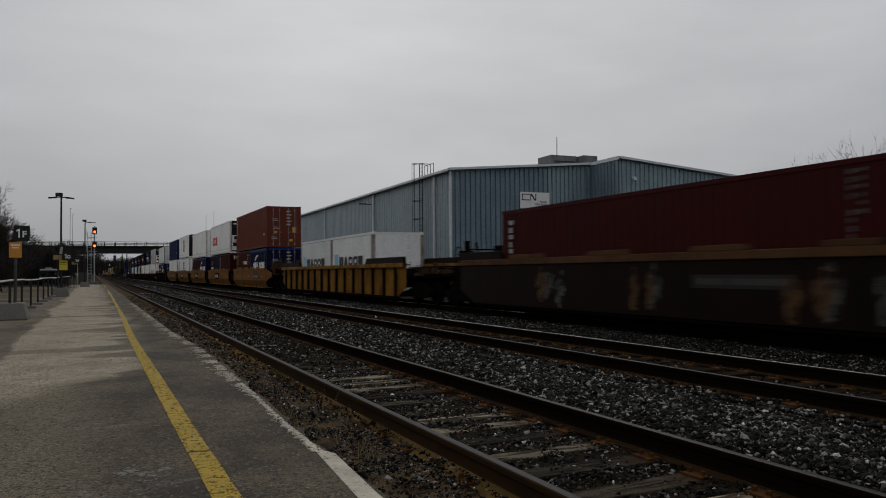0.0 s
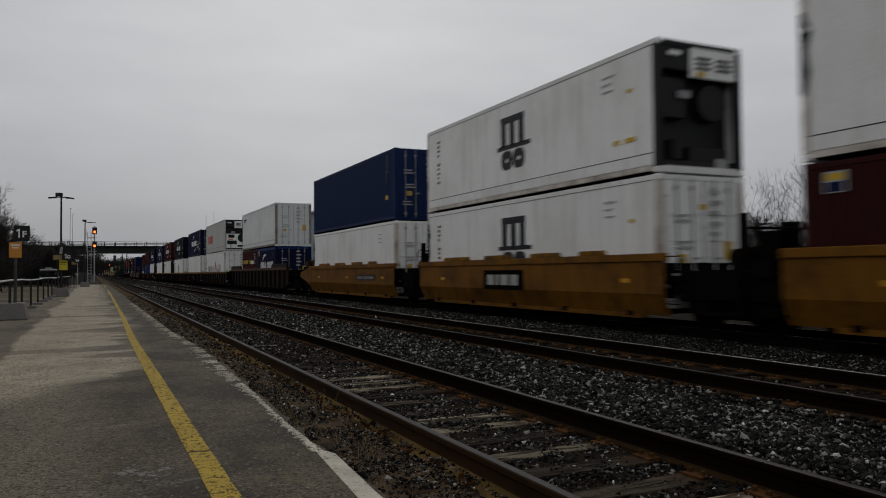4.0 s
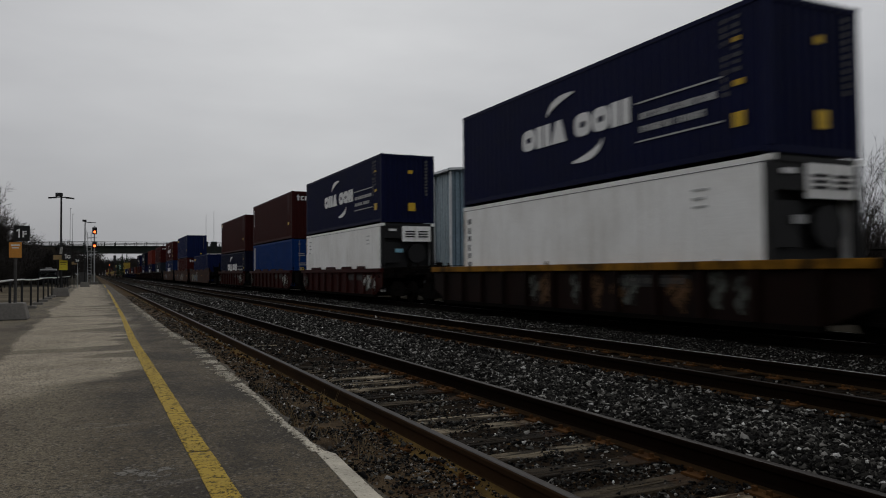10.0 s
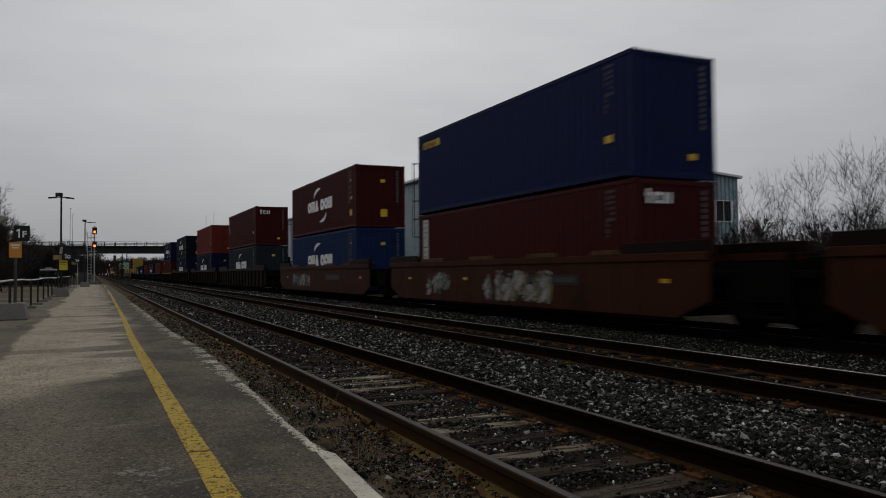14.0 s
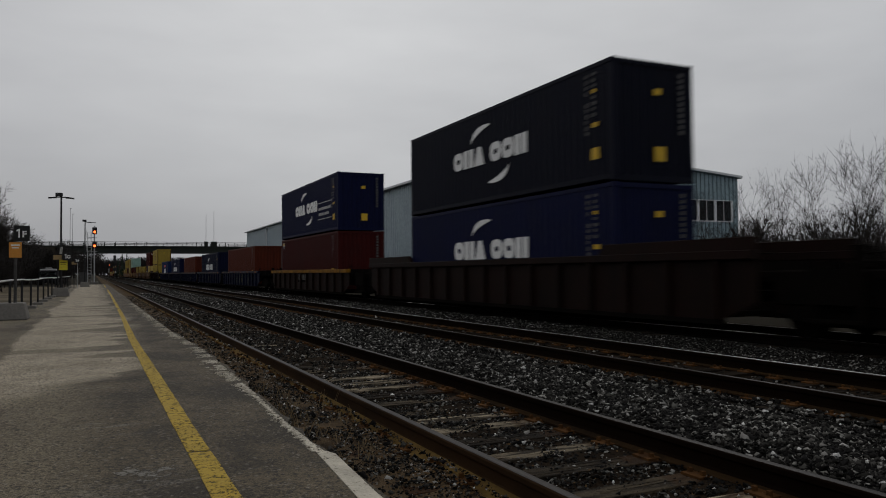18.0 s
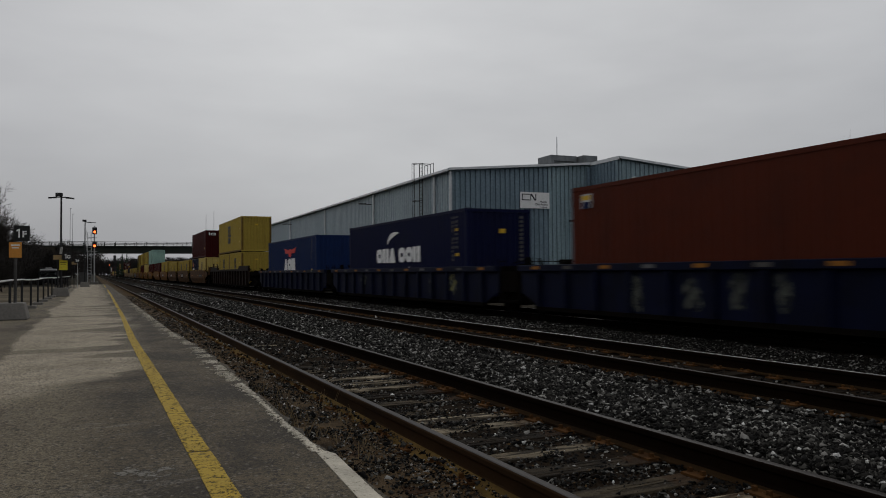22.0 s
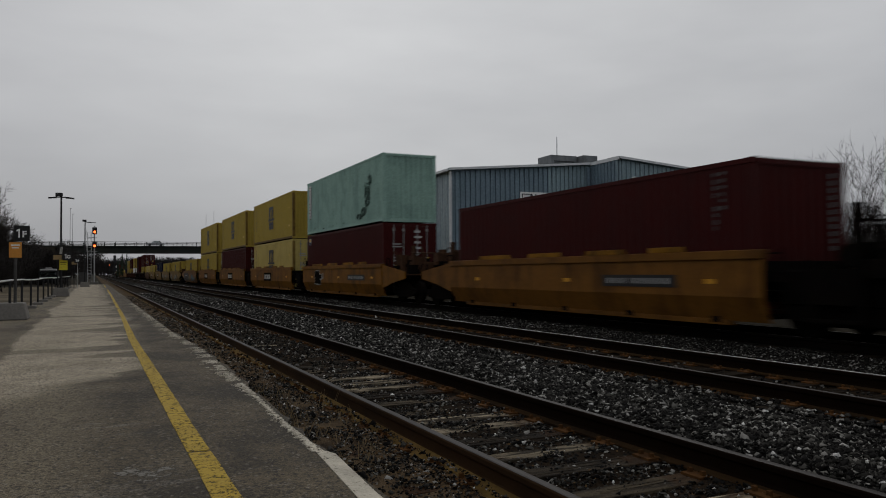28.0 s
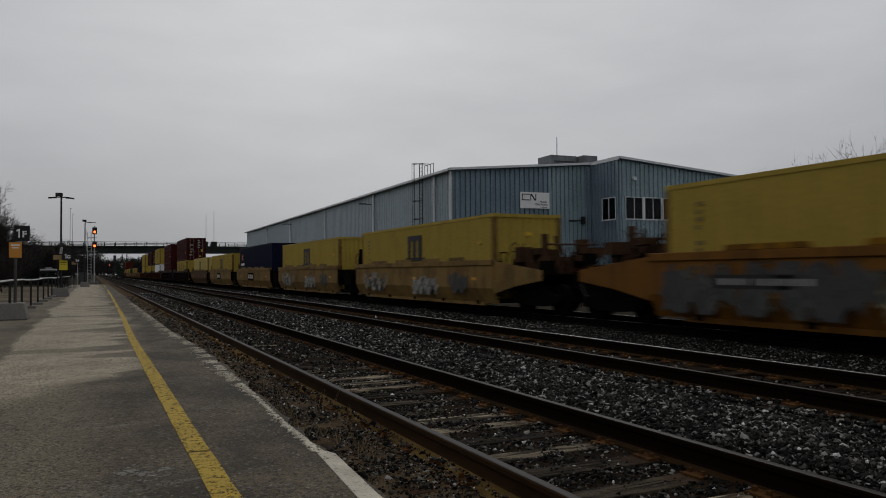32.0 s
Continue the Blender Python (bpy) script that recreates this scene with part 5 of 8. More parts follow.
def truck(parent, y):
    t = part("truck", shared("truck_frame", truck_frame, 0.012), SHADED_BLACK, parent, "dusty cast-steel bogie, shade put into its black", (0, y, 0))
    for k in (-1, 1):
        part("wheelset", shared("wheelset", wheelset), SHADED_BLACK, t, "", (0, 0.89 * k, 0.42))
    return t


def end_frame(side):
    """The open end over the bogie: centre sill, deck, striker and coupler head."""
    s = Shape()
    s.box(-0.30, 0.30, 0, side, 0.70, 1.02)
    s.prism([(-1.35, 0), (1.35, 0), (0.9, side * 0.75), (-0.9, side * 0.75)], "z", 0.98, 1.08)
    s.box(-0.16, 0.16, side, side + 0.45, 0.74, 0.96)
    return s


def well_car(kind, colour, s_mid, length, reach, trim, signs):
    """A well wagon round its middle. kind: smooth, ribbed, low or step (raised ends). reach: how far its ends go beyond the sides, rear and front."""
    colour_word = {"yellow": "yellow", "old_yellow": "weathered yellow", "orange": "orange-yellow", "brown": "rusty brown", "red_brown": "dirty red-brown", "faded": "faded dull yellow", "tan": "faded tan-brown", "dark": "near-black dirty brown", "blue": "dirty dark blue"}[colour]
    car = thing("well_wagon", "%s %s container well wagon on the far track" % (colour_word, "ribbed-sided" if kind != "smooth" else "smooth-sided"), "railway wagon", "wagons of the freight train")
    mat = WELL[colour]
    top = 1.56 if kind != "low" else 1.37
    half = length / 2
    face = 1.325 if kind in ("ribbed", "low") else 1.405
    for k in (1, -1):
        turn = Matrix.Identity(4) if k > 0 else pose(0, 0, 0, 0, 0, 180)

        def plate():
            s = Shape()
            if kind == "smooth":
                s.prism([(1.19, 0.24), (1.22, 0.24), (1.405, 0.70), (1.405, top - 0.16), (1.375, top - 0.16), (1.375, 0.71)], "y", -half, half)
            else:
                s.prism([(-half, top - 0.16), (-half, 0.62), (-half + 0.9, 0.24), (half - 0.9, 0.24), (half, 0.62), (half, top - 0.16)], "x", face - 0.03, face)
            return s
        sill = part("side_sill", shared(("sill", kind == "low", kind, round(length, 2)), plate), mat, car, "", turn)
        chord_mat = WELL[trim] if trim else mat
        part("top_chord", shared(("chord", kind == "low", round(length, 2)), lambda: Shape().prism([(1.26, top - 0.17), (1.45, top - 0.17), (1.45, top), (1.26, top)], "y", -half, half), 0.012), chord_mat, car, "", turn)
        part("bottom_chord", shared(("bchord", kind == "smooth", round(length, 2)), lambda: Shape().prism([(1.10, 0.16), (1.24, 0.16), (1.24, 0.26), (1.10, 0.26)] if kind == "smooth" else [(1.20, 0.16), (1.36, 0.16), (1.36, 0.26), (1.20, 0.26)], "y", -half + 0.9, half - 0.9)), mat if kind == "smooth" else SHADED_BLACK, car, "", turn)
        if kind in ("ribbed", "low"):
            n = max(6, round(length / 1.45))
            spots = [-half + 0.95 + (length - 1.9) * i / n for i in range(n + 1)]
            rib = [(face - 0.004, -0.075), (1.435, -0.055), (1.435, 0.055), (face - 0.004, 0.075)]
            if k < 0:
                for y in spots:
                    part("rib", shared(("rib", kind == "low"), lambda: Shape().prism(rib, "z", 0.27, top - 0.18)), WELL["dark"] if colour == "old_yellow" else mat, sill, "", (0, y, 0))
            else:
                part("far_ribs", shared(("far_ribs", kind == "low", round(length, 2)), lambda: [sh := Shape(), [sh.prism([(x, y + q) for x, q in rib], "z", 0.27, top - 0.18) for y in spots]][0]), mat, sill)["kind"] = "stuff"
        if kind in ("ribbed", "step"):
            for e in (1, -1):
                part("raised_end", shared(("raised", round(length, 2), k, e), lambda: Shape().prism([(e * 5.6, 1.40), (e * half, 1.40), (e * half, 1.80), (e * 5.95, 1.80)], "x", k * 1.30, k * 1.435), 0.012), WELL["dark"], car)
        if kind in ("smooth", "step") or (kind == "low" and colour in ("brown", "red_brown")):     # folding guide lips on the top chord
            for y, w in ((-half * 0.52, 1.9), (-half * 0.1, 1.6), (half * 0.3, 1.5), (half * 0.62, 1.1)):
                part("guide_lip", shared(("guide_lip", w), lambda: Shape().prism([(-w / 2, 0), (w / 2, 0), (w / 2 - 0.06, 0.11), (-w / 2 + 0.06, 0.11)], "x", 1.40, 1.45), 0.008), LIP[colour], car, "", turn @ pose(0, -k * y, top))
        if colour == "blue" and k < 0:
            for q in range(11):
                y = -half + 0.9 + (length - 1.8) * q / 10
                block("chord_mark", (0.008, 0.36, 0.08), (DIM_ORANGE, DIMMARK, DIM_ORANGE, DARKGREY)[q % 4], sill, (1.452, y, top - 0.08))
        # reflectors along the side
        m = 3 if length < 14 else 4
        for i in range(m if k < 0 and colour not in ("dark", "blue") else 0):
            y = -half + 1.6 + (length - 3.2) * i / (m - 1)
            block("reflector", (0.008, 0.26, 0.09), REFLECTOR if kind in ("smooth", "step") else DIM_ORANGE, sill, (face + 0.004, y + 0.35, 0.98))
    # number panels and marks on the platform side
    zc = 0.86
    if "sign" in signs:
        y = 0.35
        block("sign_panel", (0.012, 2.3, 0.56), SHADED_BLACK, car, (-face - 0.007, y, zc + 0.1), "black reporting panel with white bars")
        part("sign_lettering", shared("sign_bars", lambda: [sh := Shape(), [sh.box(-0.006, 0.006, a - w, a, -0.15, 0.15) for a, w in ((0.90, 0.40), (0.38, 0.16), (0.10, 0.44), (-0.46, 0.40))]][0]), SIGNWHITE if kind == "smooth" else DIMMARK, car, "", (-face - 0.015, y, zc + 0.1))["kind"] = "stuff"
    if "number" in signs:
        shift = 6.4 if "rearnumber" in signs else 0.0
        part("reporting_mark", shared("number_bars", lambda: [sh := Shape(), [sh.box(-0.005, 0.005, -0.24 * i, -0.24 * i + (0.11 if i != 3 else 0.05), -0.06, 0.06) for i in range(9)]][0]), GREYMARK if kind == "smooth" else DIMMARK, car, "", (-face - 0.015, -2.1 + shift, zc + 0.12))["kind"] = "stuff"
        block("number_panel", (0.012, 2.4, 0.26), BLACK, car, (-face - 0.006, -3.02 + shift, zc + 0.12))
    rng = random.Random(int(s_mid * 10))
    if "graffiti" in signs:
        for i in range(10 if colour == "dark" else 8 if colour == "blue" else 3):
            w, h = (rng.uniform(0.16, 0.34), rng.uniform(0.6, 0.8)) if colour == "dark" else (rng.uniform(0.18, 0.34), rng.uniform(0.5, 0.7)) if colour == "blue" else (rng.uniform(0.4, 0.9), rng.uniform(0.4, 0.7))
            y, zz = rng.uniform(-half * 0.7, half * 0.7), rng.uniform(0.6, 0.8)

            def blob(w=w, h=h, r=random.Random(rng.random())):
                pts = []
                for j in range(12):
                    a = 2 * math.pi * j / 12
                    q = r.uniform(0.55, 1.15)
                    pts.append((w * q * math.cos(a), max(-0.45, min(0.6, h * 0.75 * q * math.sin(a)))))
                return Shape().prism(pts, "x", -0.004, 0.004)
            part("graffiti", blob().done("graffiti"), GRAFFITI3 if colour in ("yellow",) and i < 2 else RUST_STAIN if colour == "dark" and i % 2 else GRAFFITI4 if colour == "blue" and i == 1 else (GRAFFITI if rng.random() < 0.6 and colour not in ("blue", "dark") else GRAFFITI2), car, "faded sprayed graffiti", (-face - 0.006 - 0.0015 * i, y, zz + 0.1))
    if "dark_square" in signs:
        for pts, m, q in (([(0.02, -0.38), (0.0, 0.34), (-0.55, 0.38), (-0.95, 0.36), (-1.0, 0.16), (-1.62, 0.20), (-1.66, -0.08), (-1.22, -0.14), (-1.24, -0.40), (-0.6, -0.42)], SPRAY_WHITE, 0.006), ([(-0.05, -0.34), (-0.06, 0.30), (-0.90, 0.32), (-0.92, 0.12), (-1.28, 0.14), (-1.30, -0.06), (-0.90, -0.10), (-1.18, -0.16), (-1.19, -0.36)], SHADED_BLACK, 0.009)):
            part("graffiti", Shape().prism(pts, "x", -0.002, 0.002).done("graffiti"), m, car, "black sprayed square with a pale outline", (-face - q, 6.095 - 2.2, 0.98))
    for word, fields in SPRAYED.items():
        if word in signs.split():
            for n, (u0, u1, z0, z1, mats) in enumerate(fields):
                spray(car, u0, u1, z0, z1, mats, n)
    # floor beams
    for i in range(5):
        block("cross_beam", (2.5, 0.22, 0.12), SHADED_BLACK, car, (0, -half * 0.8 + half * 0.4 * i, 0.26))
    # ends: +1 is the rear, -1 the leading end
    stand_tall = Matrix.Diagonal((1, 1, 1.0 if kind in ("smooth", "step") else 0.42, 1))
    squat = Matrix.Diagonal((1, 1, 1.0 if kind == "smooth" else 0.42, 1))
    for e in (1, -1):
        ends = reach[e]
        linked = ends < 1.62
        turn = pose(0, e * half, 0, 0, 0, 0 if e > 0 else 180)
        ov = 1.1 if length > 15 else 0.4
        part("end_deck", shared(("end_deck", round(ends, 2), ov), lambda: end_frame(ends + ov - (0.0 if linked else 0.35))), SHADED_BLACK, car, "", pose(0, e * (half - ov), 0, 0, 0, 0 if e > 0 else 180))
        block("end_bulkhead", (2.6, 0.10, 0.75), SHADED_BLACK, car, (0, e * (half - 0.35), 0.98))
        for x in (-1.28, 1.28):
            part("ladder", shared("ladder", ladder_shape), SHADED_BLACK, car, "", (x, e * (half + 0.12), 0))
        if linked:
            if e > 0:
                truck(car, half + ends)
                # added block: the dark of the gap between linked wells, made solid
                block("link_housing", (2.2, 2 * ends - 0.25, 0.62), SHADED_BLACK, car, (0, half + ends, 0.88), "dark block filling the shaded gap between wells", 0.03)
                part("hand_brake", shared("hand_brake", brake_shape, 0.01), SHADED_BLACK, car, "dark brake stand with wheel", Matrix.Translation((-0.85, half + 0.55, 1.05)) @ squat)
                part("brake_gear", shared("brake_gear", gear_shape, 0.02), SHADED_BLACK, car, "dark brake gear", Matrix.Translation((0.1, half + ends, 1.1)) @ squat)
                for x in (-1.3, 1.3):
                    part("side_step", shared("side_step", step_shape), SHADED_BLACK, car, "", (x, half + ends, 0))
        else:
            truck(car, e * (half + max(0.2, ends - 1.7)))
            if kind == "smooth":
                for q in range(2):
                    part("brake_rigging", shared(("rigging", round(ends, 1), q), lambda: rigging_shape(ends, q)), (RUSTY, SHADED_BLACK)[q], car, "rusty levers, rods and grab irons", turn)["kind"] = "stuff"
            else:
                part("end_rail", shared(("end_rail", round(ends, 1)), lambda: end_rail_shape(ends)), SHADED_BLACK, car, "dark grab rails", turn)
            part("hand_brake", shared("hand_brake", brake_shape, 0.01), SHADED_BLACK if colour in ("dark", "blue", "brown", "red_brown") else RUSTY, car, "rusty brake stand with wheel", turn @ pose(-0.8 if e > 0 else 0.8, min(0.75, ends * 0.5), 1.05, 0, 0, 0 if e > 0 else 180) @ stand_tall)
            part("brake_gear", shared("brake_gear", gear_shape, 0.02), SHADED_BLACK if colour in ("dark", "blue", "brown", "red_brown") else RUSTY, car, "dark brake gear", Matrix.Translation((0.2, e * (half + ends * 0.45), 1.05)) @ stand_tall)
            if kind == "smooth":
                for x in (-1.36, 1.36):
                    part("end_side", shared(("end_side", round(ends, 1)), lambda: Shape().prism([(0, 0.55), (ends * 0.35, 0.78), (ends * 0.75, 0.95), (ends * 0.75, 1.22), (0, 1.50)], "x", -0.02, 0.02)), mat, car, "", pose(x, e * half, 0, 0, 0, 0 if e > 0 else 180))
            part("air_hose", shared("air_hose", lambda: Shape().tube((0.35, 0, 0.85), (0.4, 0.25, 0.55), 0.03, 6).tube((0.4, 0.25, 0.55), (0.35, 0.5, 0.45), 0.03, 6)), BLACK, car, "", pose(0, e * (half + ends - 0.5), 0, 0, 0, 0 if e > 0 else 180))
    return car


def spray(car, u0, u1, z0, z1, mats, seed):
    """Overlapping ragged sprayed shapes between u0 and u1 metres from the rear of the load."""
    r = random.Random(seed + int(100 * u1))
    count = max(4, round((u1 - u0) / 0.22))
    for i in range(count):
        w, h = r.uniform(0.14, 0.42), (z1 - z0) * r.uniform(0.28, 0.6)
        yc = 6.095 - (u0 + (u1 - u0) * (i + 0.5) / count) + r.uniform(-0.15, 0.15)
        zc = (z0 + z1) / 2 + r.uniform(-0.18, 0.18) * (z1 - z0)
        pts = []
        for j in range(18):
            a = 2 * math.pi * j / 18
            q = r.uniform(0.45, 1.15)
            pts.append((w * q * math.cos(a), max(z0 - zc, min(z1 - zc, h * 1.15 * q * math.sin(a)))))
        part("graffiti", Shape().prism(pts, "x", -0.002, 0.002).done("graffiti"), mats[i % len(mats)], car, "faded sprayed graffiti", (-1.409 - 0.0005 * i, yc, zc))


def gear_shape():
    """Reservoirs, levers and stanchions crowding the wagon's end."""
    s = Shape().box(-0.55, 0.55, -0.28, 0.28, 0, 0.55)
    s.tube((-0.9, 0.12, 0.32), (0.7, 0.12, 0.32), 0.20, 10)
    s.box(0.35, 0.6, -0.2, 0.2, 0.5, 1.05).box(-0.85, -0.72, -0.10, 0.10, 0, 1.20)
    s.tube((-0.95, -0.2, 0.9), (0.9, -0.2, 0.9), 0.03, 6).tube((-0.3, 0, 0.5), (-0.45, 0, 1.15), 0.05, 6)
    return s


def step_shape():
    s = Shape()
    for y in (-0.45, 0.45):
        s.box(-0.03, 0.03, y - 0.06, y + 0.06, 0.35, 1.35)
    return s.box(-0.12, 0.12, -0.5, 0.5, 0.33, 0.38).box(-0.05, 0.05, -0.42, 0.42, 0.62, 1.2)


LIP = {"yellow": WELL["old_yellow"], "orange": WELL["old_yellow"], "faded": WELL["faded"], "tan": WELL["faded"], "brown": WELL["tan"], "red_brown": WELL["red_brown"], "dark": WELL["tan"]}


def ladder_shape():
    s = Shape()
    for y in (-0.2, 0.2):
        s.tube((0, y, 0.35), (0, y, 1.58), 0.016, 5)
    for i in range(4):
        s.tube((0, -0.2, 0.5 + 0.33 * i), (0, 0.2, 0.5 + 0.33 * i), 0.014, 5)
    return s


def end_rail_shape(ends):
    s = Shape()
    y = min(ends - 0.3, 2.0)
    for x in (-1.2, 1.2):
        s.tube((x, y, 1.0), (x, y, 1.38), 0.022, 6).tube((x, 0.05, 1.38), (x, y, 1.38), 0.022, 6)
    s.tube((-1.2, y, 1.38), (1.2, y, 1.38), 0.022, 6)
    s.box(-1.25, 1.25, y - 0.5, y, 1.08, 1.14)
    return s


def rigging_shape(ends, seed):
    """Levers, rods, valves, grab irons and a crossover step on the end deck."""
    r = random.Random(90 + seed)
    s = Shape()
    deep = max(0.7, ends * 0.72)
    s.box(-1.25, 1.25, deep - 0.45, deep, 1.08, 1.13)
    for _ in range(15):
        x, y, z = r.uniform(-1.2, 1.2), r.uniform(0.1, deep), 1.05 + 0.75 * r.random() ** 1.6
        w, d, h = r.uniform(0.04, 0.22), r.uniform(0.04, 0.22), r.uniform(0.10, 0.34)
        s.box(x - w, x + w, y - d, y + d, max(1.04, z - h), z + h * 0.4)
    for _ in range(9):
        p = Vector((r.uniform(-1.25, 1.25), r.uniform(0.0, deep), 1.05))
        q = p + Vector((r.uniform(-0.4, 0.4), r.uniform(-0.3, 0.3), r.uniform(0.35, 1.05)))
        s.tube(p, q, r.uniform(0.016, 0.035), 6)
    for x in (-1.25, 1.25):      # grab irons
        s.tube((x, 0.15, 1.05), (x, 0.15, 1.75), 0.02, 6).tube((x, 0.15, 1.75), (x, 0.55, 1.75), 0.02, 6).tube((x, 0.55, 1.75), (x, 0.55, 1.05), 0.02, 6)
    return s


def brake_shape():
    s = Shape().box(-0.22, 0.22, -0.15, 0.15, 0, 0.85)
    s.box(-0.4, 0.5, -0.25, 0.25, 0.0, 0.3)
    for i in range(14):
        a, b = 2 * math.pi * i / 14, 2 * math.pi * (i + 1) / 14
        s.tube((-0.30, 0.26 * math.cos(a), 0.72 + 0.26 * math.sin(a)), (-0.30, 0.26 * math.cos(b), 0.72 + 0.26 * math.sin(b)), 0.02, 5)
    s.tube((-0.30, -0.25, 0.72), (-0.30, 0.25, 0.72), 0.014, 5)
    return s


SPRAYED = {
    "letters_long": [(-0.2, 4.9, 0.34, 1.22, (SPRAY_SAND, SPRAY_BLUE, SPRAY_WHITE, GRAFFITI4, SPRAY_BLUE)), (3.7, 4.7, 1.22, 1.50, (SPRAY_WHITE,))],
    "letters_split": [(1.2, 2.9, 0.40, 1.20, (SPRAY_WHITE, GRAFFITI2)), (5.4, 9.2, 0.36, 1.24, (SPRAY_WHITE, SPRAY_SAND, GRAFFITI2))],
    "letters_grey": [(1.0, 4.6, 0.45, 1.2, (GREY_PANEL, SPRAY_WHITE))],
    "panel": [(0.3, 5.0, 0.34, 1.34, (GREY_PANEL, GREY_PANEL, GRAFFITI2)), (4.6, 6.4, 0.34, 1.0, (GRAFFITI2, SPRAY_SAND)), (7.4, 9.8, 0.34, 1.34, (SPRAY_BLUE, SPRAY_BLUE, GRAFFITI2)), (9.9, 11.1, 0.34, 0.86, (SPRAY_BLUE,))],
    "patches": [(0.8, 3.4, 0.45, 1.2, (SPRAY_WHITE, GREY_PANEL, SPRAY_SAND)), (6.5, 8.4, 0.4, 1.1, (SPRAY_WHITE, GRAFFITI2)), (9.4, 10.6, 0.5, 1.2, (GREY_PANEL,))],
    "end_tags": [(10.5, 11.9, 0.40, 1.1, (GRAFFITI, GRAFFITI2, GRAFFITI)), (0.2, 0.9, 0.40, 1.1, (GRAFFITI2,))],
}

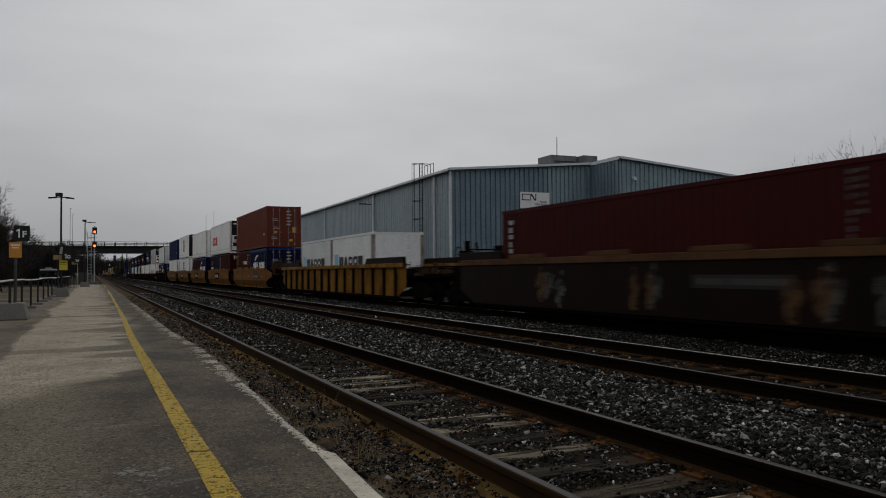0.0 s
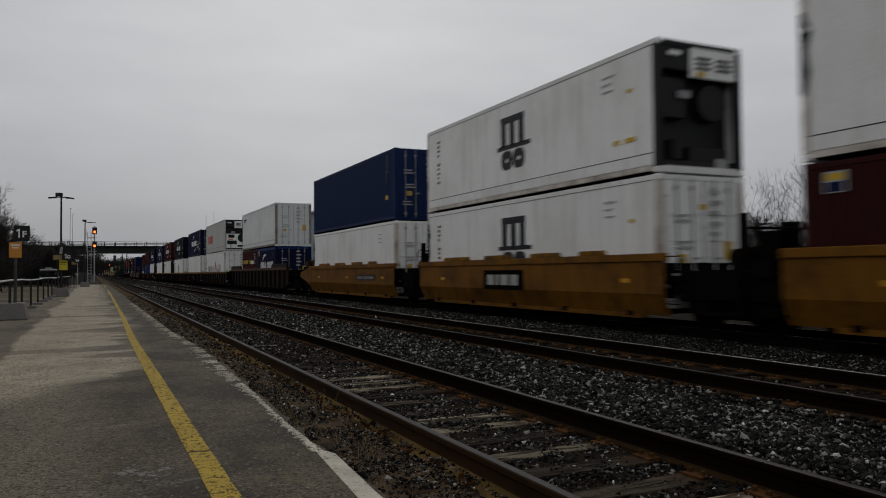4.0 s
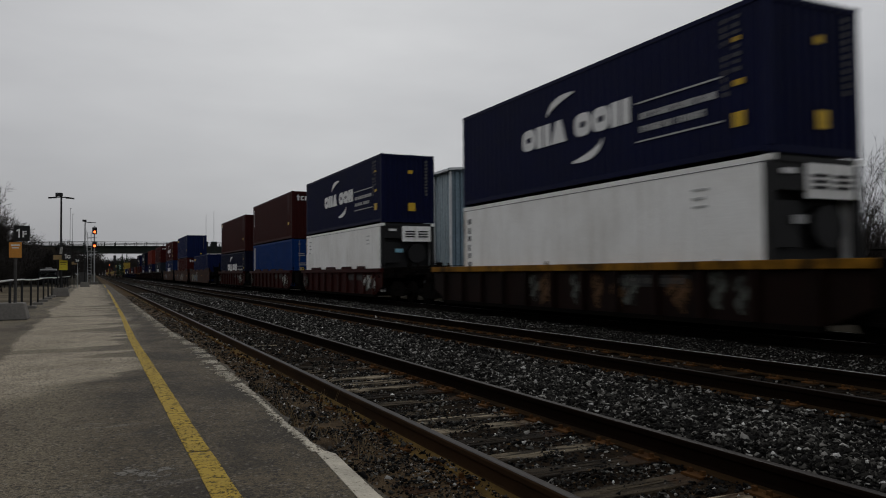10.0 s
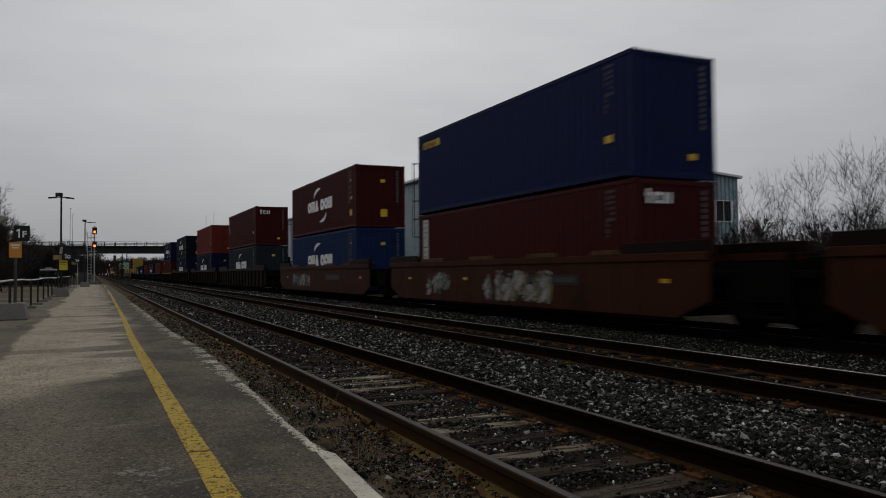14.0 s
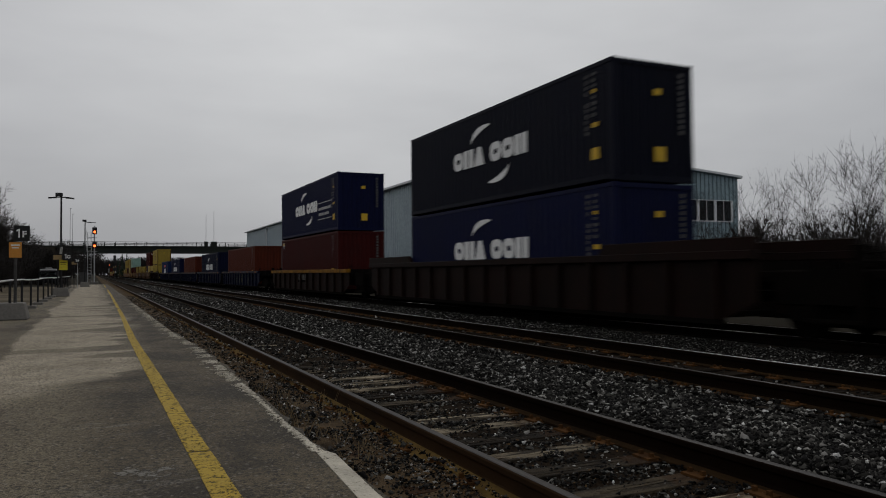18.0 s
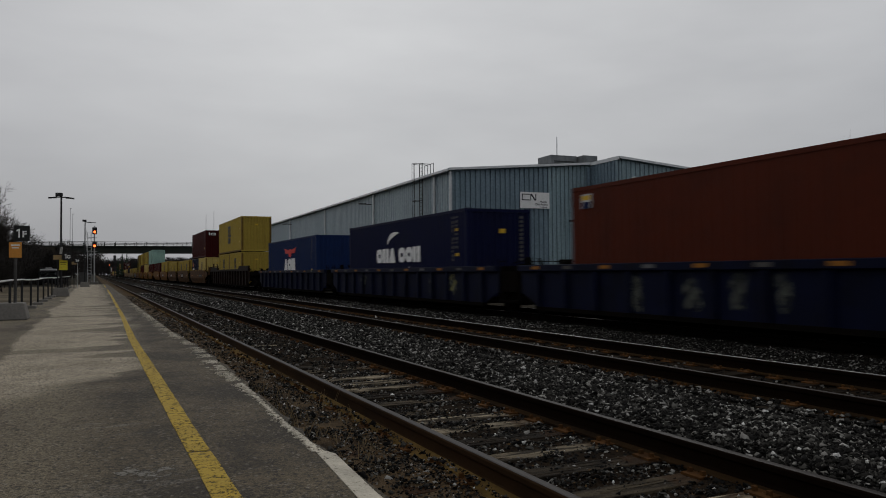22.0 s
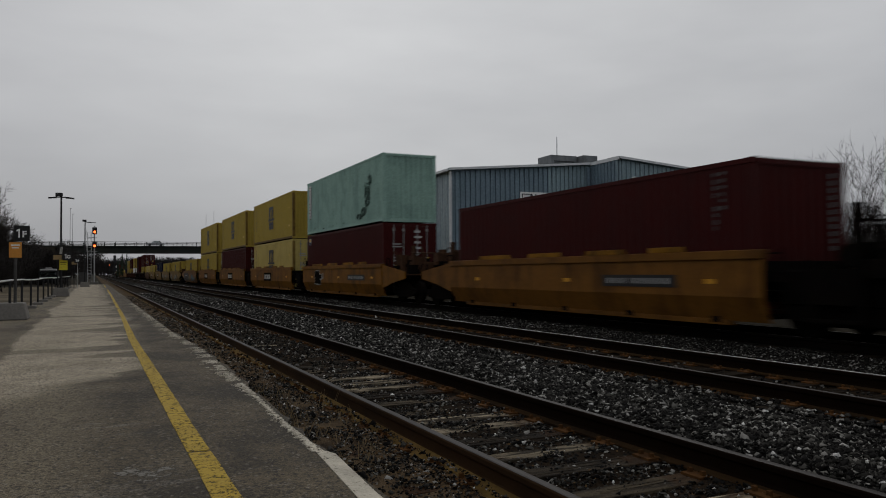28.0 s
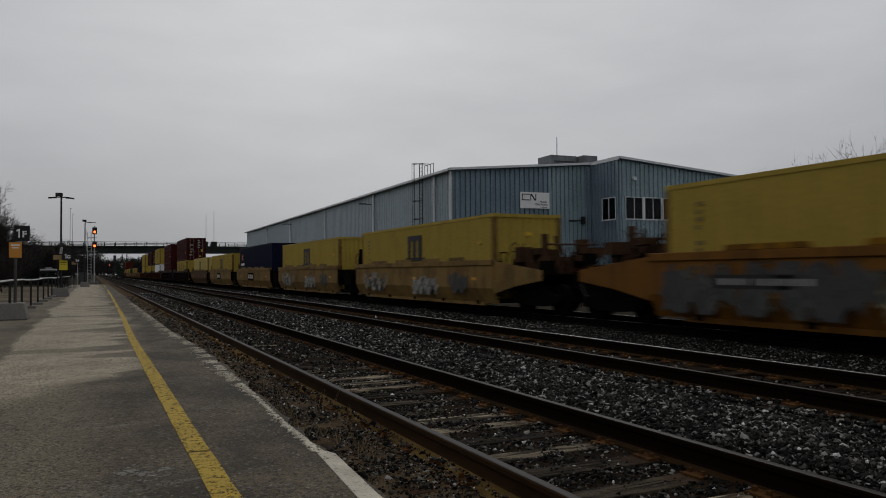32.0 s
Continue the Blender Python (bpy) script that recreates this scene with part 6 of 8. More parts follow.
# s of the rear end of the containers (metres along the track at t = 0), wagon kind, wagon colour, side length, wagon pitch, trim, marks,
# upper container, lower containers (rear first): colour, height, marks, leading end
TRAIN = [
    (19.26, "step", "dark", 17.0, 21.5, "tan", "number graffiti", None, [("maroon", STD, "numbers tall", "plain")]),
    (42.84, "ribbed", "old_yellow", 20.4, 23.0, "", "", None, [("grey_white", STD, "uasc flat", "plain"), ("grey_white", STD, "uasc flat", "plain")]),
    (64.70, "smooth", "yellow", 12.8, 15.6, "", "number", ("red_oxide", HI, "numbers tall", "door"), [("maroon", STD, "patchlogo yellowstrip", "plain"), ("blue", STD, "cma20", "door")]),
    (80.32, "smooth", "yellow", 12.8, 15.6, "", "sign", ("white", HI, "oocl", "reefer"), [("navy", STD, "star", "plain"), ("maroon", STD, "tall tex", "plain")]),
    (96.00, "smooth", "yellow", 12.8, 15.6, "", "sign", ("white", HI, "flat", "door"), [("brown", STD, "label", "plain"), ("blue", STD, "cma20", "plain")]),
    (111.75, "smooth", "yellow", 12.8, 15.6, "", "sign", ("white", HI, "msc", "reefer"), [("white", HI, "msc flat", "door")]),
    (127.20, "smooth", "yellow", 12.8, 15.6, "", "number", ("mid_blue", HI, "numbers", "door"), [("white", HI, "flat", "door")]),
    (149.01, "ribbed", "dark", 20.4, 22.0, "tan", "", ("grey_white", HI, "flat rearbox", "door"), [("maroon", STD, "patchlogo yellowword", "plain"), ("blue", STD, "cma20 label", "door")]),
    (170.65, "low", "dark", 16.3, 17.5, "old_yellow", "number graffiti", ("dull_grey", HI, "oocl", "reefer"), [("white", HI, "hamburg flat tags", "door")]),
    (187.63, "low", "dark", 16.3, 17.5, "old_yellow", "graffiti", ("blue", HI, "cmaline", "door"), [("white", HI, "flat", "door")]),
    (206.00, "low", "dark", 16.3, 17.5, "old_yellow", "sign graffiti", ("black_green", HI, "cma", "plain"), [("white", HI, "flat grid arch", "door")]),
    (223.84, "low", "dark", 16.3, 17.5, "old_yellow", "sign graffiti", ("maroon", HI, "cma", "plain"), [("white", HI, "bluesmudge", "reefer")]),
    (240.37, "low", "dark", 16.3, 17.5, "old_yellow", "number graffiti", ("blue", HI, "cmaline", "plain"), [("white", HI, "darkstrip", "reefer")]),
    (260.26, "low", "red_brown", 12.9, 15.6, "", "number end_tags", ("blue", HI, "cmaline", "plain"), [("white", HI, "pale patchpanel", "reefer")]),
    (275.94, "low", "red_brown", 12.9, 15.6, "", "number end_tags", ("brown", HI, "tex tall numbers", "plain"), [("bright_blue", HI, "strip", "door")]),
    (291.53, "low", "red_brown", 12.9, 15.6, "", "number end_tags", ("brown", HI, "label numbers", "plain"), [("navy", STD, "cmaline", "plain")]),
    (313.08, "step", "brown", 17.0, 19.4, "", "letters_long", None, [("royal", HI, "yellowtop numbers", "plain")]),
    (332.64, "step", "brown", 17.0, 19.4, "", "number letters_split", ("royal", HI, "yellowtop numbers", "plain"), [("maroon", HI, "tex strip numbers", "plain")]),
    (352.21, "step", "brown", 17.0, 19.4, "", "number letters_grey", ("maroon", HI, "cma", "plain"), [("mid_blue", HI, "cma", "plain")]),
    (375.80, "ribbed", "dark", 20.6, 23.3, "", "", ("maroon", HI, "tex tall numbers", "plain"), [("slate", HI, "cma", "plain")]),
    (398.93, "ribbed", "dark", 20.6, 23.3, "", "", ("red", HI, "label numbers", "plain"), [("blue", HI, "cma", "plain")]),
    (422.54, "ribbed", "dark", 20.6, 22.6, "", "", ("black_green", HI, "cma", "plain"), [("blue", HI, "cma", "plain")]),
    (444.19, "low", "dark", 16.4, 21.0, "old_yellow", "sign", ("blue", HI, "cmaline", "plain"), [("maroon", HI, "label numbers", "plain")]),
    (465.41, "low", "blue", 16.8, 18.15, "", "graffiti", None, [("rust_red", HI, "numbers", "plain")]),
    (483.63, "low", "blue", 16.8, 18.15, "", "graffiti", None, [("navy", HI, "cma", "plain")]),
    (501.83, "low", "blue", 16.8, 18.15, "", "graffiti", None, [("rust_red", HI, "label numbers", "plain")]),
    (519.93, "low", "blue", 16.8, 18.15, "", "graffiti", None, [("blue", HI, "cma", "plain")]),
    (538.03, "low", "blue", 16.8, 18.15, "", "", None, [("mid_blue", HI, "apl numbers", "plain")]),
    (560.67, "ribbed", "dark", 20.4, 22.0, "", "", ("yellow", HI, "msc", "plain"), [("yellow", STD, "msc", "plain"), ("yellow", STD, "msc", "plain")]),
    (582.38, "smooth", "tan", 12.8, 15.5, "", "number", ("maroon", HI, "tex tall numbers", "plain"), [("navy", STD, "star", "plain"), ("cream", STD, "msc", "plain")]),
    (597.88, "smooth", "tan", 12.8, 15.5, "", "sign", None, [("yellow", STD, "msc", "plain"), ("yellow", STD, "msc", "plain")]),
    (613.38, "smooth", "tan", 12.8, 15.5, "", "sign", None, [("yellow", STD, "msc", "plain"), ("yellow", STD, "msc", "plain")]),
    (628.85, "smooth", "orange", 12.8, 15.5, "", "sign", None, [("yellow", HI, "msc", "plain")]),
    (644.32, "smooth", "orange", 12.8, 15.5, "", "number", None, [("maroon", HI, "numbers", "plain")]),
    (663.65, "smooth", "yellow", 12.8, 15.6, "", "number dark_square", ("mint", HI, "strip overpainted", "plain"), [("maroon", HI, "label", "door")]),
    (679.28, "smooth", "yellow", 12.8, 15.6, "", "sign", ("yellow", HI, "msc", "plain"), [("cream", HI, "msc", "door")]),
    (694.79, "smooth", "yellow", 12.8, 15.6, "", "sign", ("yellow", HI, "msc", "plain"), [("maroon", HI, "", "door")]),
    (710.30, "smooth", "yellow", 12.8, 15.6, "", "sign", ("yellow", HI, "msc", "plain"), [("yellow", HI, "msc", "door")]),
    (725.78, "smooth", "orange", 12.8, 15.6, "", "rearnumber panel", None, [("yellow", STD, "msc", "plain")]),
    (745.45, "smooth", "faded", 12.8, 15.6, "", "patches", None, [("yellow", STD, "msc", "plain")]),
    (761.15, "smooth", "faded", 12.8, 15.6, "", "patches", None, [("yellow", STD, "msc", "plain")]),
    (776.60, "smooth", "faded", 12.8, 15.6, "", "sign", None, [("navy", HI, "star", "plain")]),
    (792.60, "smooth", "faded", 12.8, 15.6, "", "sign", None, [("yellow", STD, "msc", "plain")]),
    (808.20, "smooth", "tan", 12.8, 15.6, "", "", None, [("cream", STD, "msc", "plain")]),
    (828.30, "ribbed", "dark", 20.0, 22.0, "", "", ("maroon", HI, "numbers", "door"), [("yellow", STD, "msc", "plain"), ("yellow", STD, "msc", "plain")]),
    (850.30, "ribbed", "dark", 20.0, 22.0, "", "", ("maroon", HI, "numbers", "plain"), [("maroon", STD, "", "plain")]),
    (872.30, "ribbed", "brown", 20.0, 22.0, "", "", ("yellow", HI, "msc", "plain"), [("grey_white", STD, "", "plain")]),
    (894.30, "ribbed", "brown", 20.0, 22.0, "", "", ("brown", HI, "", "door"), [("yellow", STD, "", "plain")]),
    (916.30, "ribbed", "brown", 20.0, 22.0, "", "", ("yellow", HI, "", "plain"), [("yellow", STD, "", "plain")]),
    (936.00, "smooth", "yellow", 12.8, 15.6, "", "", None, [("blue", HI, "", "plain")]),
    (951.60, "smooth", "yellow", 12.8, 15.6, "", "", None, [("yellow", STD, "", "plain")]),
    (967.20, "smooth", "yellow", 12.8, 15.6, "", "", None, [("yellow", STD, "", "plain")]),
    (982.80, "smooth", "yellow", 12.8, 15.6, "", "", None, [("green", STD, "", "plain")]),
    (998.40, "smooth", "yellow", 12.8, 15.6, "", "", None, [("yellow", STD, "", "plain")]),
    (1014.0, "smooth", "yellow", 12.8, 15.6, "", "", None, [("yellow", STD, "", "plain")]),
    (1036.0, "ribbed", "brown", 20.0, 22.0, "", "", ("rust_red", HI, "", "plain"), [("yellow", STD, "", "plain")]),
    (1058.0, "ribbed", "brown", 20.0, 22.0, "", "", ("maroon", HI, "", "plain"), [("blue", STD, "", "plain")]),
    (1080.0, "ribbed", "brown", 20.0, 22.0, "", "", ("white", HI, "", "plain"), [("yellow", STD, "", "plain")]),
]
LOW_PACK = 164.6    # middle of the first of five coupled low wells
RIDERS = []         # (thing, s, height): all that rolls with the train


def build_train():
    mids = [LOW_PACK + 17.43 * (i - 8) if 8 <= i <= 12 else row[0] - 6.095 for i, row in enumerate(TRAIN)]
    gaps = [mids[i + 1] - TRAIN[i + 1][3] / 2 - mids[i] - TRAIN[i][3] / 2 for i in range(len(TRAIN) - 1)]
    for i, (rear, kind, colour, length, pitch, trim, signs, upper, lower) in enumerate(TRAIN):
        reach = {1: gaps[i] / 2 if i < len(gaps) else 2.0, -1: gaps[i - 1] / 2 if i else 2.0}
        car = well_car(kind, colour, mids[i], length, reach, trim, signs)
        RIDERS.append((car, mids[i], 0.0))
        if len(lower) == 1:
            c = container(lower[0][0], 12.192, *lower[0][1:])
            RIDERS.append((c, rear - 6.096, FLOOR))
        else:
            for j, spec in enumerate(lower):
                c = container(spec[0], 6.058, *spec[1:])
                RIDERS.append((c, rear - 3.029 - 6.134 * j, FLOOR))
        if upper:
            c = container(upper[0], 12.192, *upper[1:])
            RIDERS.append((c, rear - 6.096, FLOOR + lower[0][1] + 0.035))


def travelled(t):
    return 21.665 * t + 0.019722 * t * t


build_train()


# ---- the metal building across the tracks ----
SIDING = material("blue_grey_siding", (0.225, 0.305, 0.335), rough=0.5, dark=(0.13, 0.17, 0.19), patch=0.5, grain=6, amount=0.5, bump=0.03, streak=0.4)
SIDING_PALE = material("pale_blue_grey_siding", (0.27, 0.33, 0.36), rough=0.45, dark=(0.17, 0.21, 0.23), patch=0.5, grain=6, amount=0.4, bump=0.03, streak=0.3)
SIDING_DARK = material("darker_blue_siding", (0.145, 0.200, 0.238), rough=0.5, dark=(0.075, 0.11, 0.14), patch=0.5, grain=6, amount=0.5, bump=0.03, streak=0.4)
TRIM = material("white_metal_trim", (0.60, 0.62, 0.63), rough=0.5, patch=2, amount=0.35, bump=0)
CONCRETE = material("grey_concrete", (0.17, 0.16, 0.145), rough=0.9, dark=(0.10, 0.094, 0.084), patch=1.5, grain=20, amount=0.6, bump=0.3)
ROOF_GREY = material("weathered_grey_cabinet", (0.16, 0.165, 0.17), rough=0.5, dark=(0.08, 0.08, 0.08), patch=1.2, amount=0.7, streak=0.5)
DARKWALL = material("dark_inner_wall", (0.03, 0.03, 0.03), rough=0.9)
GLASS = bpy.data.materials.new("window_glass")
GLASS.use_nodes = True
_g = GLASS.node_tree.nodes["Principled BSDF"]
_g.inputs["Base Color"].default_value = (0.30, 0.34, 0.35, 1)
_g.inputs["Roughness"].default_value, _g.inputs["Transmission Weight"].default_value, _g.inputs["IOR"].default_value = 0.05, 1.0, 1.2


def sheet(a, b, z0, top, pitch=0.42, deep=0.05):
    """A ribbed wall sheet along x from a to b, facing -y; top(x) is its upper edge."""
    s = Shape()
    n = max(1, round((b - a) / pitch))
    p = (b - a) / n
    pts = []
    for i in range(n):      # broad pans with narrow deep grooves
        x = a + i * p
        pts += [(x, 0.0), (x + 0.70 * p, 0.0), (x + 0.76 * p, -deep - 0.04), (x + 0.92 * p, -deep - 0.04)]
    pts.append((b, 0.0))
    k = len(pts)
    for x, y in pts:
        s.v += [(x, -y, z0), (x, -y, top(x)), (x, 0.16, z0), (x, 0.16, top(x))]
    for i in range(k - 1):
        p, q = 4 * i, 4 * i + 4
        s.f += [(p, q, q + 1, p + 1), (q + 2, p + 2, p + 3, q + 3), (p + 1, q + 1, q + 3, p + 3), (q, p, p + 2, q + 2)]
    s.f += [(0, 1, 3, 2), (4 * k - 4, 4 * k - 2, 4 * k - 1, 4 * k - 3)]
    return s


def window(parent, m, w, h, lights=2):
    """A framed window, facing -y, its lower left corner at m."""
    fr = Shape()
    for x0, x1, z0, z1 in [(0, w, 0, 0.05), (0, w, h - 0.05, h), (0, 0.045, 0.05, h - 0.05), (w - 0.045, w, 0.05, h - 0.05)]:
        fr.box(x0, x1, -0.03, 0.08, z0, z1)
    win = part("window", shared(("window", w, h), lambda: fr), TRIM, parent, "white-framed dark window", m)
    cell = (w - 0.12) / lights
    for i in range(lights):
        pane = block("pane", (cell - 0.05, 0.012, h - 0.14), GLASS, win, (0.06 + cell * (i + 0.5), 0.03, h / 2))
        if i:
            block("mullion", (0.05, 0.07, h - 0.12), TRIM, win, (0.06 + cell * i, 0.02, h / 2))
    block("sill", (w + 0.06, 0.12, 0.05), TRIM, win, (w / 2, -0.05, -0.02))
    return win


def words(name, text, size, mat, parent, m, label="", bold=0.0):
    """Lettering as a thin mesh, in the plane x-z of m, facing -y."""
    cu = bpy.data.curves.new(name, "FONT")
    cu.body, cu.size, cu.extrude, cu.offset, cu.align_x, cu.align_y = text, size, 0.004, bold, "CENTER", "CENTER"
    tmp = bpy.data.objects.new(name, cu)
    scene.collection.objects.link(tmp)
    bpy.context.view_layer.update()
    me = bpy.data.meshes.new_from_object(tmp.evaluated_get(bpy.context.evaluated_depsgraph_get()))
    bpy.data.objects.remove(tmp)
    me.materials.clear()
    me.materials.append(None)
    return part(name, me, mat, parent, label, m @ pose(0, 0, 0, 90, 0, 0))


def build_warehouse():
    W, LEN, A, BUMP = 23.87, 88.6, 12.07, 3.61
    EAVE, RIDGE, BASE = 8.50, 9.48, 1.15
    slope = (RIDGE - EAVE) / A
    b = thing("warehouse", "large blue-grey ribbed metal warehouse with a two-storey office end", "building", "", pose(23.34, 48.78, 0, 0, 0, -1.03))

    def gable(x):
        return EAVE + slope * x if x < A else RIDGE - slope * (x - A)

    plinth = Shape().box(0.06, W - 0.06, 0.06, LEN - 0.06, -0.5, BASE).box(A + 0.06, W - 0.06, -BUMP + 0.06, 0.06, -0.5, BASE)
    part("plinth", plinth.done("plinth"), CONCRETE, b, "grey concrete base")
    # long wall along the tracks, in sections between the downpipes
    cuts = [0, 2.7, 17.0, 34.3, 52.4, 69.4, LEN]
    for y0, y1 in zip(cuts, cuts[1:]):
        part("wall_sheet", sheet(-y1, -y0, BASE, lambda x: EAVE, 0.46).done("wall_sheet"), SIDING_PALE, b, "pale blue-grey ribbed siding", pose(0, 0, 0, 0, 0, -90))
    for y in cuts[1:-1]:
        block("downpipe", (0.16, 0.14, EAVE - 0.6), TRIM, b, (-0.14, y, EAVE / 2 + 0.2), "white downpipe", 0.02)
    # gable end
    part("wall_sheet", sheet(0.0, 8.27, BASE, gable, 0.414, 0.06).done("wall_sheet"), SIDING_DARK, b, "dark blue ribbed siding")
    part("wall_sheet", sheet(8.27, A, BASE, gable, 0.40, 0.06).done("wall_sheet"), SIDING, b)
    # office: side wall with one window, front wall with two rows
    m_side = pose(A, 0, 0, 0, 0, -90)
    for a0, a1, z0, z1 in [(0, 1.57, BASE, RIDGE), (3.29, BUMP, BASE, RIDGE), (1.57, 3.29, BASE, 5.0), (1.57, 3.29, 6.7, RIDGE)]:
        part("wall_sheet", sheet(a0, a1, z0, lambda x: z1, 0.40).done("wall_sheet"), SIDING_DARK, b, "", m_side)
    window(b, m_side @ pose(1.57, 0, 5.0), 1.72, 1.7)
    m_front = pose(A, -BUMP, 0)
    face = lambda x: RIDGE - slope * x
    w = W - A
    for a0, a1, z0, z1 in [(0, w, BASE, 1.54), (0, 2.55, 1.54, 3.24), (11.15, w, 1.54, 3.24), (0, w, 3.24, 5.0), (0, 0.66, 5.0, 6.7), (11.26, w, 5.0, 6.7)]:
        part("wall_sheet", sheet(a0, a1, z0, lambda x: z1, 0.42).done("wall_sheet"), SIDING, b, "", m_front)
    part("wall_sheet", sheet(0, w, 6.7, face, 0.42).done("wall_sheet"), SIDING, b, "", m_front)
    for i in range(6):
        x = 0.66 + i * 10.6 / 6
        window(b, m_front @ pose(x, 0, 5.0), 1.62, 1.7)
        block("pier", (10.6 / 6 - 1.62, 0.14, 1.7), TRIM, b, m_front @ pose(x + 1.62 + (10.6 / 6 - 1.62) / 2, 0.04, 5.85), "white strip between windows")
    for i in range(5):
        x = 2.55 + i * 8.6 / 5
        window(b, m_front @ pose(x, 0, 1.54), 1.46, 1.7)
        block("pier", (8.6 / 5 - 1.46, 0.14, 1.7), TRIM, b, m_front @ pose(x + 1.46 + (8.6 / 5 - 1.46) / 2, 0.04, 2.39))
    # closing walls, roof and white edge trim
    part("back_wall", Shape().box(W - 0.15, W, -BUMP, LEN, BASE, EAVE).box(0.15, W - 0.15, LEN - 0.15, LEN, BASE, EAVE).done("back_wall"), SIDING, b)
    part("inner_floor", Shape().box(0.2, W - 0.2, 0.2, LEN - 0.2, BASE - 0.05, BASE + 0.02).box(A + 0.2, W - 0.2, -BUMP + 0.2, 0.2, 4.0, 4.2).done("inner_floor"), DARKWALL, b)
    roof = Shape()
    o = 0.25
    roof.prism([(-o, EAVE - slope * o + 0.02), (A, RIDGE + 0.02), (A, RIDGE + 0.17), (-o, EAVE - slope * o + 0.17)], "y", -o, LEN + o)
    roof.prism([(A, RIDGE + 0.02), (W + o, EAVE - slope * o + 0.02), (W + o, EAVE - slope * o + 0.17), (A, RIDGE + 0.17)], "y", -BUMP - o, LEN + o)
    part("roof", roof.done("roof"), SIDING, b, "low metal roof")
    for y0, x0, x1 in [(-o - 0.02, -o, A), (-BUMP - o - 0.02, A, W + o)]:
        part("fascia", Shape().prism([(x0, gable(x0) + 0.03), (x1, gable(x1) + 0.03), (x1, gable(x1) + 0.20), (x0, gable(x0) + 0.20)], "y", y0 - 0.04, y0).done("fascia"), TRIM, b, "white roof-edge trim")
    block("fascia", (0.05, BUMP, 0.26), TRIM, b, (A - 0.05, -BUMP / 2 - o, RIDGE + 0.07))
    block("gutter", (0.18, LEN + 0.4, 0.20), TRIM, b, (-o - 0.06, LEN / 2, EAVE + 0.02), "white gutter", 0.03)
    block("corner_trim", (0.16, 0.16, EAVE - BASE), TRIM, b, (-0.03, -0.03, (EAVE + BASE) / 2), "", 0.02)
    block("downpipe", (0.28, 0.2, RIDGE - BASE - 0.4), SIDING_DARK, b, (A - 0.2, -0.12, (RIDGE + BASE) / 2), "", 0.02)
    # door by the corner, wall lamp on an arm, dome camera
    d = part("door", Shape().box(11.1, 12.0, -0.06, 0.02, BASE, 3.30).done("door"), DARKWALL, b, "dark steel door in a white frame")
    block("door_frame", (0.08, 0.10, 2.2), TRIM, d, (11.05, -0.03, 2.27))
    block("door_frame", (1.0, 0.10, 0.08), TRIM, d, (11.55, -0.03, 3.36))
    arm = part("wall_lamp", Shape().tube((11.4, 0, 5.1), (10.1, -0.55, 5.05), 0.05, 6).box(9.8, 10.3, -0.75, -0.45, 4.95, 5.08).box(11.2, 11.5, -0.2, 0.0, 4.8, 5.4).done("wall_lamp"), BLACK, b, "dark lamp on an arm")
    for y, z in [(17.9, 7.55), (52.0, 7.75)]:
        part("wall_lamp", Shape().tube((0, y, z), (-0.7, y, z + 0.05), 0.04, 6).box(-1.25, -0.6, y - 0.12, y + 0.12, z, z + 0.1).done("wall_lamp"), BLACK, b)
    part("dome_camera", Shape().tube((A + 1.35, -BUMP - 0.1, 8.05), (A + 1.35, -BUMP - 0.32, 8.05), 0.16, 10).done("dome_camera"), TRIM, b, "small white dome camera")
    lad = part("roof_ladder", Shape().tube((-0.35, 4.5, 2.2), (-0.35, 4.5, 9.6), 0.035, 6).tube((-0.35, 5.05, 2.2), (-0.35, 5.05, 9.6), 0.035, 6).done("roof_ladder"), BLACK, b, "black caged access ladder")
    for i in range(24):
        part("rung", shared("rung", lambda: Shape().tube((-0.35, 4.5, 0), (-0.35, 5.05, 0), 0.02, 5)), BLACK, lad, "", (0, 0, 2.4 + 0.3 * i))
    hoop = Shape()
    ring = [(-0.35 + 0.0, 4.4)] + [(-0.35 - 0.72 * math.sin(radians(a)), 4.775 - 0.42 * math.cos(radians(a))) for a in range(0, 181, 20)] + [(-0.35, 5.15)]
    for p, q in zip(ring, ring[1:]):
        hoop.tube((*p, 0), (*q, 0), 0.022, 5)
    STORE["hoop"] = hoop.done("hoop")
    for z in (3.9, 5.3, 6.7, 8.1, 9.6):
        part("cage_hoop", STORE["hoop"], BLACK, lad, "", (0, 0, z))
    for x, y in ring[2:-2:2]:
        part("cage_bar", shared("cage_bar", lambda: Shape().tube((0, 0, 3.9), (0, 0, 9.6), 0.016, 5)), BLACK, lad, "", (x, y, 0))
    for y in (3.9, 4.5, 5.05, 5.65):
        part("guard_post", shared("guard_post", lambda: Shape().tube((0, 0, 8.55), (0, 0, 9.62), 0.025, 5)), BLACK, lad, "", (0.35, y, 0))
    part("guard_rail", Shape().tube((0.35, 3.9, 9.6), (0.35, 5.65, 9.6), 0.025, 5).tube((-0.35, 4.5, 9.6), (0.35, 4.5, 9.6), 0.022, 5).tube((-0.35, 5.05, 9.6), (0.35, 5.05, 9.6), 0.022, 5).done("guard_rail"), BLACK, lad)
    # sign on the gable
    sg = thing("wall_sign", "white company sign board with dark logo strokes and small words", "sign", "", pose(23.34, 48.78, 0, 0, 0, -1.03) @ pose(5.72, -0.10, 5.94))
    block("board", (2.55, 0.06, 1.22), WHITE, sg, (1.275, 0, 0.61))
    logo = Shape()
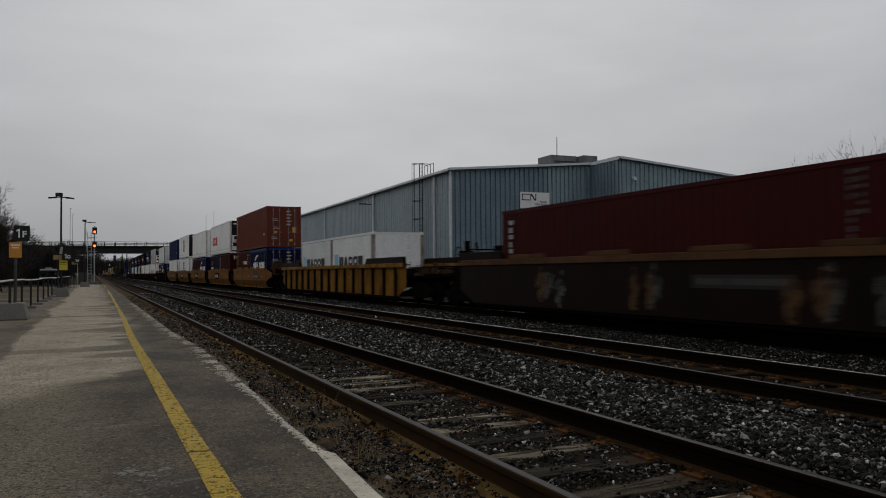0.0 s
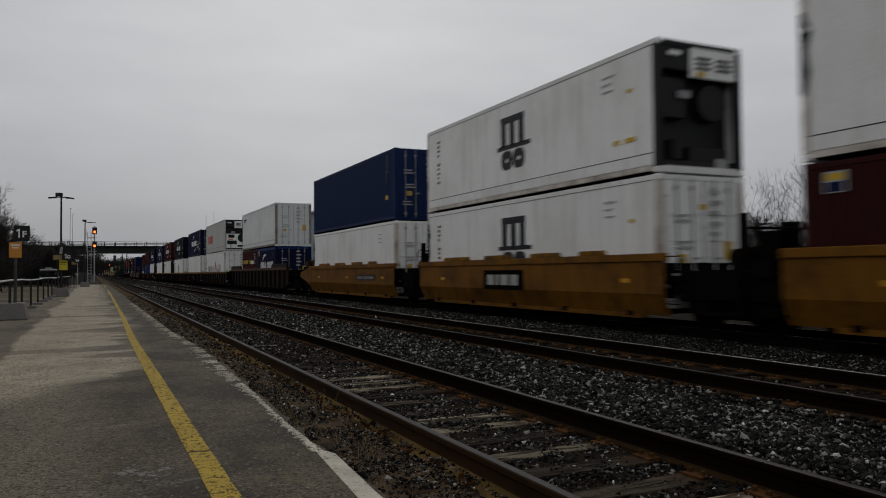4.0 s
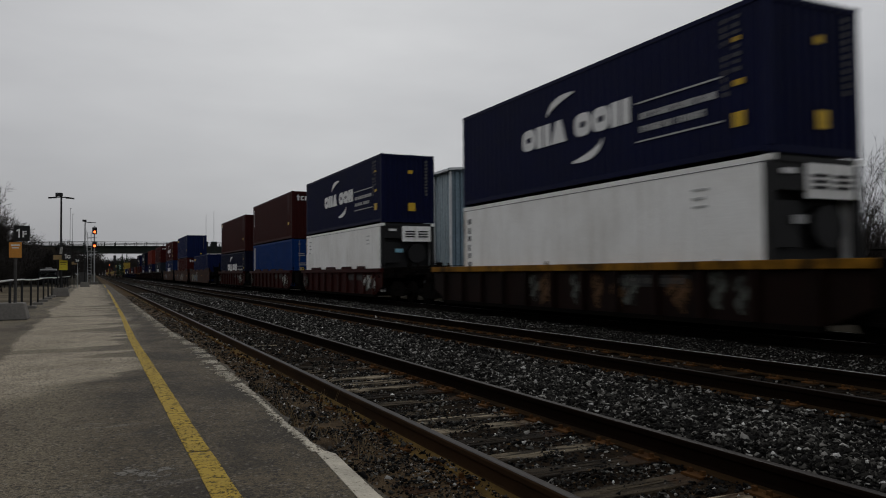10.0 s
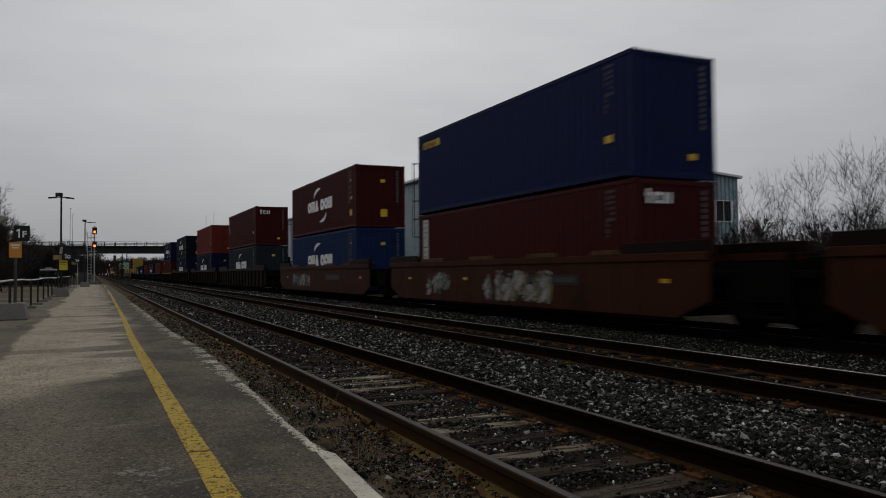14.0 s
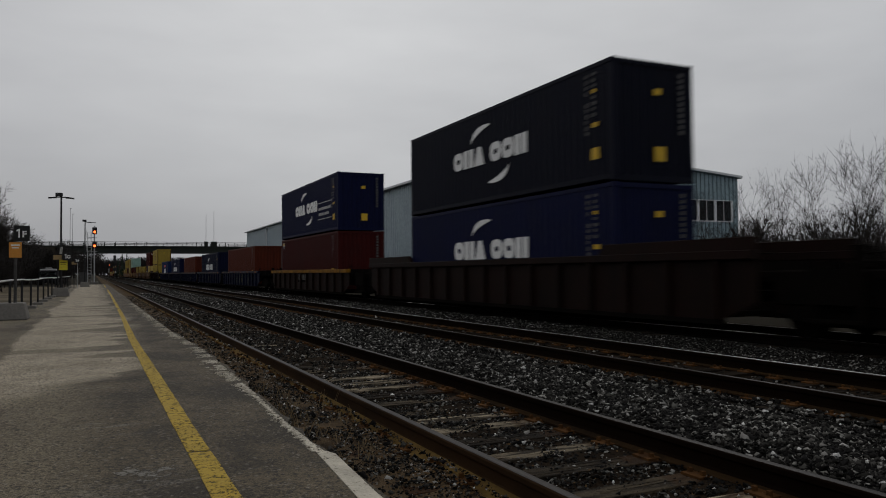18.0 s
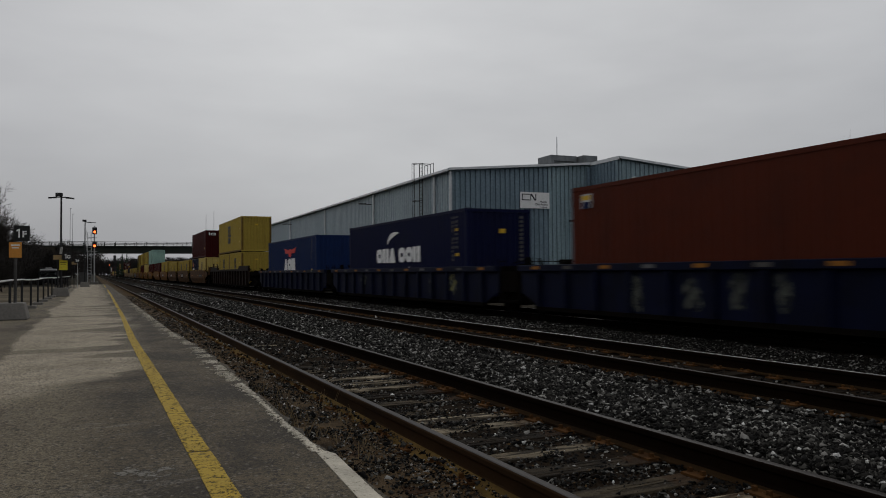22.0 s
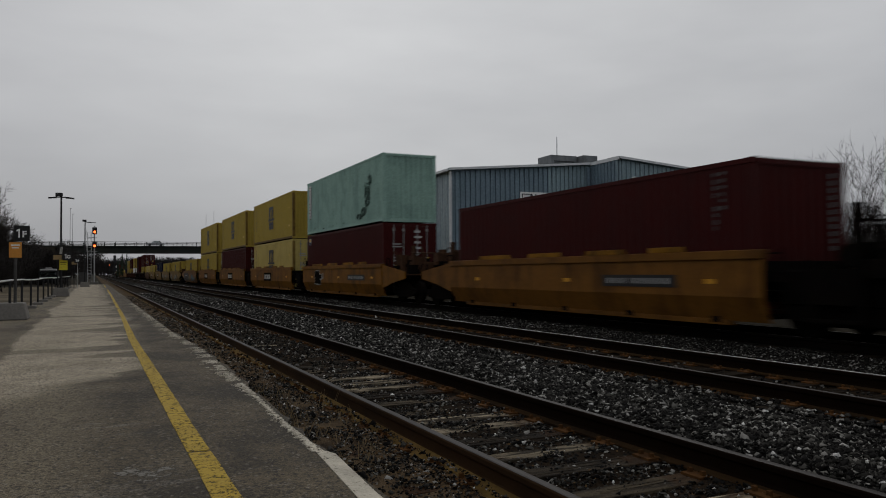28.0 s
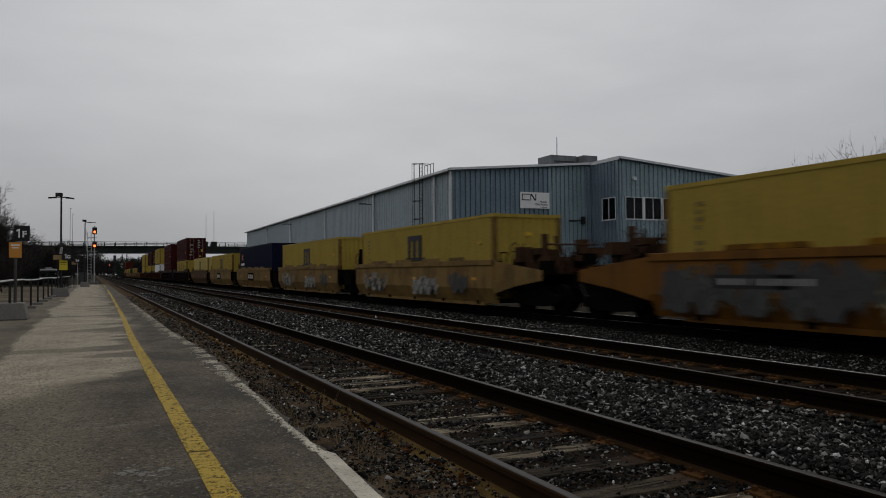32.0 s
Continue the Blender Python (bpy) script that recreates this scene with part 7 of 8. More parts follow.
    for x0, x1, z0, z1 in [(0.12, 0.80, 1.02, 1.09), (0.12, 0.19, 0.66, 1.02), (0.12, 0.80, 0.59, 0.66), (0.86, 0.93, 0.59, 1.09), (1.30, 1.37, 0.59, 1.09)]:
        logo.box(x0, x1, -0.012, 0.0, z0, z1)
    logo.prism([(0.93, 1.09), (0.93, 1.00), (1.23, 0.59), (1.30, 0.59), (1.30, 0.68), (1.0, 1.09)], "y", -0.012, 0.0)
    part("logo", logo.done("logo"), DARKMARK, sg, "dark line logo", (0, -0.034, 0))
    for i, t in enumerate(("Metals", "Distribution", "Centre")):
        words("sign_words", t, 0.23, DARKMARK, sg, pose(2.0 if i != 1 else 1.85, -0.036, 0.50 - 0.20 * i))
    # machines and mast on the roof
    for x0, x1, y0, h, lab in [(11.9, 14.5, 6.4, 1.50, "low grey rooftop air unit"), (14.62, 16.1, 5.6, 1.66, "square grey rooftop air unit")]:
        u = thing("rooftop_unit", lab, "air unit", "rooftop units", pose(23.34, 48.78, 0, 0, 0, -1.03) @ pose((x0 + x1) / 2, y0, gable((x0 + x1) / 2) + 0.12))
        block("cabinet", (x1 - x0, 2.2, h), ROOF_GREY, u, (0, 0, h / 2 + 0.1), "", 0.03)
        block("base_frame", (x1 - x0 + 0.2, 2.3, 0.3), STEEL, u, (0, 0, 0.0))
        for i in range(5):
            block("vent_slat", (x1 - x0 - 0.6, 0.04, 0.07), BLACK, u, (0, -1.12, 0.35 + 0.18 * i))
    mast = solid("roof_mast", Shape().tube((0, 0, 0), (0, 0, 3.4), 0.06, 8, 0.035).box(-0.2, 0.2, -0.2, 0.2, -0.15, 0.05), TRIM, "thin white mast on the warehouse roof", "mast", at=pose(36.35, 54.5, 9.42))


build_warehouse()


# ---- on and beside the platform ----
POST = material("black_painted_steel", (0.02, 0.02, 0.021), rough=0.5, patch=4, amount=0.4)
GALV = material("galvanised_tube", (0.42, 0.43, 0.43), rough=0.45, metal=0.6, patch=4, amount=0.4)
DULL_POST = material("weathered_post_steel", (0.07, 0.068, 0.065), rough=0.6, metal=0.2, patch=4, amount=0.5)
ORANGE = material("orange_notice", (0.62, 0.27, 0.05), rough=0.5, patch=4, amount=0.25, bump=0)
NOTICE_DIM = material("faded_orange_notice", (0.30, 0.21, 0.10), rough=0.6, patch=4, amount=0.4, bump=0)
NOTICE = material("yellow_notice", (0.66, 0.55, 0.04), rough=0.5, patch=4, amount=0.25, bump=0)
RED_LAMP = glow("lit_red_lens", (1.0, 0.12, 0.025), 4.0)
WRAP = material("torn_grey_wrapping", (0.34, 0.33, 0.30), rough=0.8, patch=8, amount=0.7, bump=0.4)
PALE_BAR = material("pale_print", (0.7, 0.68, 0.6), rough=0.6, bump=0)


def tapered_block(w, d, h):
    s = Shape()
    t = 0.10
    s.v = [(-w / 2, -d / 2, 0), (w / 2, -d / 2, 0), (w / 2, d / 2, 0), (-w / 2, d / 2, 0), (-w / 2 + t, -d / 2 + t, h), (w / 2 - t, -d / 2 + t, h), (w / 2 - t, d / 2 - t, h), (-w / 2 + t, d / 2 - t, h)]
    s.f = [(3, 2, 1, 0), (4, 5, 6, 7), (0, 1, 5, 4), (1, 2, 6, 5), (2, 3, 7, 6), (3, 0, 4, 7)]
    return s


def letter_sign(text, x, y, z, size, label):
    """A platform letter board with its bracket."""
    sg = thing("platform_sign", label, "sign", "platform letter signs", pose(x, y, z))
    block("board", (size, 0.05, size * 1.06), BLACK, sg, (0, 0, 0), "", 0.008)
    one = [(-0.02, -0.31), (0.07, -0.31), (0.07, 0.31), (0.0, 0.31), (-0.13, 0.20), (-0.13, 0.11), (-0.02, 0.18)]
    part("figure", shared(("figure_one", size), lambda: Shape().prism([(size * a, size * c) for a, c in one], "y", -0.004, 0.004)), WHITE, sg, "white figure", (-size * 0.17, -0.03, 0.0))
    words("letter", text[1], size * 0.60, WHITE, sg, pose(size * 0.17, -0.03, -size * 0.08), "white letter", size * 0.018)
    return sg


def build_station():
    # concrete footing with the 1F post
    solid("concrete_block", tapered_block(0.95, 0.95, 0.42), CONCRETE, "chipped grey concrete footing block under a sign post", "concrete block", "", "concrete footings", pose(-1.98, 21.9, PLAT), 0.02)
    p = thing("sign_post", "dark steel post with an orange notice on a concrete block", "post", "", pose(-1.82, 21.9, PLAT + 0.40))
    part("post", shared("sign_pole", lambda: Shape().tube((0, 0, 0), (0, 0, 2.0), 0.038, 8)), DULL_POST, p)
    block("notice", (0.28, 0.02, 0.39), ORANGE, p, (0.0, -0.05, 1.36), "orange notice with pale bars")
    part("notice_print", Shape().box(-0.10, 0.10, -0.065, -0.06, 1.46, 1.50).box(-0.08, 0.08, -0.065, -0.06, 1.40, 1.43).done("notice_print"), PALE_BAR, p)
    block("bracket", (0.06, 0.05, 0.34), BLACK, p, (0.02, -0.03, 1.80))
    letter_sign("1F", -1.685, 21.86, 2.285, 0.37, "black square sign with white 1F on a post")
    # fence with footings
    ys = [21.7 + 3.45 * i for i in range(16)]
    f = thing("railing", "black steel post railing with a pale top tube beside the platform", "fence", "", pose(-1.92, 0, PLAT))
    for y in ys:
        part("post", shared("fence_post", lambda: Shape().tube((0, 0, 0), (0, 0, 0.97), 0.032, 7)), POST, f, "", (0, y, 0))
        if y > 22:
            part("footing", shared("footing", lambda: Shape().box(-0.17, 0.17, -0.17, 0.17, -0.05, 0.10), 0.02), CONCRETE, f, "", (0, y, 0))
    rail = Shape()
    rng = random.Random(2)
    zs = [0.97 + rng.uniform(-0.02, 0.02) for _ in ys]
    pts = [(0, 14.0, 0.95)] + [(0, y, z) for y, z in zip(ys, zs)]
    for a, c in zip(pts, pts[1:]):
        rail.tube(a, c, 0.024, 7)
    part("top_rail", rail.done("top_rail"), GALV, f, "dented pale top tube")
    # lamp posts
    for x, y, h, one in [(-1.57, 43.6, 5.30, False), (-0.78, 75.6, 6.05, True)]:
        solid("concrete_block", tapered_block(0.85, 0.85, 0.45), CONCRETE, "grey concrete footing block under a lamp post", "concrete block", "", "concrete footings", pose(x, y, PLAT), 0.02)
        lp = thing("platform_lamp", "tall black platform lamp post with %s" % ("one flat arm" if one else "two flat arms"), "lamp post", "platform lamps", pose(x, y, PLAT + 0.45))
        h -= PLAT + 0.45
        part("pole", Shape().tube((0, 0, 0), (0, 0, h), 0.06, 10, 0.045).box(-0.14, 0.14, -0.14, 0.14, 0, 0.03).done("pole"), POST, lp)
        for k in ((1,) if one else (-1, 1)):
            part("arm", Shape().tube((0, 0, h - 0.05), (k * 0.35, 0, h - 0.06), 0.03, 6).prism([(0.2 * k, h - 0.10), (0.9 * k if one else 0.61 * k, h - 0.13), (0.9 * k if one else 0.61 * k, h - 0.08), (0.2 * k, h - 0.03)], "y", -0.13, 0.13).done("arm"), POST, lp, "flat lamp head")
        block("head_box", (0.34, 0.24, 0.18), POST, lp, (-0.10 if not one else -0.05, 0, h + 0.08), "", 0.02)
        if not one:
            block("wrap", (0.13, 0.13, 0.40), WRAP, lp, Matrix.Translation((0.01, 0, 1.92)) @ Matrix.Rotation(0.12, 4, "Y"), "torn pale wrapping", 0.03)
            block("notice", (0.38, 0.02, 0.53), NOTICE, lp, (0.12, -0.09, 1.18), "yellow notice")
            part("notice_print", Shape().box(-0.04, 0.26, -0.106, -0.10, 1.28, 1.31).box(-0.02, 0.24, -0.106, -0.10, 1.18, 1.20).done("notice_print"), DARKMARK, lp)
    g = letter_sign("1G", -1.27, 43.3, 2.17, 0.40, "black square sign with white 1G by the lamp")
    block("bracket", (0.30, 0.32, 0.05), BLACK, g, (-0.20, 0.16, 0.1))
    letter_sign("1H", -1.34, 70.8, 2.43, 0.40, "small black square sign with white 1H")
    for x, y, z in [(-1.55, 70.9, 2.2), (-1.72, 43.4, 2.12)]:
        n = thing("notice_board", "small orange notice on a thin post", "notice", "orange notices", pose(x, y, PLAT))
        block("panel", (0.38, 0.03, 0.24), NOTICE_DIM, n, (0, 0, z - PLAT))
        part("post", Shape().tube((0, 0.03, 0), (0, 0.03, z - PLAT), 0.03, 6).done("post"), POST, n)
    p2 = solid("sign_pole", Shape().tube((-1.28, 70.85, PLAT), (-1.28, 70.85, 2.65), 0.03, 6), GALV, "thin steel pole carrying the 1H sign", "post")
    # signal mast with two heads
    sm = thing("railway_signal", "lattice signal mast with two black heads, both lit red", "signal", "signals", pose(0.0, 100.0, -0.2))
    part("mast", Shape().tube((0, 0, 0), (0, 0, 7.3), 0.075, 8).done("mast"), GALV, sm)
    part("base", shared("signal_base", lambda: Shape().box(-0.45, 0.45, -0.45, 0.45, 0, 0.55), 0.03), CONCRETE, sm)
    for z in (5.0, 6.7):
        hd = part("head", shared("signal_head", lambda: Shape().box(-0.26, 0.26, -0.30, -0.10, -0.42, 0.42).tube((0, -0.30, 0.20), (0, -0.5, 0.16), 0.14, 10).tube((0, -0.1, 0), (0, 0.05, 0), 0.05, 6), 0.04), POST, sm, "black signal head", (0.02, 0, z))
        part("lens", shared("signal_lens", lambda: Shape().tube((0, -0.33, -0.14), (0, -0.37, -0.14), 0.145, 14)), RED_LAMP, hd, "lit red lens")
        part("hood", shared("signal_hood", lambda: [sh := Shape(), [sh.box(0.17 * math.cos(radians(a)) - 0.03, 0.17 * math.cos(radians(a)) + 0.03, -0.55, -0.30, -0.14 + 0.17 * math.sin(radians(a)), -0.12 + 0.17 * math.sin(radians(a))) for a in range(10, 171, 20)]][0]), POST, hd)
    lt = Shape()
    for x in (-0.75, -0.35):
        lt.tube((x, 0.1, 0.3), (x, 0.1, 6.6), 0.03, 5)
    for i in range(18):
        lt.tube((-0.75, 0.1, 0.5 + 0.35 * i), (-0.35, 0.1, 0.5 + 0.35 * i), 0.018, 5)
    for z in (4.2, 5.9):
        lt.box(-0.85, 0.3, -0.1, 0.5, z - 0.03, z)
        lt.tube((-0.85, 0.1, z), (-0.85, 0.1, z + 0.95), 0.02, 5)
    part("ladder", lt.done("ladder"), GALV, sm, "grey ladder and service platforms")
    s2 = thing("railway_signal", "dark signal mast seen beyond the platform end", "signal", "signals", pose(4.3, 190.0, -0.6))
    part("mast", Shape().tube((0, 0, 0), (0, 0, 6.2), 0.09, 8).done("mast"), POST, s2)
    part("head", Shape().box(-0.3, 0.3, -0.15, 0.15, 4.6, 6.2).box(-0.4, 0.4, -0.25, 0.25, 2.6, 3.4).done("head"), POST, s2)
    s3 = thing("railway_signal", "distant low signal showing a red light", "signal", "signals", pose(4.4, 260.0, -0.7))
    part("mast", Shape().tube((0, 0, 0), (0, 0, 5.0), 0.09, 8).box(-0.3, 0.3, -0.15, 0.15, 4.4, 5.4).done("mast"), POST, s3)
    part("lens", Shape().tube((0, -0.16, 4.9), (0, -0.2, 4.9), 0.10, 10).done("lens"), RED_LAMP, s3, "lit red lens")
    # relay boxes by the signal
    solid("relay_cabinet", Shape().box(-0.5, 0.5, -0.4, 0.4, 0, 1.5).box(-0.56, 0.56, -0.46, 0.46, 1.5, 1.56), DULL_POST, "grey metal relay cabinet beside the signal mast", "cabinet", "", "", pose(-1.2, 101.5, -0.05), 0.02)


VAN_ROOF = paint("dirty_white_roof", (0.42, 0.42, 0.42))


def build_van():
    v = thing("parked_van", "dark grey parked van with a white roof behind the railing", "van", "", pose(-4.75, 98.0, 0.0))
    body = Shape().prism([(-2.2, 0.35), (2.2, 0.35), (2.25, 1.0), (2.1, 1.55), (1.3, 1.62), (-2.1, 1.62), (-2.25, 1.0)], "x", -0.98, 0.98)
    part("body", body.done("body", 0.06), paint("dark_van_paint", (0.04, 0.041, 0.044), rough=0.9, spec=0.05), v)
    part("roof", Shape().prism([(-2.0, 1.70), (1.3, 1.70), (0.9, 1.90), (-1.9, 1.90)], "x", -0.85, 0.85).box(-0.35, 0.35, -1.0, 0.3, 1.91, 2.06).done("roof", 0.05), VAN_ROOF, v, "white roof")
    part("windscreen", Shape().prism([(-2.24, 1.05), (-2.12, 1.55)] + [(-2.16, 1.55), (-2.28, 1.05)], "x", -0.8, 0.8).done("windscreen"), GLASS, v)
    for x in (-0.85, 0.85):
        for y in (-1.4, 1.4):
            w = part("wheel", shared("van_wheel", lambda: Shape().tube((-0.11, 0, 0), (0.11, 0, 0), 0.34, 16), 0.03), BLACK, v, "", (x, y, 0.36))
            part("rim", shared("van_rim", lambda: Shape().tube((-0.12, 0, 0), (0.12, 0, 0), 0.2, 12)), STEEL, w)
        block("headlamp", (0.3, 0.06, 0.16), WHITE, v, (x * 0.8, -2.27, 0.85))


build_station()
build_van()


# ---- road bridge over the tracks in the distance ----
DECK = material("bridge_girder_paint", (0.020, 0.024, 0.020), rough=0.8, dark=(0.010, 0.011, 0.010), patch=0.6, amount=0.6)
ROAD = material("asphalt_road", (0.06, 0.06, 0.06), rough=0.9, patch=0.5)
BY = 215.0


def build_bridge():
    b = thing("road_bridge", "dark steel-girder road bridge with a thin railing over the tracks", "bridge", "", pose(0, BY, 0))
    for y in (0.0, 3.3, 6.6, 9.6):
        part("girder", shared("girder", lambda: Shape().box(-8, 75, -0.25, 0.25, 6.95, 8.35).box(-8, 75, -0.4, 0.4, 6.9, 7.0)), DECK, b, "", (0, y, 0))
    part("deck", Shape().box(-460, 660, -0.7, 10.4, 8.35, 8.72).done("deck"), DECK, b, "dark deck edge")
    part("roadway", Shape().box(-460, 660, 0.6, 9.2, 8.715, 8.735).done("roadway"), ROAD, b)
    for y in (-0.55, 10.25):
        for i in range(64):
            part("railing_post", shared("bridge_post", lambda: Shape().box(-0.08, 0.08, -0.08, 0.08, 8.72, 9.80)), DECK, b, "", (-46 + 2.55 * i, y, 0))
        for z in (9.05, 9.4, 9.75):
            part("railing_bar", shared("bridge_bar", lambda: Shape().box(-460, 660, -0.045, 0.045, -0.045, 0.045)), DECK, b, "", (0, y, z))
    for x in (-7.0, 44.0):
        part("pier", Shape().box(x - 0.6, x + 0.6, -0.4, 10, -0.5, 6.95).done("pier"), CONCRETE, b, "concrete pier wall")
    for x0, x1, lab in [(-460, -9, "left"), (76, 660, "right")]:
        e = Shape().prism([(-9, -0.4), (19, -0.4), (10.3, 8.36), (-0.6, 8.36)], "x", x0, x1)
        ob = part("road_embankment", e.done("road_embankment"), ground_material(), None, "", (0, BY, 0))
        tagged(ob, "brown grassy bank carrying the road to the bridge", "embankment", "road banks", "structure")
    for x, h in [(27.9, 8.8), (30.0, 9.8), (-5.65, 9.4), (-5.1, 8.0)]:
        m = thing("road_lamp", "thin pale lamp column standing on the bridge", "lamp post", "road lamps", pose(x, BY - 0.2, 8.72))
        part("column", Shape().tube((0, 0, 0), (0, 0, h), 0.07, 7, 0.04).done("column"), GALV, m)
        if x < 0:
            part("lantern", Shape().tube((0, 0, h), (0.2, 0, h + 0.1), 0.04, 5).box(-0.1, 0.35, -0.15, 0.15, h + 0.06, h + 0.16).done("lantern"), GALV, m)
        else:
            block("equipment_box", (1.6 if x > 29 else 0.9, 0.6, 1.3), DECK, m, (0, 0, 0.65))


def build_car(colour, label, tall):
    c = thing("car" if not tall else "box_truck", label, "car" if not tall else "truck", "traffic on the bridge")
    if tall:
        part("cargo_box", Shape().box(-1.6, 2.6, -1.1, 1.1, 0.7, 2.9).done("cargo_box", 0.04), colour, c)
        part("cab", Shape().prism([(-3.2, 0.5), (-1.65, 0.5), (-1.65, 2.2), (-2.6, 2.2), (-3.2, 1.3)], "y", -1.0, 1.0).done("cab", 0.05), colour, c)
        xs = (-2.5, 1.6)
    else:
        part("body", Shape().prism([(-2.2, 0.3), (2.2, 0.3), (2.2, 0.85), (1.4, 0.95), (-1.1, 0.95), (-2.2, 0.75)], "y", -0.9, 0.9).done("body", 0.06), colour, c)
        part("cabin", Shape().prism([(-1.1, 0.9), (1.6, 0.9), (1.1, 1.45), (-0.4, 1.45)], "y", -0.78, 0.78).done("cabin", 0.05), GLASS, c, "glazed cabin")
        part("roof", Shape().box(-0.45, 1.15, -0.76, 0.76, 1.44, 1.49).done("roof", 0.02), colour, c)
        xs = (-1.4, 1.4)
    for x in xs:
        for y in (-0.85, 0.85):
            part("wheel", shared("car_wheel", lambda: Shape().tube((0, -0.11, 0), (0, 0.11, 0), 0.33, 14), 0.02), BLACK, c, "", (x, y, 0.33))
    return c


build_bridge()
CAR = build_car(paint("silver_car_paint", (0.45, 0.46, 0.47), rough=0.3), "silver car driving over the bridge", False)
TRUCK = build_car(paint("beige_truck_paint", (0.5, 0.47, 0.38)), "pale box truck driving over the bridge", True)


# ---- bare winter trees and brush ----
BARK = material("bare_bark", (0.042, 0.035, 0.030), rough=0.9, dark=(0.026, 0.021, 0.018), patch=6, grain=40, amount=0.6, bump=0.4)
TWIG = material("bare_twigs", (0.016, 0.0125, 0.010), rough=0.9, patch=4, amount=0.4, bump=0)
FAR_WOOD = material("far_bare_wood", (0.034, 0.030, 0.028), rough=0.95, spec=0.05, dark=(0.018, 0.016, 0.015), patch=0.1, grain=1, amount=0.6, bump=0)
NEEDLES = material("dark_conifer", (0.022, 0.035, 0.022), rough=0.9, patch=1, amount=0.5, bump=0)


def grow(seed, height, stems=1, levels=5, spread=28, kids=(3, 4), thick=0.012, lean=0.1, least=0.004):
    """Branches of a leafless tree: (trunk shape, crown shape)."""
    r = random.Random(seed)
    trunk, crown = Shape(), Shape()

    def limb(p, d, length, rad, level):
        n = 3 if level == 0 else (2 if level < levels else 1)
        tips = []
        for i in range(n):
            d2 = (d + Vector((r.gauss(0, 0.13), r.gauss(0, 0.13), r.gauss(0.05, 0.08)))).normalized()
            q = p + d2 * (length / n)
            r1 = rad * (1 - 0.55 * (i + 1) / n)
            (trunk if level == 0 else crown).twig(p, q, rad * (1 - 0.55 * i / n), 7 if level == 0 else (4 if level < 2 else 3), 0 if level == levels else r1)
            tips.append((q, d2, r1))
            p, d = q, d2
        if level >= levels:
            return
        for k in range(r.randint(*kids)):
            q, d2, r1 = tips[-1] if k < 1 else tips[r.randrange(0, len(tips))]
            axis = d2.cross(Vector((r.gauss(0, 1), r.gauss(0, 1), r.gauss(0, 1)))).normalized()
            turn = Matrix.Rotation(radians(r.gauss(spread * (0.4 if k == 0 else 1.25), 9)), 3, axis)
            nd = (turn @ d2)
            nd.z += 0.10
            limb(q, nd.normalized(), length * r.uniform(0.55, 0.78) * (1.1 if k == 0 else 0.92), max(r1 * (0.95 if k == 0 else 0.6), least), level + 1)

    for s in range(stems):
        a = r.uniform(0, 6.28)
        t = lean + (0.28 if stems > 1 else 0) * r.random()
        limb(Vector((0.25 * math.cos(a) * (stems > 1), 0.25 * math.sin(a) * (stems > 1), -0.15)), Vector((t * math.cos(a), t * math.sin(a), 1)).normalized(), height * 0.33 * r.uniform(0.85, 1.1), height * thick * r.uniform(0.8, 1.1), 0)
    return trunk, crown


def quick(shape, name):
    """The shape as a mesh without any clean-up."""
    me = bpy.data.meshes.new(name)
    me.from_pydata(shape.v, [], shape.f)
    me.materials.append(None)
    return me


KINDS = {}
for key, args in {"slim": (11, 6.0, 1, 5, 30, (3, 5), 0.011, 0.08, 0.0042), "bushy": (23, 5.2, 4, 4, 31, (3, 5), 0.008, 0.1, 0.004), "wide": (37, 8.0, 1, 6, 34, (3, 5), 0.017, 0.05, 0.012), "wood": (61, 8.0, 1, 3, 36, (5, 7), 0.016, 0.08, 0.045), "tangle": (71, 2.0, 5, 3, 30, (3, 4), 0.012, 0.15, 0.007), "whip": (51, 6.4, 3, 4, 26, (3, 5), 0.008, 0.06, 0.004)}.items():
    t, c = grow(*args)
    KINDS[key] = (quick(t, "trunk"), quick(c, "crown"), args[1])


def tree(key, x, y, z, height, turn, label, group):
    t = thing("bare_tree" if key in ("slim", "wide") else "bare_shrub", label, "tree" if key in ("slim", "wide") else "shrub", group)
    k = height / KINDS[key][2]
    t.matrix_basis = Matrix.Translation((x, y, z)) @ Matrix.Rotation(radians(turn), 4, "Z") @ Matrix.Scale(k, 4)
    part("trunk", KINDS[key][0], BARK, t)
    part("crown", KINDS[key][1], TWIG, t, "fine bare twigs")
    return t


def stand(name, spots, mat, label, keys):
    """Many trees joined into one mass: spots are (kind, x, y, height, turn)."""
    vs, fs, base = [], [], 0
    cache = {}
    for key in keys:
        v, f = [], []
        for me in KINDS[key][:2]:
            o = len(v)
            v += [tuple(p.co) for p in me.vertices]
            f += [tuple(o + i for i in q.vertices) for q in me.polygons]
        cache[key] = (np.array(v), f)
    for key, x, y, h, a in spots:
        v, f = cache[key]
        k, c, s = h / KINDS[key][2], math.cos(a), math.sin(a)
        w = np.stack([(v[:, 0] * c - v[:, 1] * s) * k + x, (v[:, 0] * s + v[:, 1] * c) * k + y, v[:, 2] * k], -1)
        vs.append(w)
        fs += [tuple(base + i for i in q) for q in f]
        base += len(v)
    me = bpy.data.meshes.new(name)
    me.from_pydata(np.concatenate(vs).tolist(), [], fs)
    me.materials.append(None)
    ob = part(name, me, mat, None)
    return tagged(ob, label, "woods", "", "stuff")


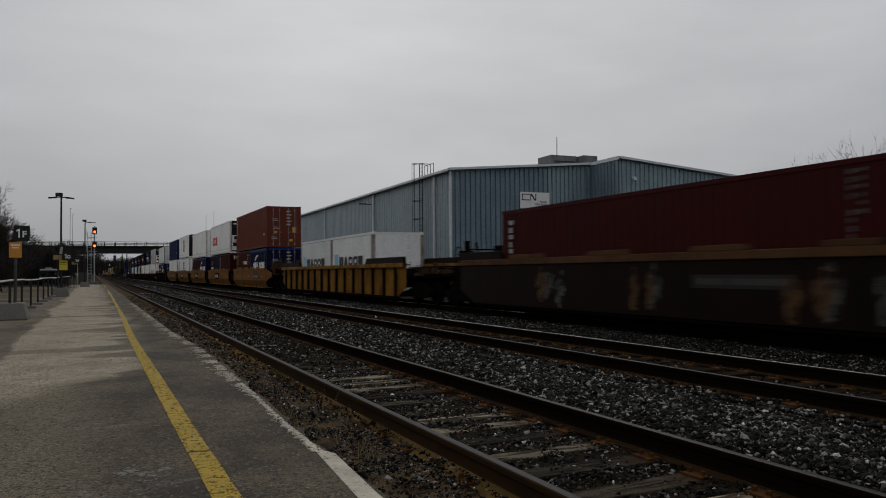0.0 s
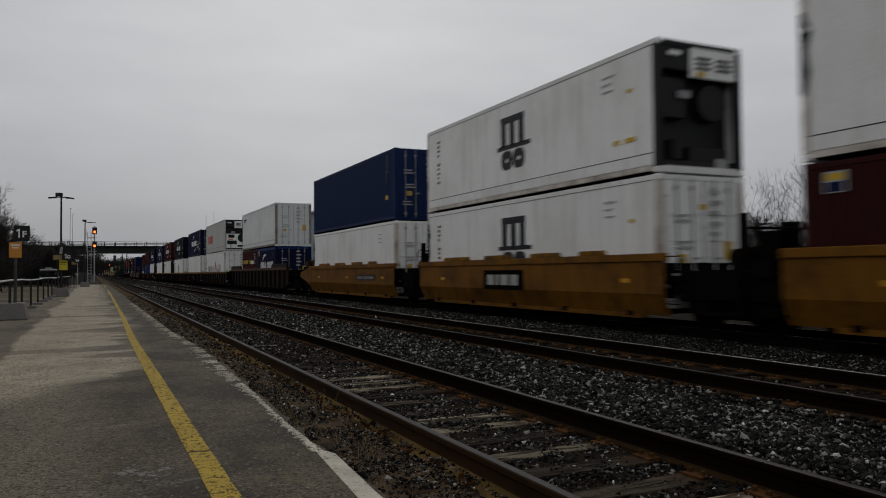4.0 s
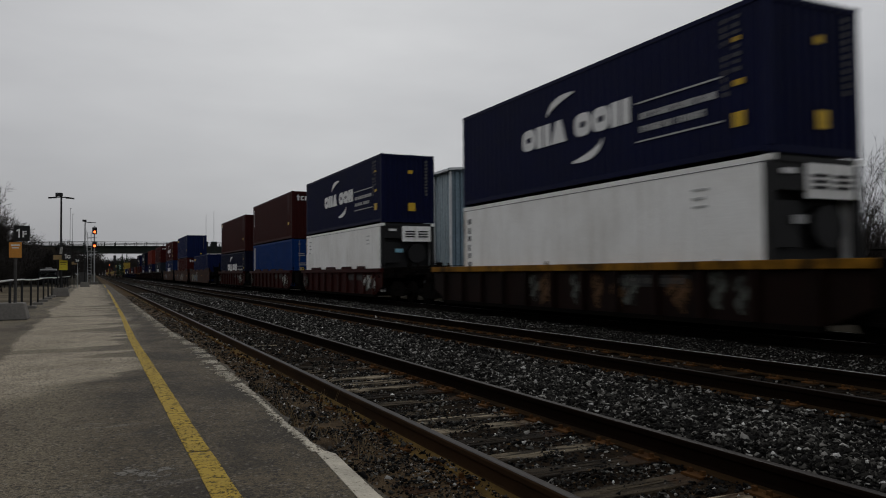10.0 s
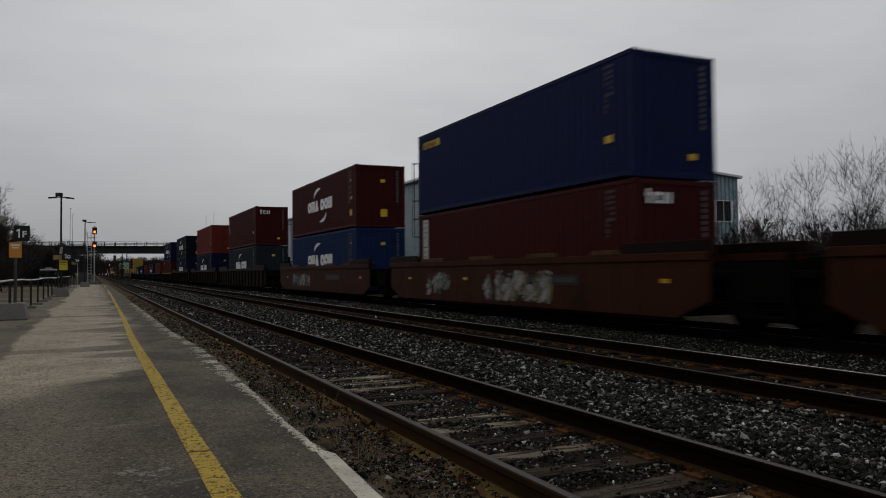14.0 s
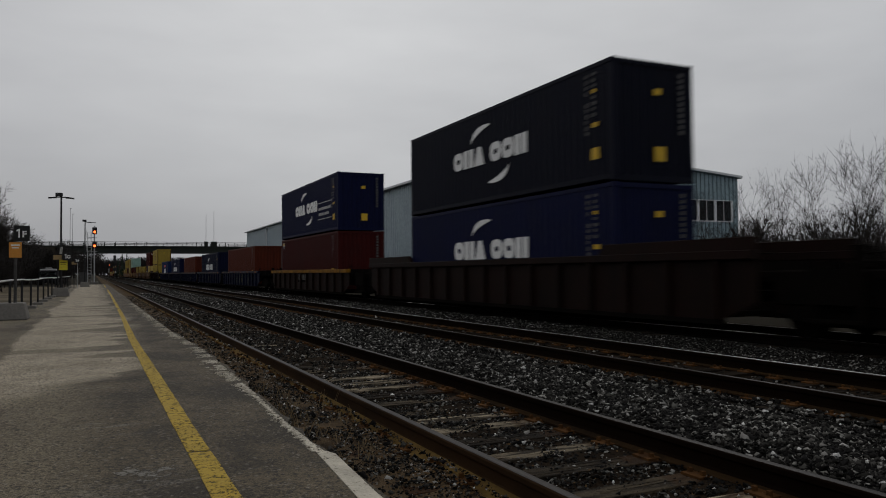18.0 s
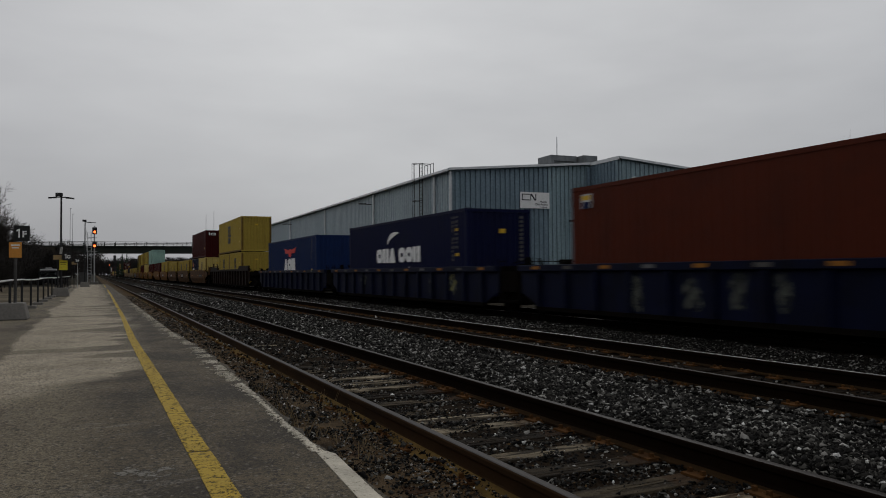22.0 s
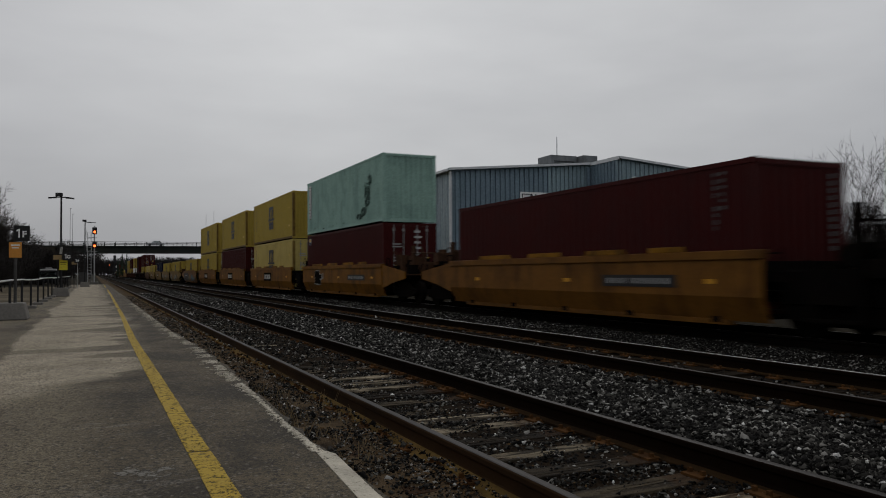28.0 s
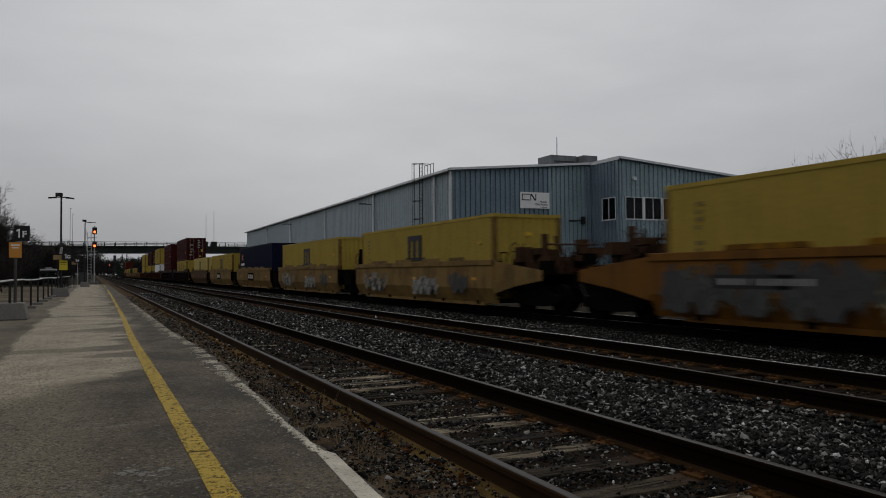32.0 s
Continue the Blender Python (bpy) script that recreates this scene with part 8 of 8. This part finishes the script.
def build_plants():
    row = "bare trees behind the train"
    for key, x, y, h, a in [("slim", 26.3, 23.1, 5.4, 10), ("bushy", 27.4, 24.6, 4.4, 60), ("slim", 24.9, 19.9, 5.6, 130), ("whip", 25.6, 21.4, 5.0, 200), ("slim", 24.4, 17.3, 5.6, 250), ("slim", 25.8, 18.6, 5.6, 320), ("bushy", 24.0, 16.4, 4.0, 20), ("whip", 26.0, 17.9, 5.0, 95), ("whip", 28.0, 26.3, 4.8, 140), ("slim", 23.8, 15.6, 5.8, 180), ("bushy", 26.8, 20.6, 4.2, 250), ("bushy", 25.4, 16.9, 4.4, 310), ("slim", 27.2, 25.4, 5.6, 45)]:
        tree(key, x, y, -0.3, h * 1.03, a, "leafless grey-brown %s on the bank behind the train" % ("tree" if key in ("slim", "wide") else "shrub"), row)
    for key, x, y, h, a in [("whip", 28.7, 33.4, 6.6, 0), ("bushy", 26.8, 32.9, 4.2, 75), ("slim", 30.6, 31.4, 6.2, 150), ("bushy", 31.0, 33.6, 5.0, 210), ("whip", 32.2, 30.0, 6.4, 290), ("bushy", 25.2, 35.0, 3.9, 20)]:
        tree(key, x, y, -0.3, h, a, "leafless %s growing in front of the office windows" % ("tree" if key == "slim" else "shrub"), row)
    for key, x, y, h, a in [("wide", -8.6, 72.0, 7.8, 30), ("wide", -10.2, 84.0, 9.4, 110), ("slim", -7.4, 88.0, 6.0, 200), ("wide", -10.6, 101.0, 9.0, 280), ("slim", -8.2, 112.0, 7.0, 60), ("wide", -14.5, 130.0, 9.0, 170)]:
        tree(key, x, y, 0.0, h, a, "large bare tree beyond the railing", "bare trees by the car park")
    for key, x, y, h, a in [("wide", -6.7, 56.0, 6.4, 75), ("wide", -8.3, 63.0, 8.0, 215), ("wide", -9.0, 78.0, 8.6, 330), ("wide", -9.8, 95.0, 8.6, 140), ("wide", -7.2, 62.0, 8.2, 20)]:
        tree(key, x, y, 0.0, h, a, "large bare tree beyond the railing", "bare trees by the car park")
    r = random.Random(77)
    spots = []
    for _ in range(130):     # thick low growth behind the car park
        y = r.uniform(101, 122)
        spots.append(("wood", r.uniform(-0.17 * y, -0.030 * y), y, r.uniform(3.0, 6.6), r.uniform(0, 6.28)))
    for _ in range(34):
        y = r.uniform(108, 140)
        spots.append(("wood", r.uniform(-0.16 * y, -0.034 * y), y, r.uniform(6.0, 8.2), r.uniform(0, 6.28)))
    for _ in range(40):
        y = r.uniform(60, 90)
        spots.append(("wood", r.uniform(-0.15 * y, -0.083 * y), y, r.uniform(2.6, 4.6), r.uniform(0, 6.28)))
    for _ in range(230):     # brush below the left trees and on the bank
        y = r.uniform(105, 210)
        spots.append(("wood", r.uniform(-0.20 * y, -0.028 * y - 1.0), y, r.uniform(3.0, 6.0), r.uniform(0, 6.28)))
    stand("brush", spots, FAR_WOOD, "dense leafless brush along the road bank", ("wood",))
    spots = []
    for _ in range(210):     # woods beyond the bridge, left taller than right
        y = r.uniform(240, 360)
        x = r.uniform(-0.19, 0.27) * y
        if -0.004 * y < x < 0.075 * y:
            continue
        spots.append(("wood", x, y, r.uniform(7, 9.5) * y / 300 if x > 0 else r.uniform(11, 15.5), r.uniform(0, 6.28)))
    for _ in range(190):     # closing the view along the line
        y = r.uniform(1165, 1260)
        spots.append(("wood", r.uniform(-0.03, 0.11) * y, y, r.uniform(25, 36), r.uniform(0, 6.28)))
    for _ in range(90):
        spots.append(("wood", r.uniform(-0.01, 0.06) * 1150, r.uniform(1160, 1190), r.uniform(12, 20), r.uniform(0, 6.28)))
    for _ in range(260):     # undergrowth at the end of the line
        spots.append(("wood", r.uniform(-0.03, 0.10) * 1150, r.uniform(1148, 1170), r.uniform(7, 13), r.uniform(0, 6.28)))
    stand("far_woods", spots, FAR_WOOD, "distant leafless woods beyond the road bridge", ("wood",))
    spots = []
    for _ in range(150):     # brush behind the right-hand trees
        a, d = radians(r.uniform(45, 62)), r.uniform(38, 95)
        spots.append(("wood", d * math.sin(a), d * math.cos(a), r.uniform(2.8, 5.0), r.uniform(0, 6.28)))
    stand("thicket", spots, FAR_WOOD, "grey leafless thicket behind the tracks", ("wood",))
    spots = []
    for _ in range(90):     # low scrub between the train and the building
        y = r.uniform(6, 46)
        spots.append(("tangle", r.uniform(15.8, 22.0), y, r.uniform(1.3, 2.2), r.uniform(0, 6.28)))
    stand("scrub", spots, TWIG, "low dark leafless scrub behind the far track", ("tangle",))
    rng = random.Random(4)
    for x, y, h in [(10.2, 330.0, 9.5), (12.5, 345.0, 10.5), (9.0, 340.0, 8.0)]:
        t = thing("conifer", "dark distant conifer beyond the bridge", "tree", "distant conifers", (x, y, -0.3))
        part("trunk", Shape().tube((0, 0, 0), (0, 0, h * 0.9), 0.2, 6, 0.05).done("trunk"), BARK, t)
        s = Shape()
        for i in range(160):
            z = rng.uniform(0.12, 1.0)
            rad, a = (1 - z) * h * 0.17 + 0.15, rng.uniform(0, 6.28)
            p = Vector((0, 0, z * h))
            s.tube(p, p + Vector((math.cos(a) * rad, math.sin(a) * rad, -rad * rng.uniform(0.1, 0.5))), 0.22, 4, 0.03)
        part("crown", s.done("crown"), NEEDLES, t)


build_plants()


# ---- added wall beside the platform, out of view, cutting low light on the train ----
def build_station_wall():
    w = thing("shade_wall", "plain grey concrete wall, added unseen to dim the train", "wall", "", kind="structure")
    part("wall", Shape().prism([(-9.6, -40.0), (-9.0, -40.0), (-9.0, 36.0), (-11.6, 44.0), (-11.6, 108.0), (-12.2, 108.0), (-12.2, 43.6), (-9.6, 35.6)], "z", -0.3, 4.2).done("wall"), CONCRETE, w)


build_station_wall()


# ---- what moves ----
def motions():
    for ob, s, z in RIDERS:
        walk(ob, [(t, pose(TX, s - travelled(t), z)) for t in (0, 8, 16, 24, 32)])
    # traffic on the bridge
    walk(CAR, [(t, pose(15.0 - 21.0 * (t - 28.0), BY + 3.0, 8.735)) for t in (0, 16, 32)])
    walk(TRUCK, [(t, pose(7.6 - 14.0 * (t - 1.5), BY + 2.8, 8.735)) for t in (0, 16, 32)])


motions()
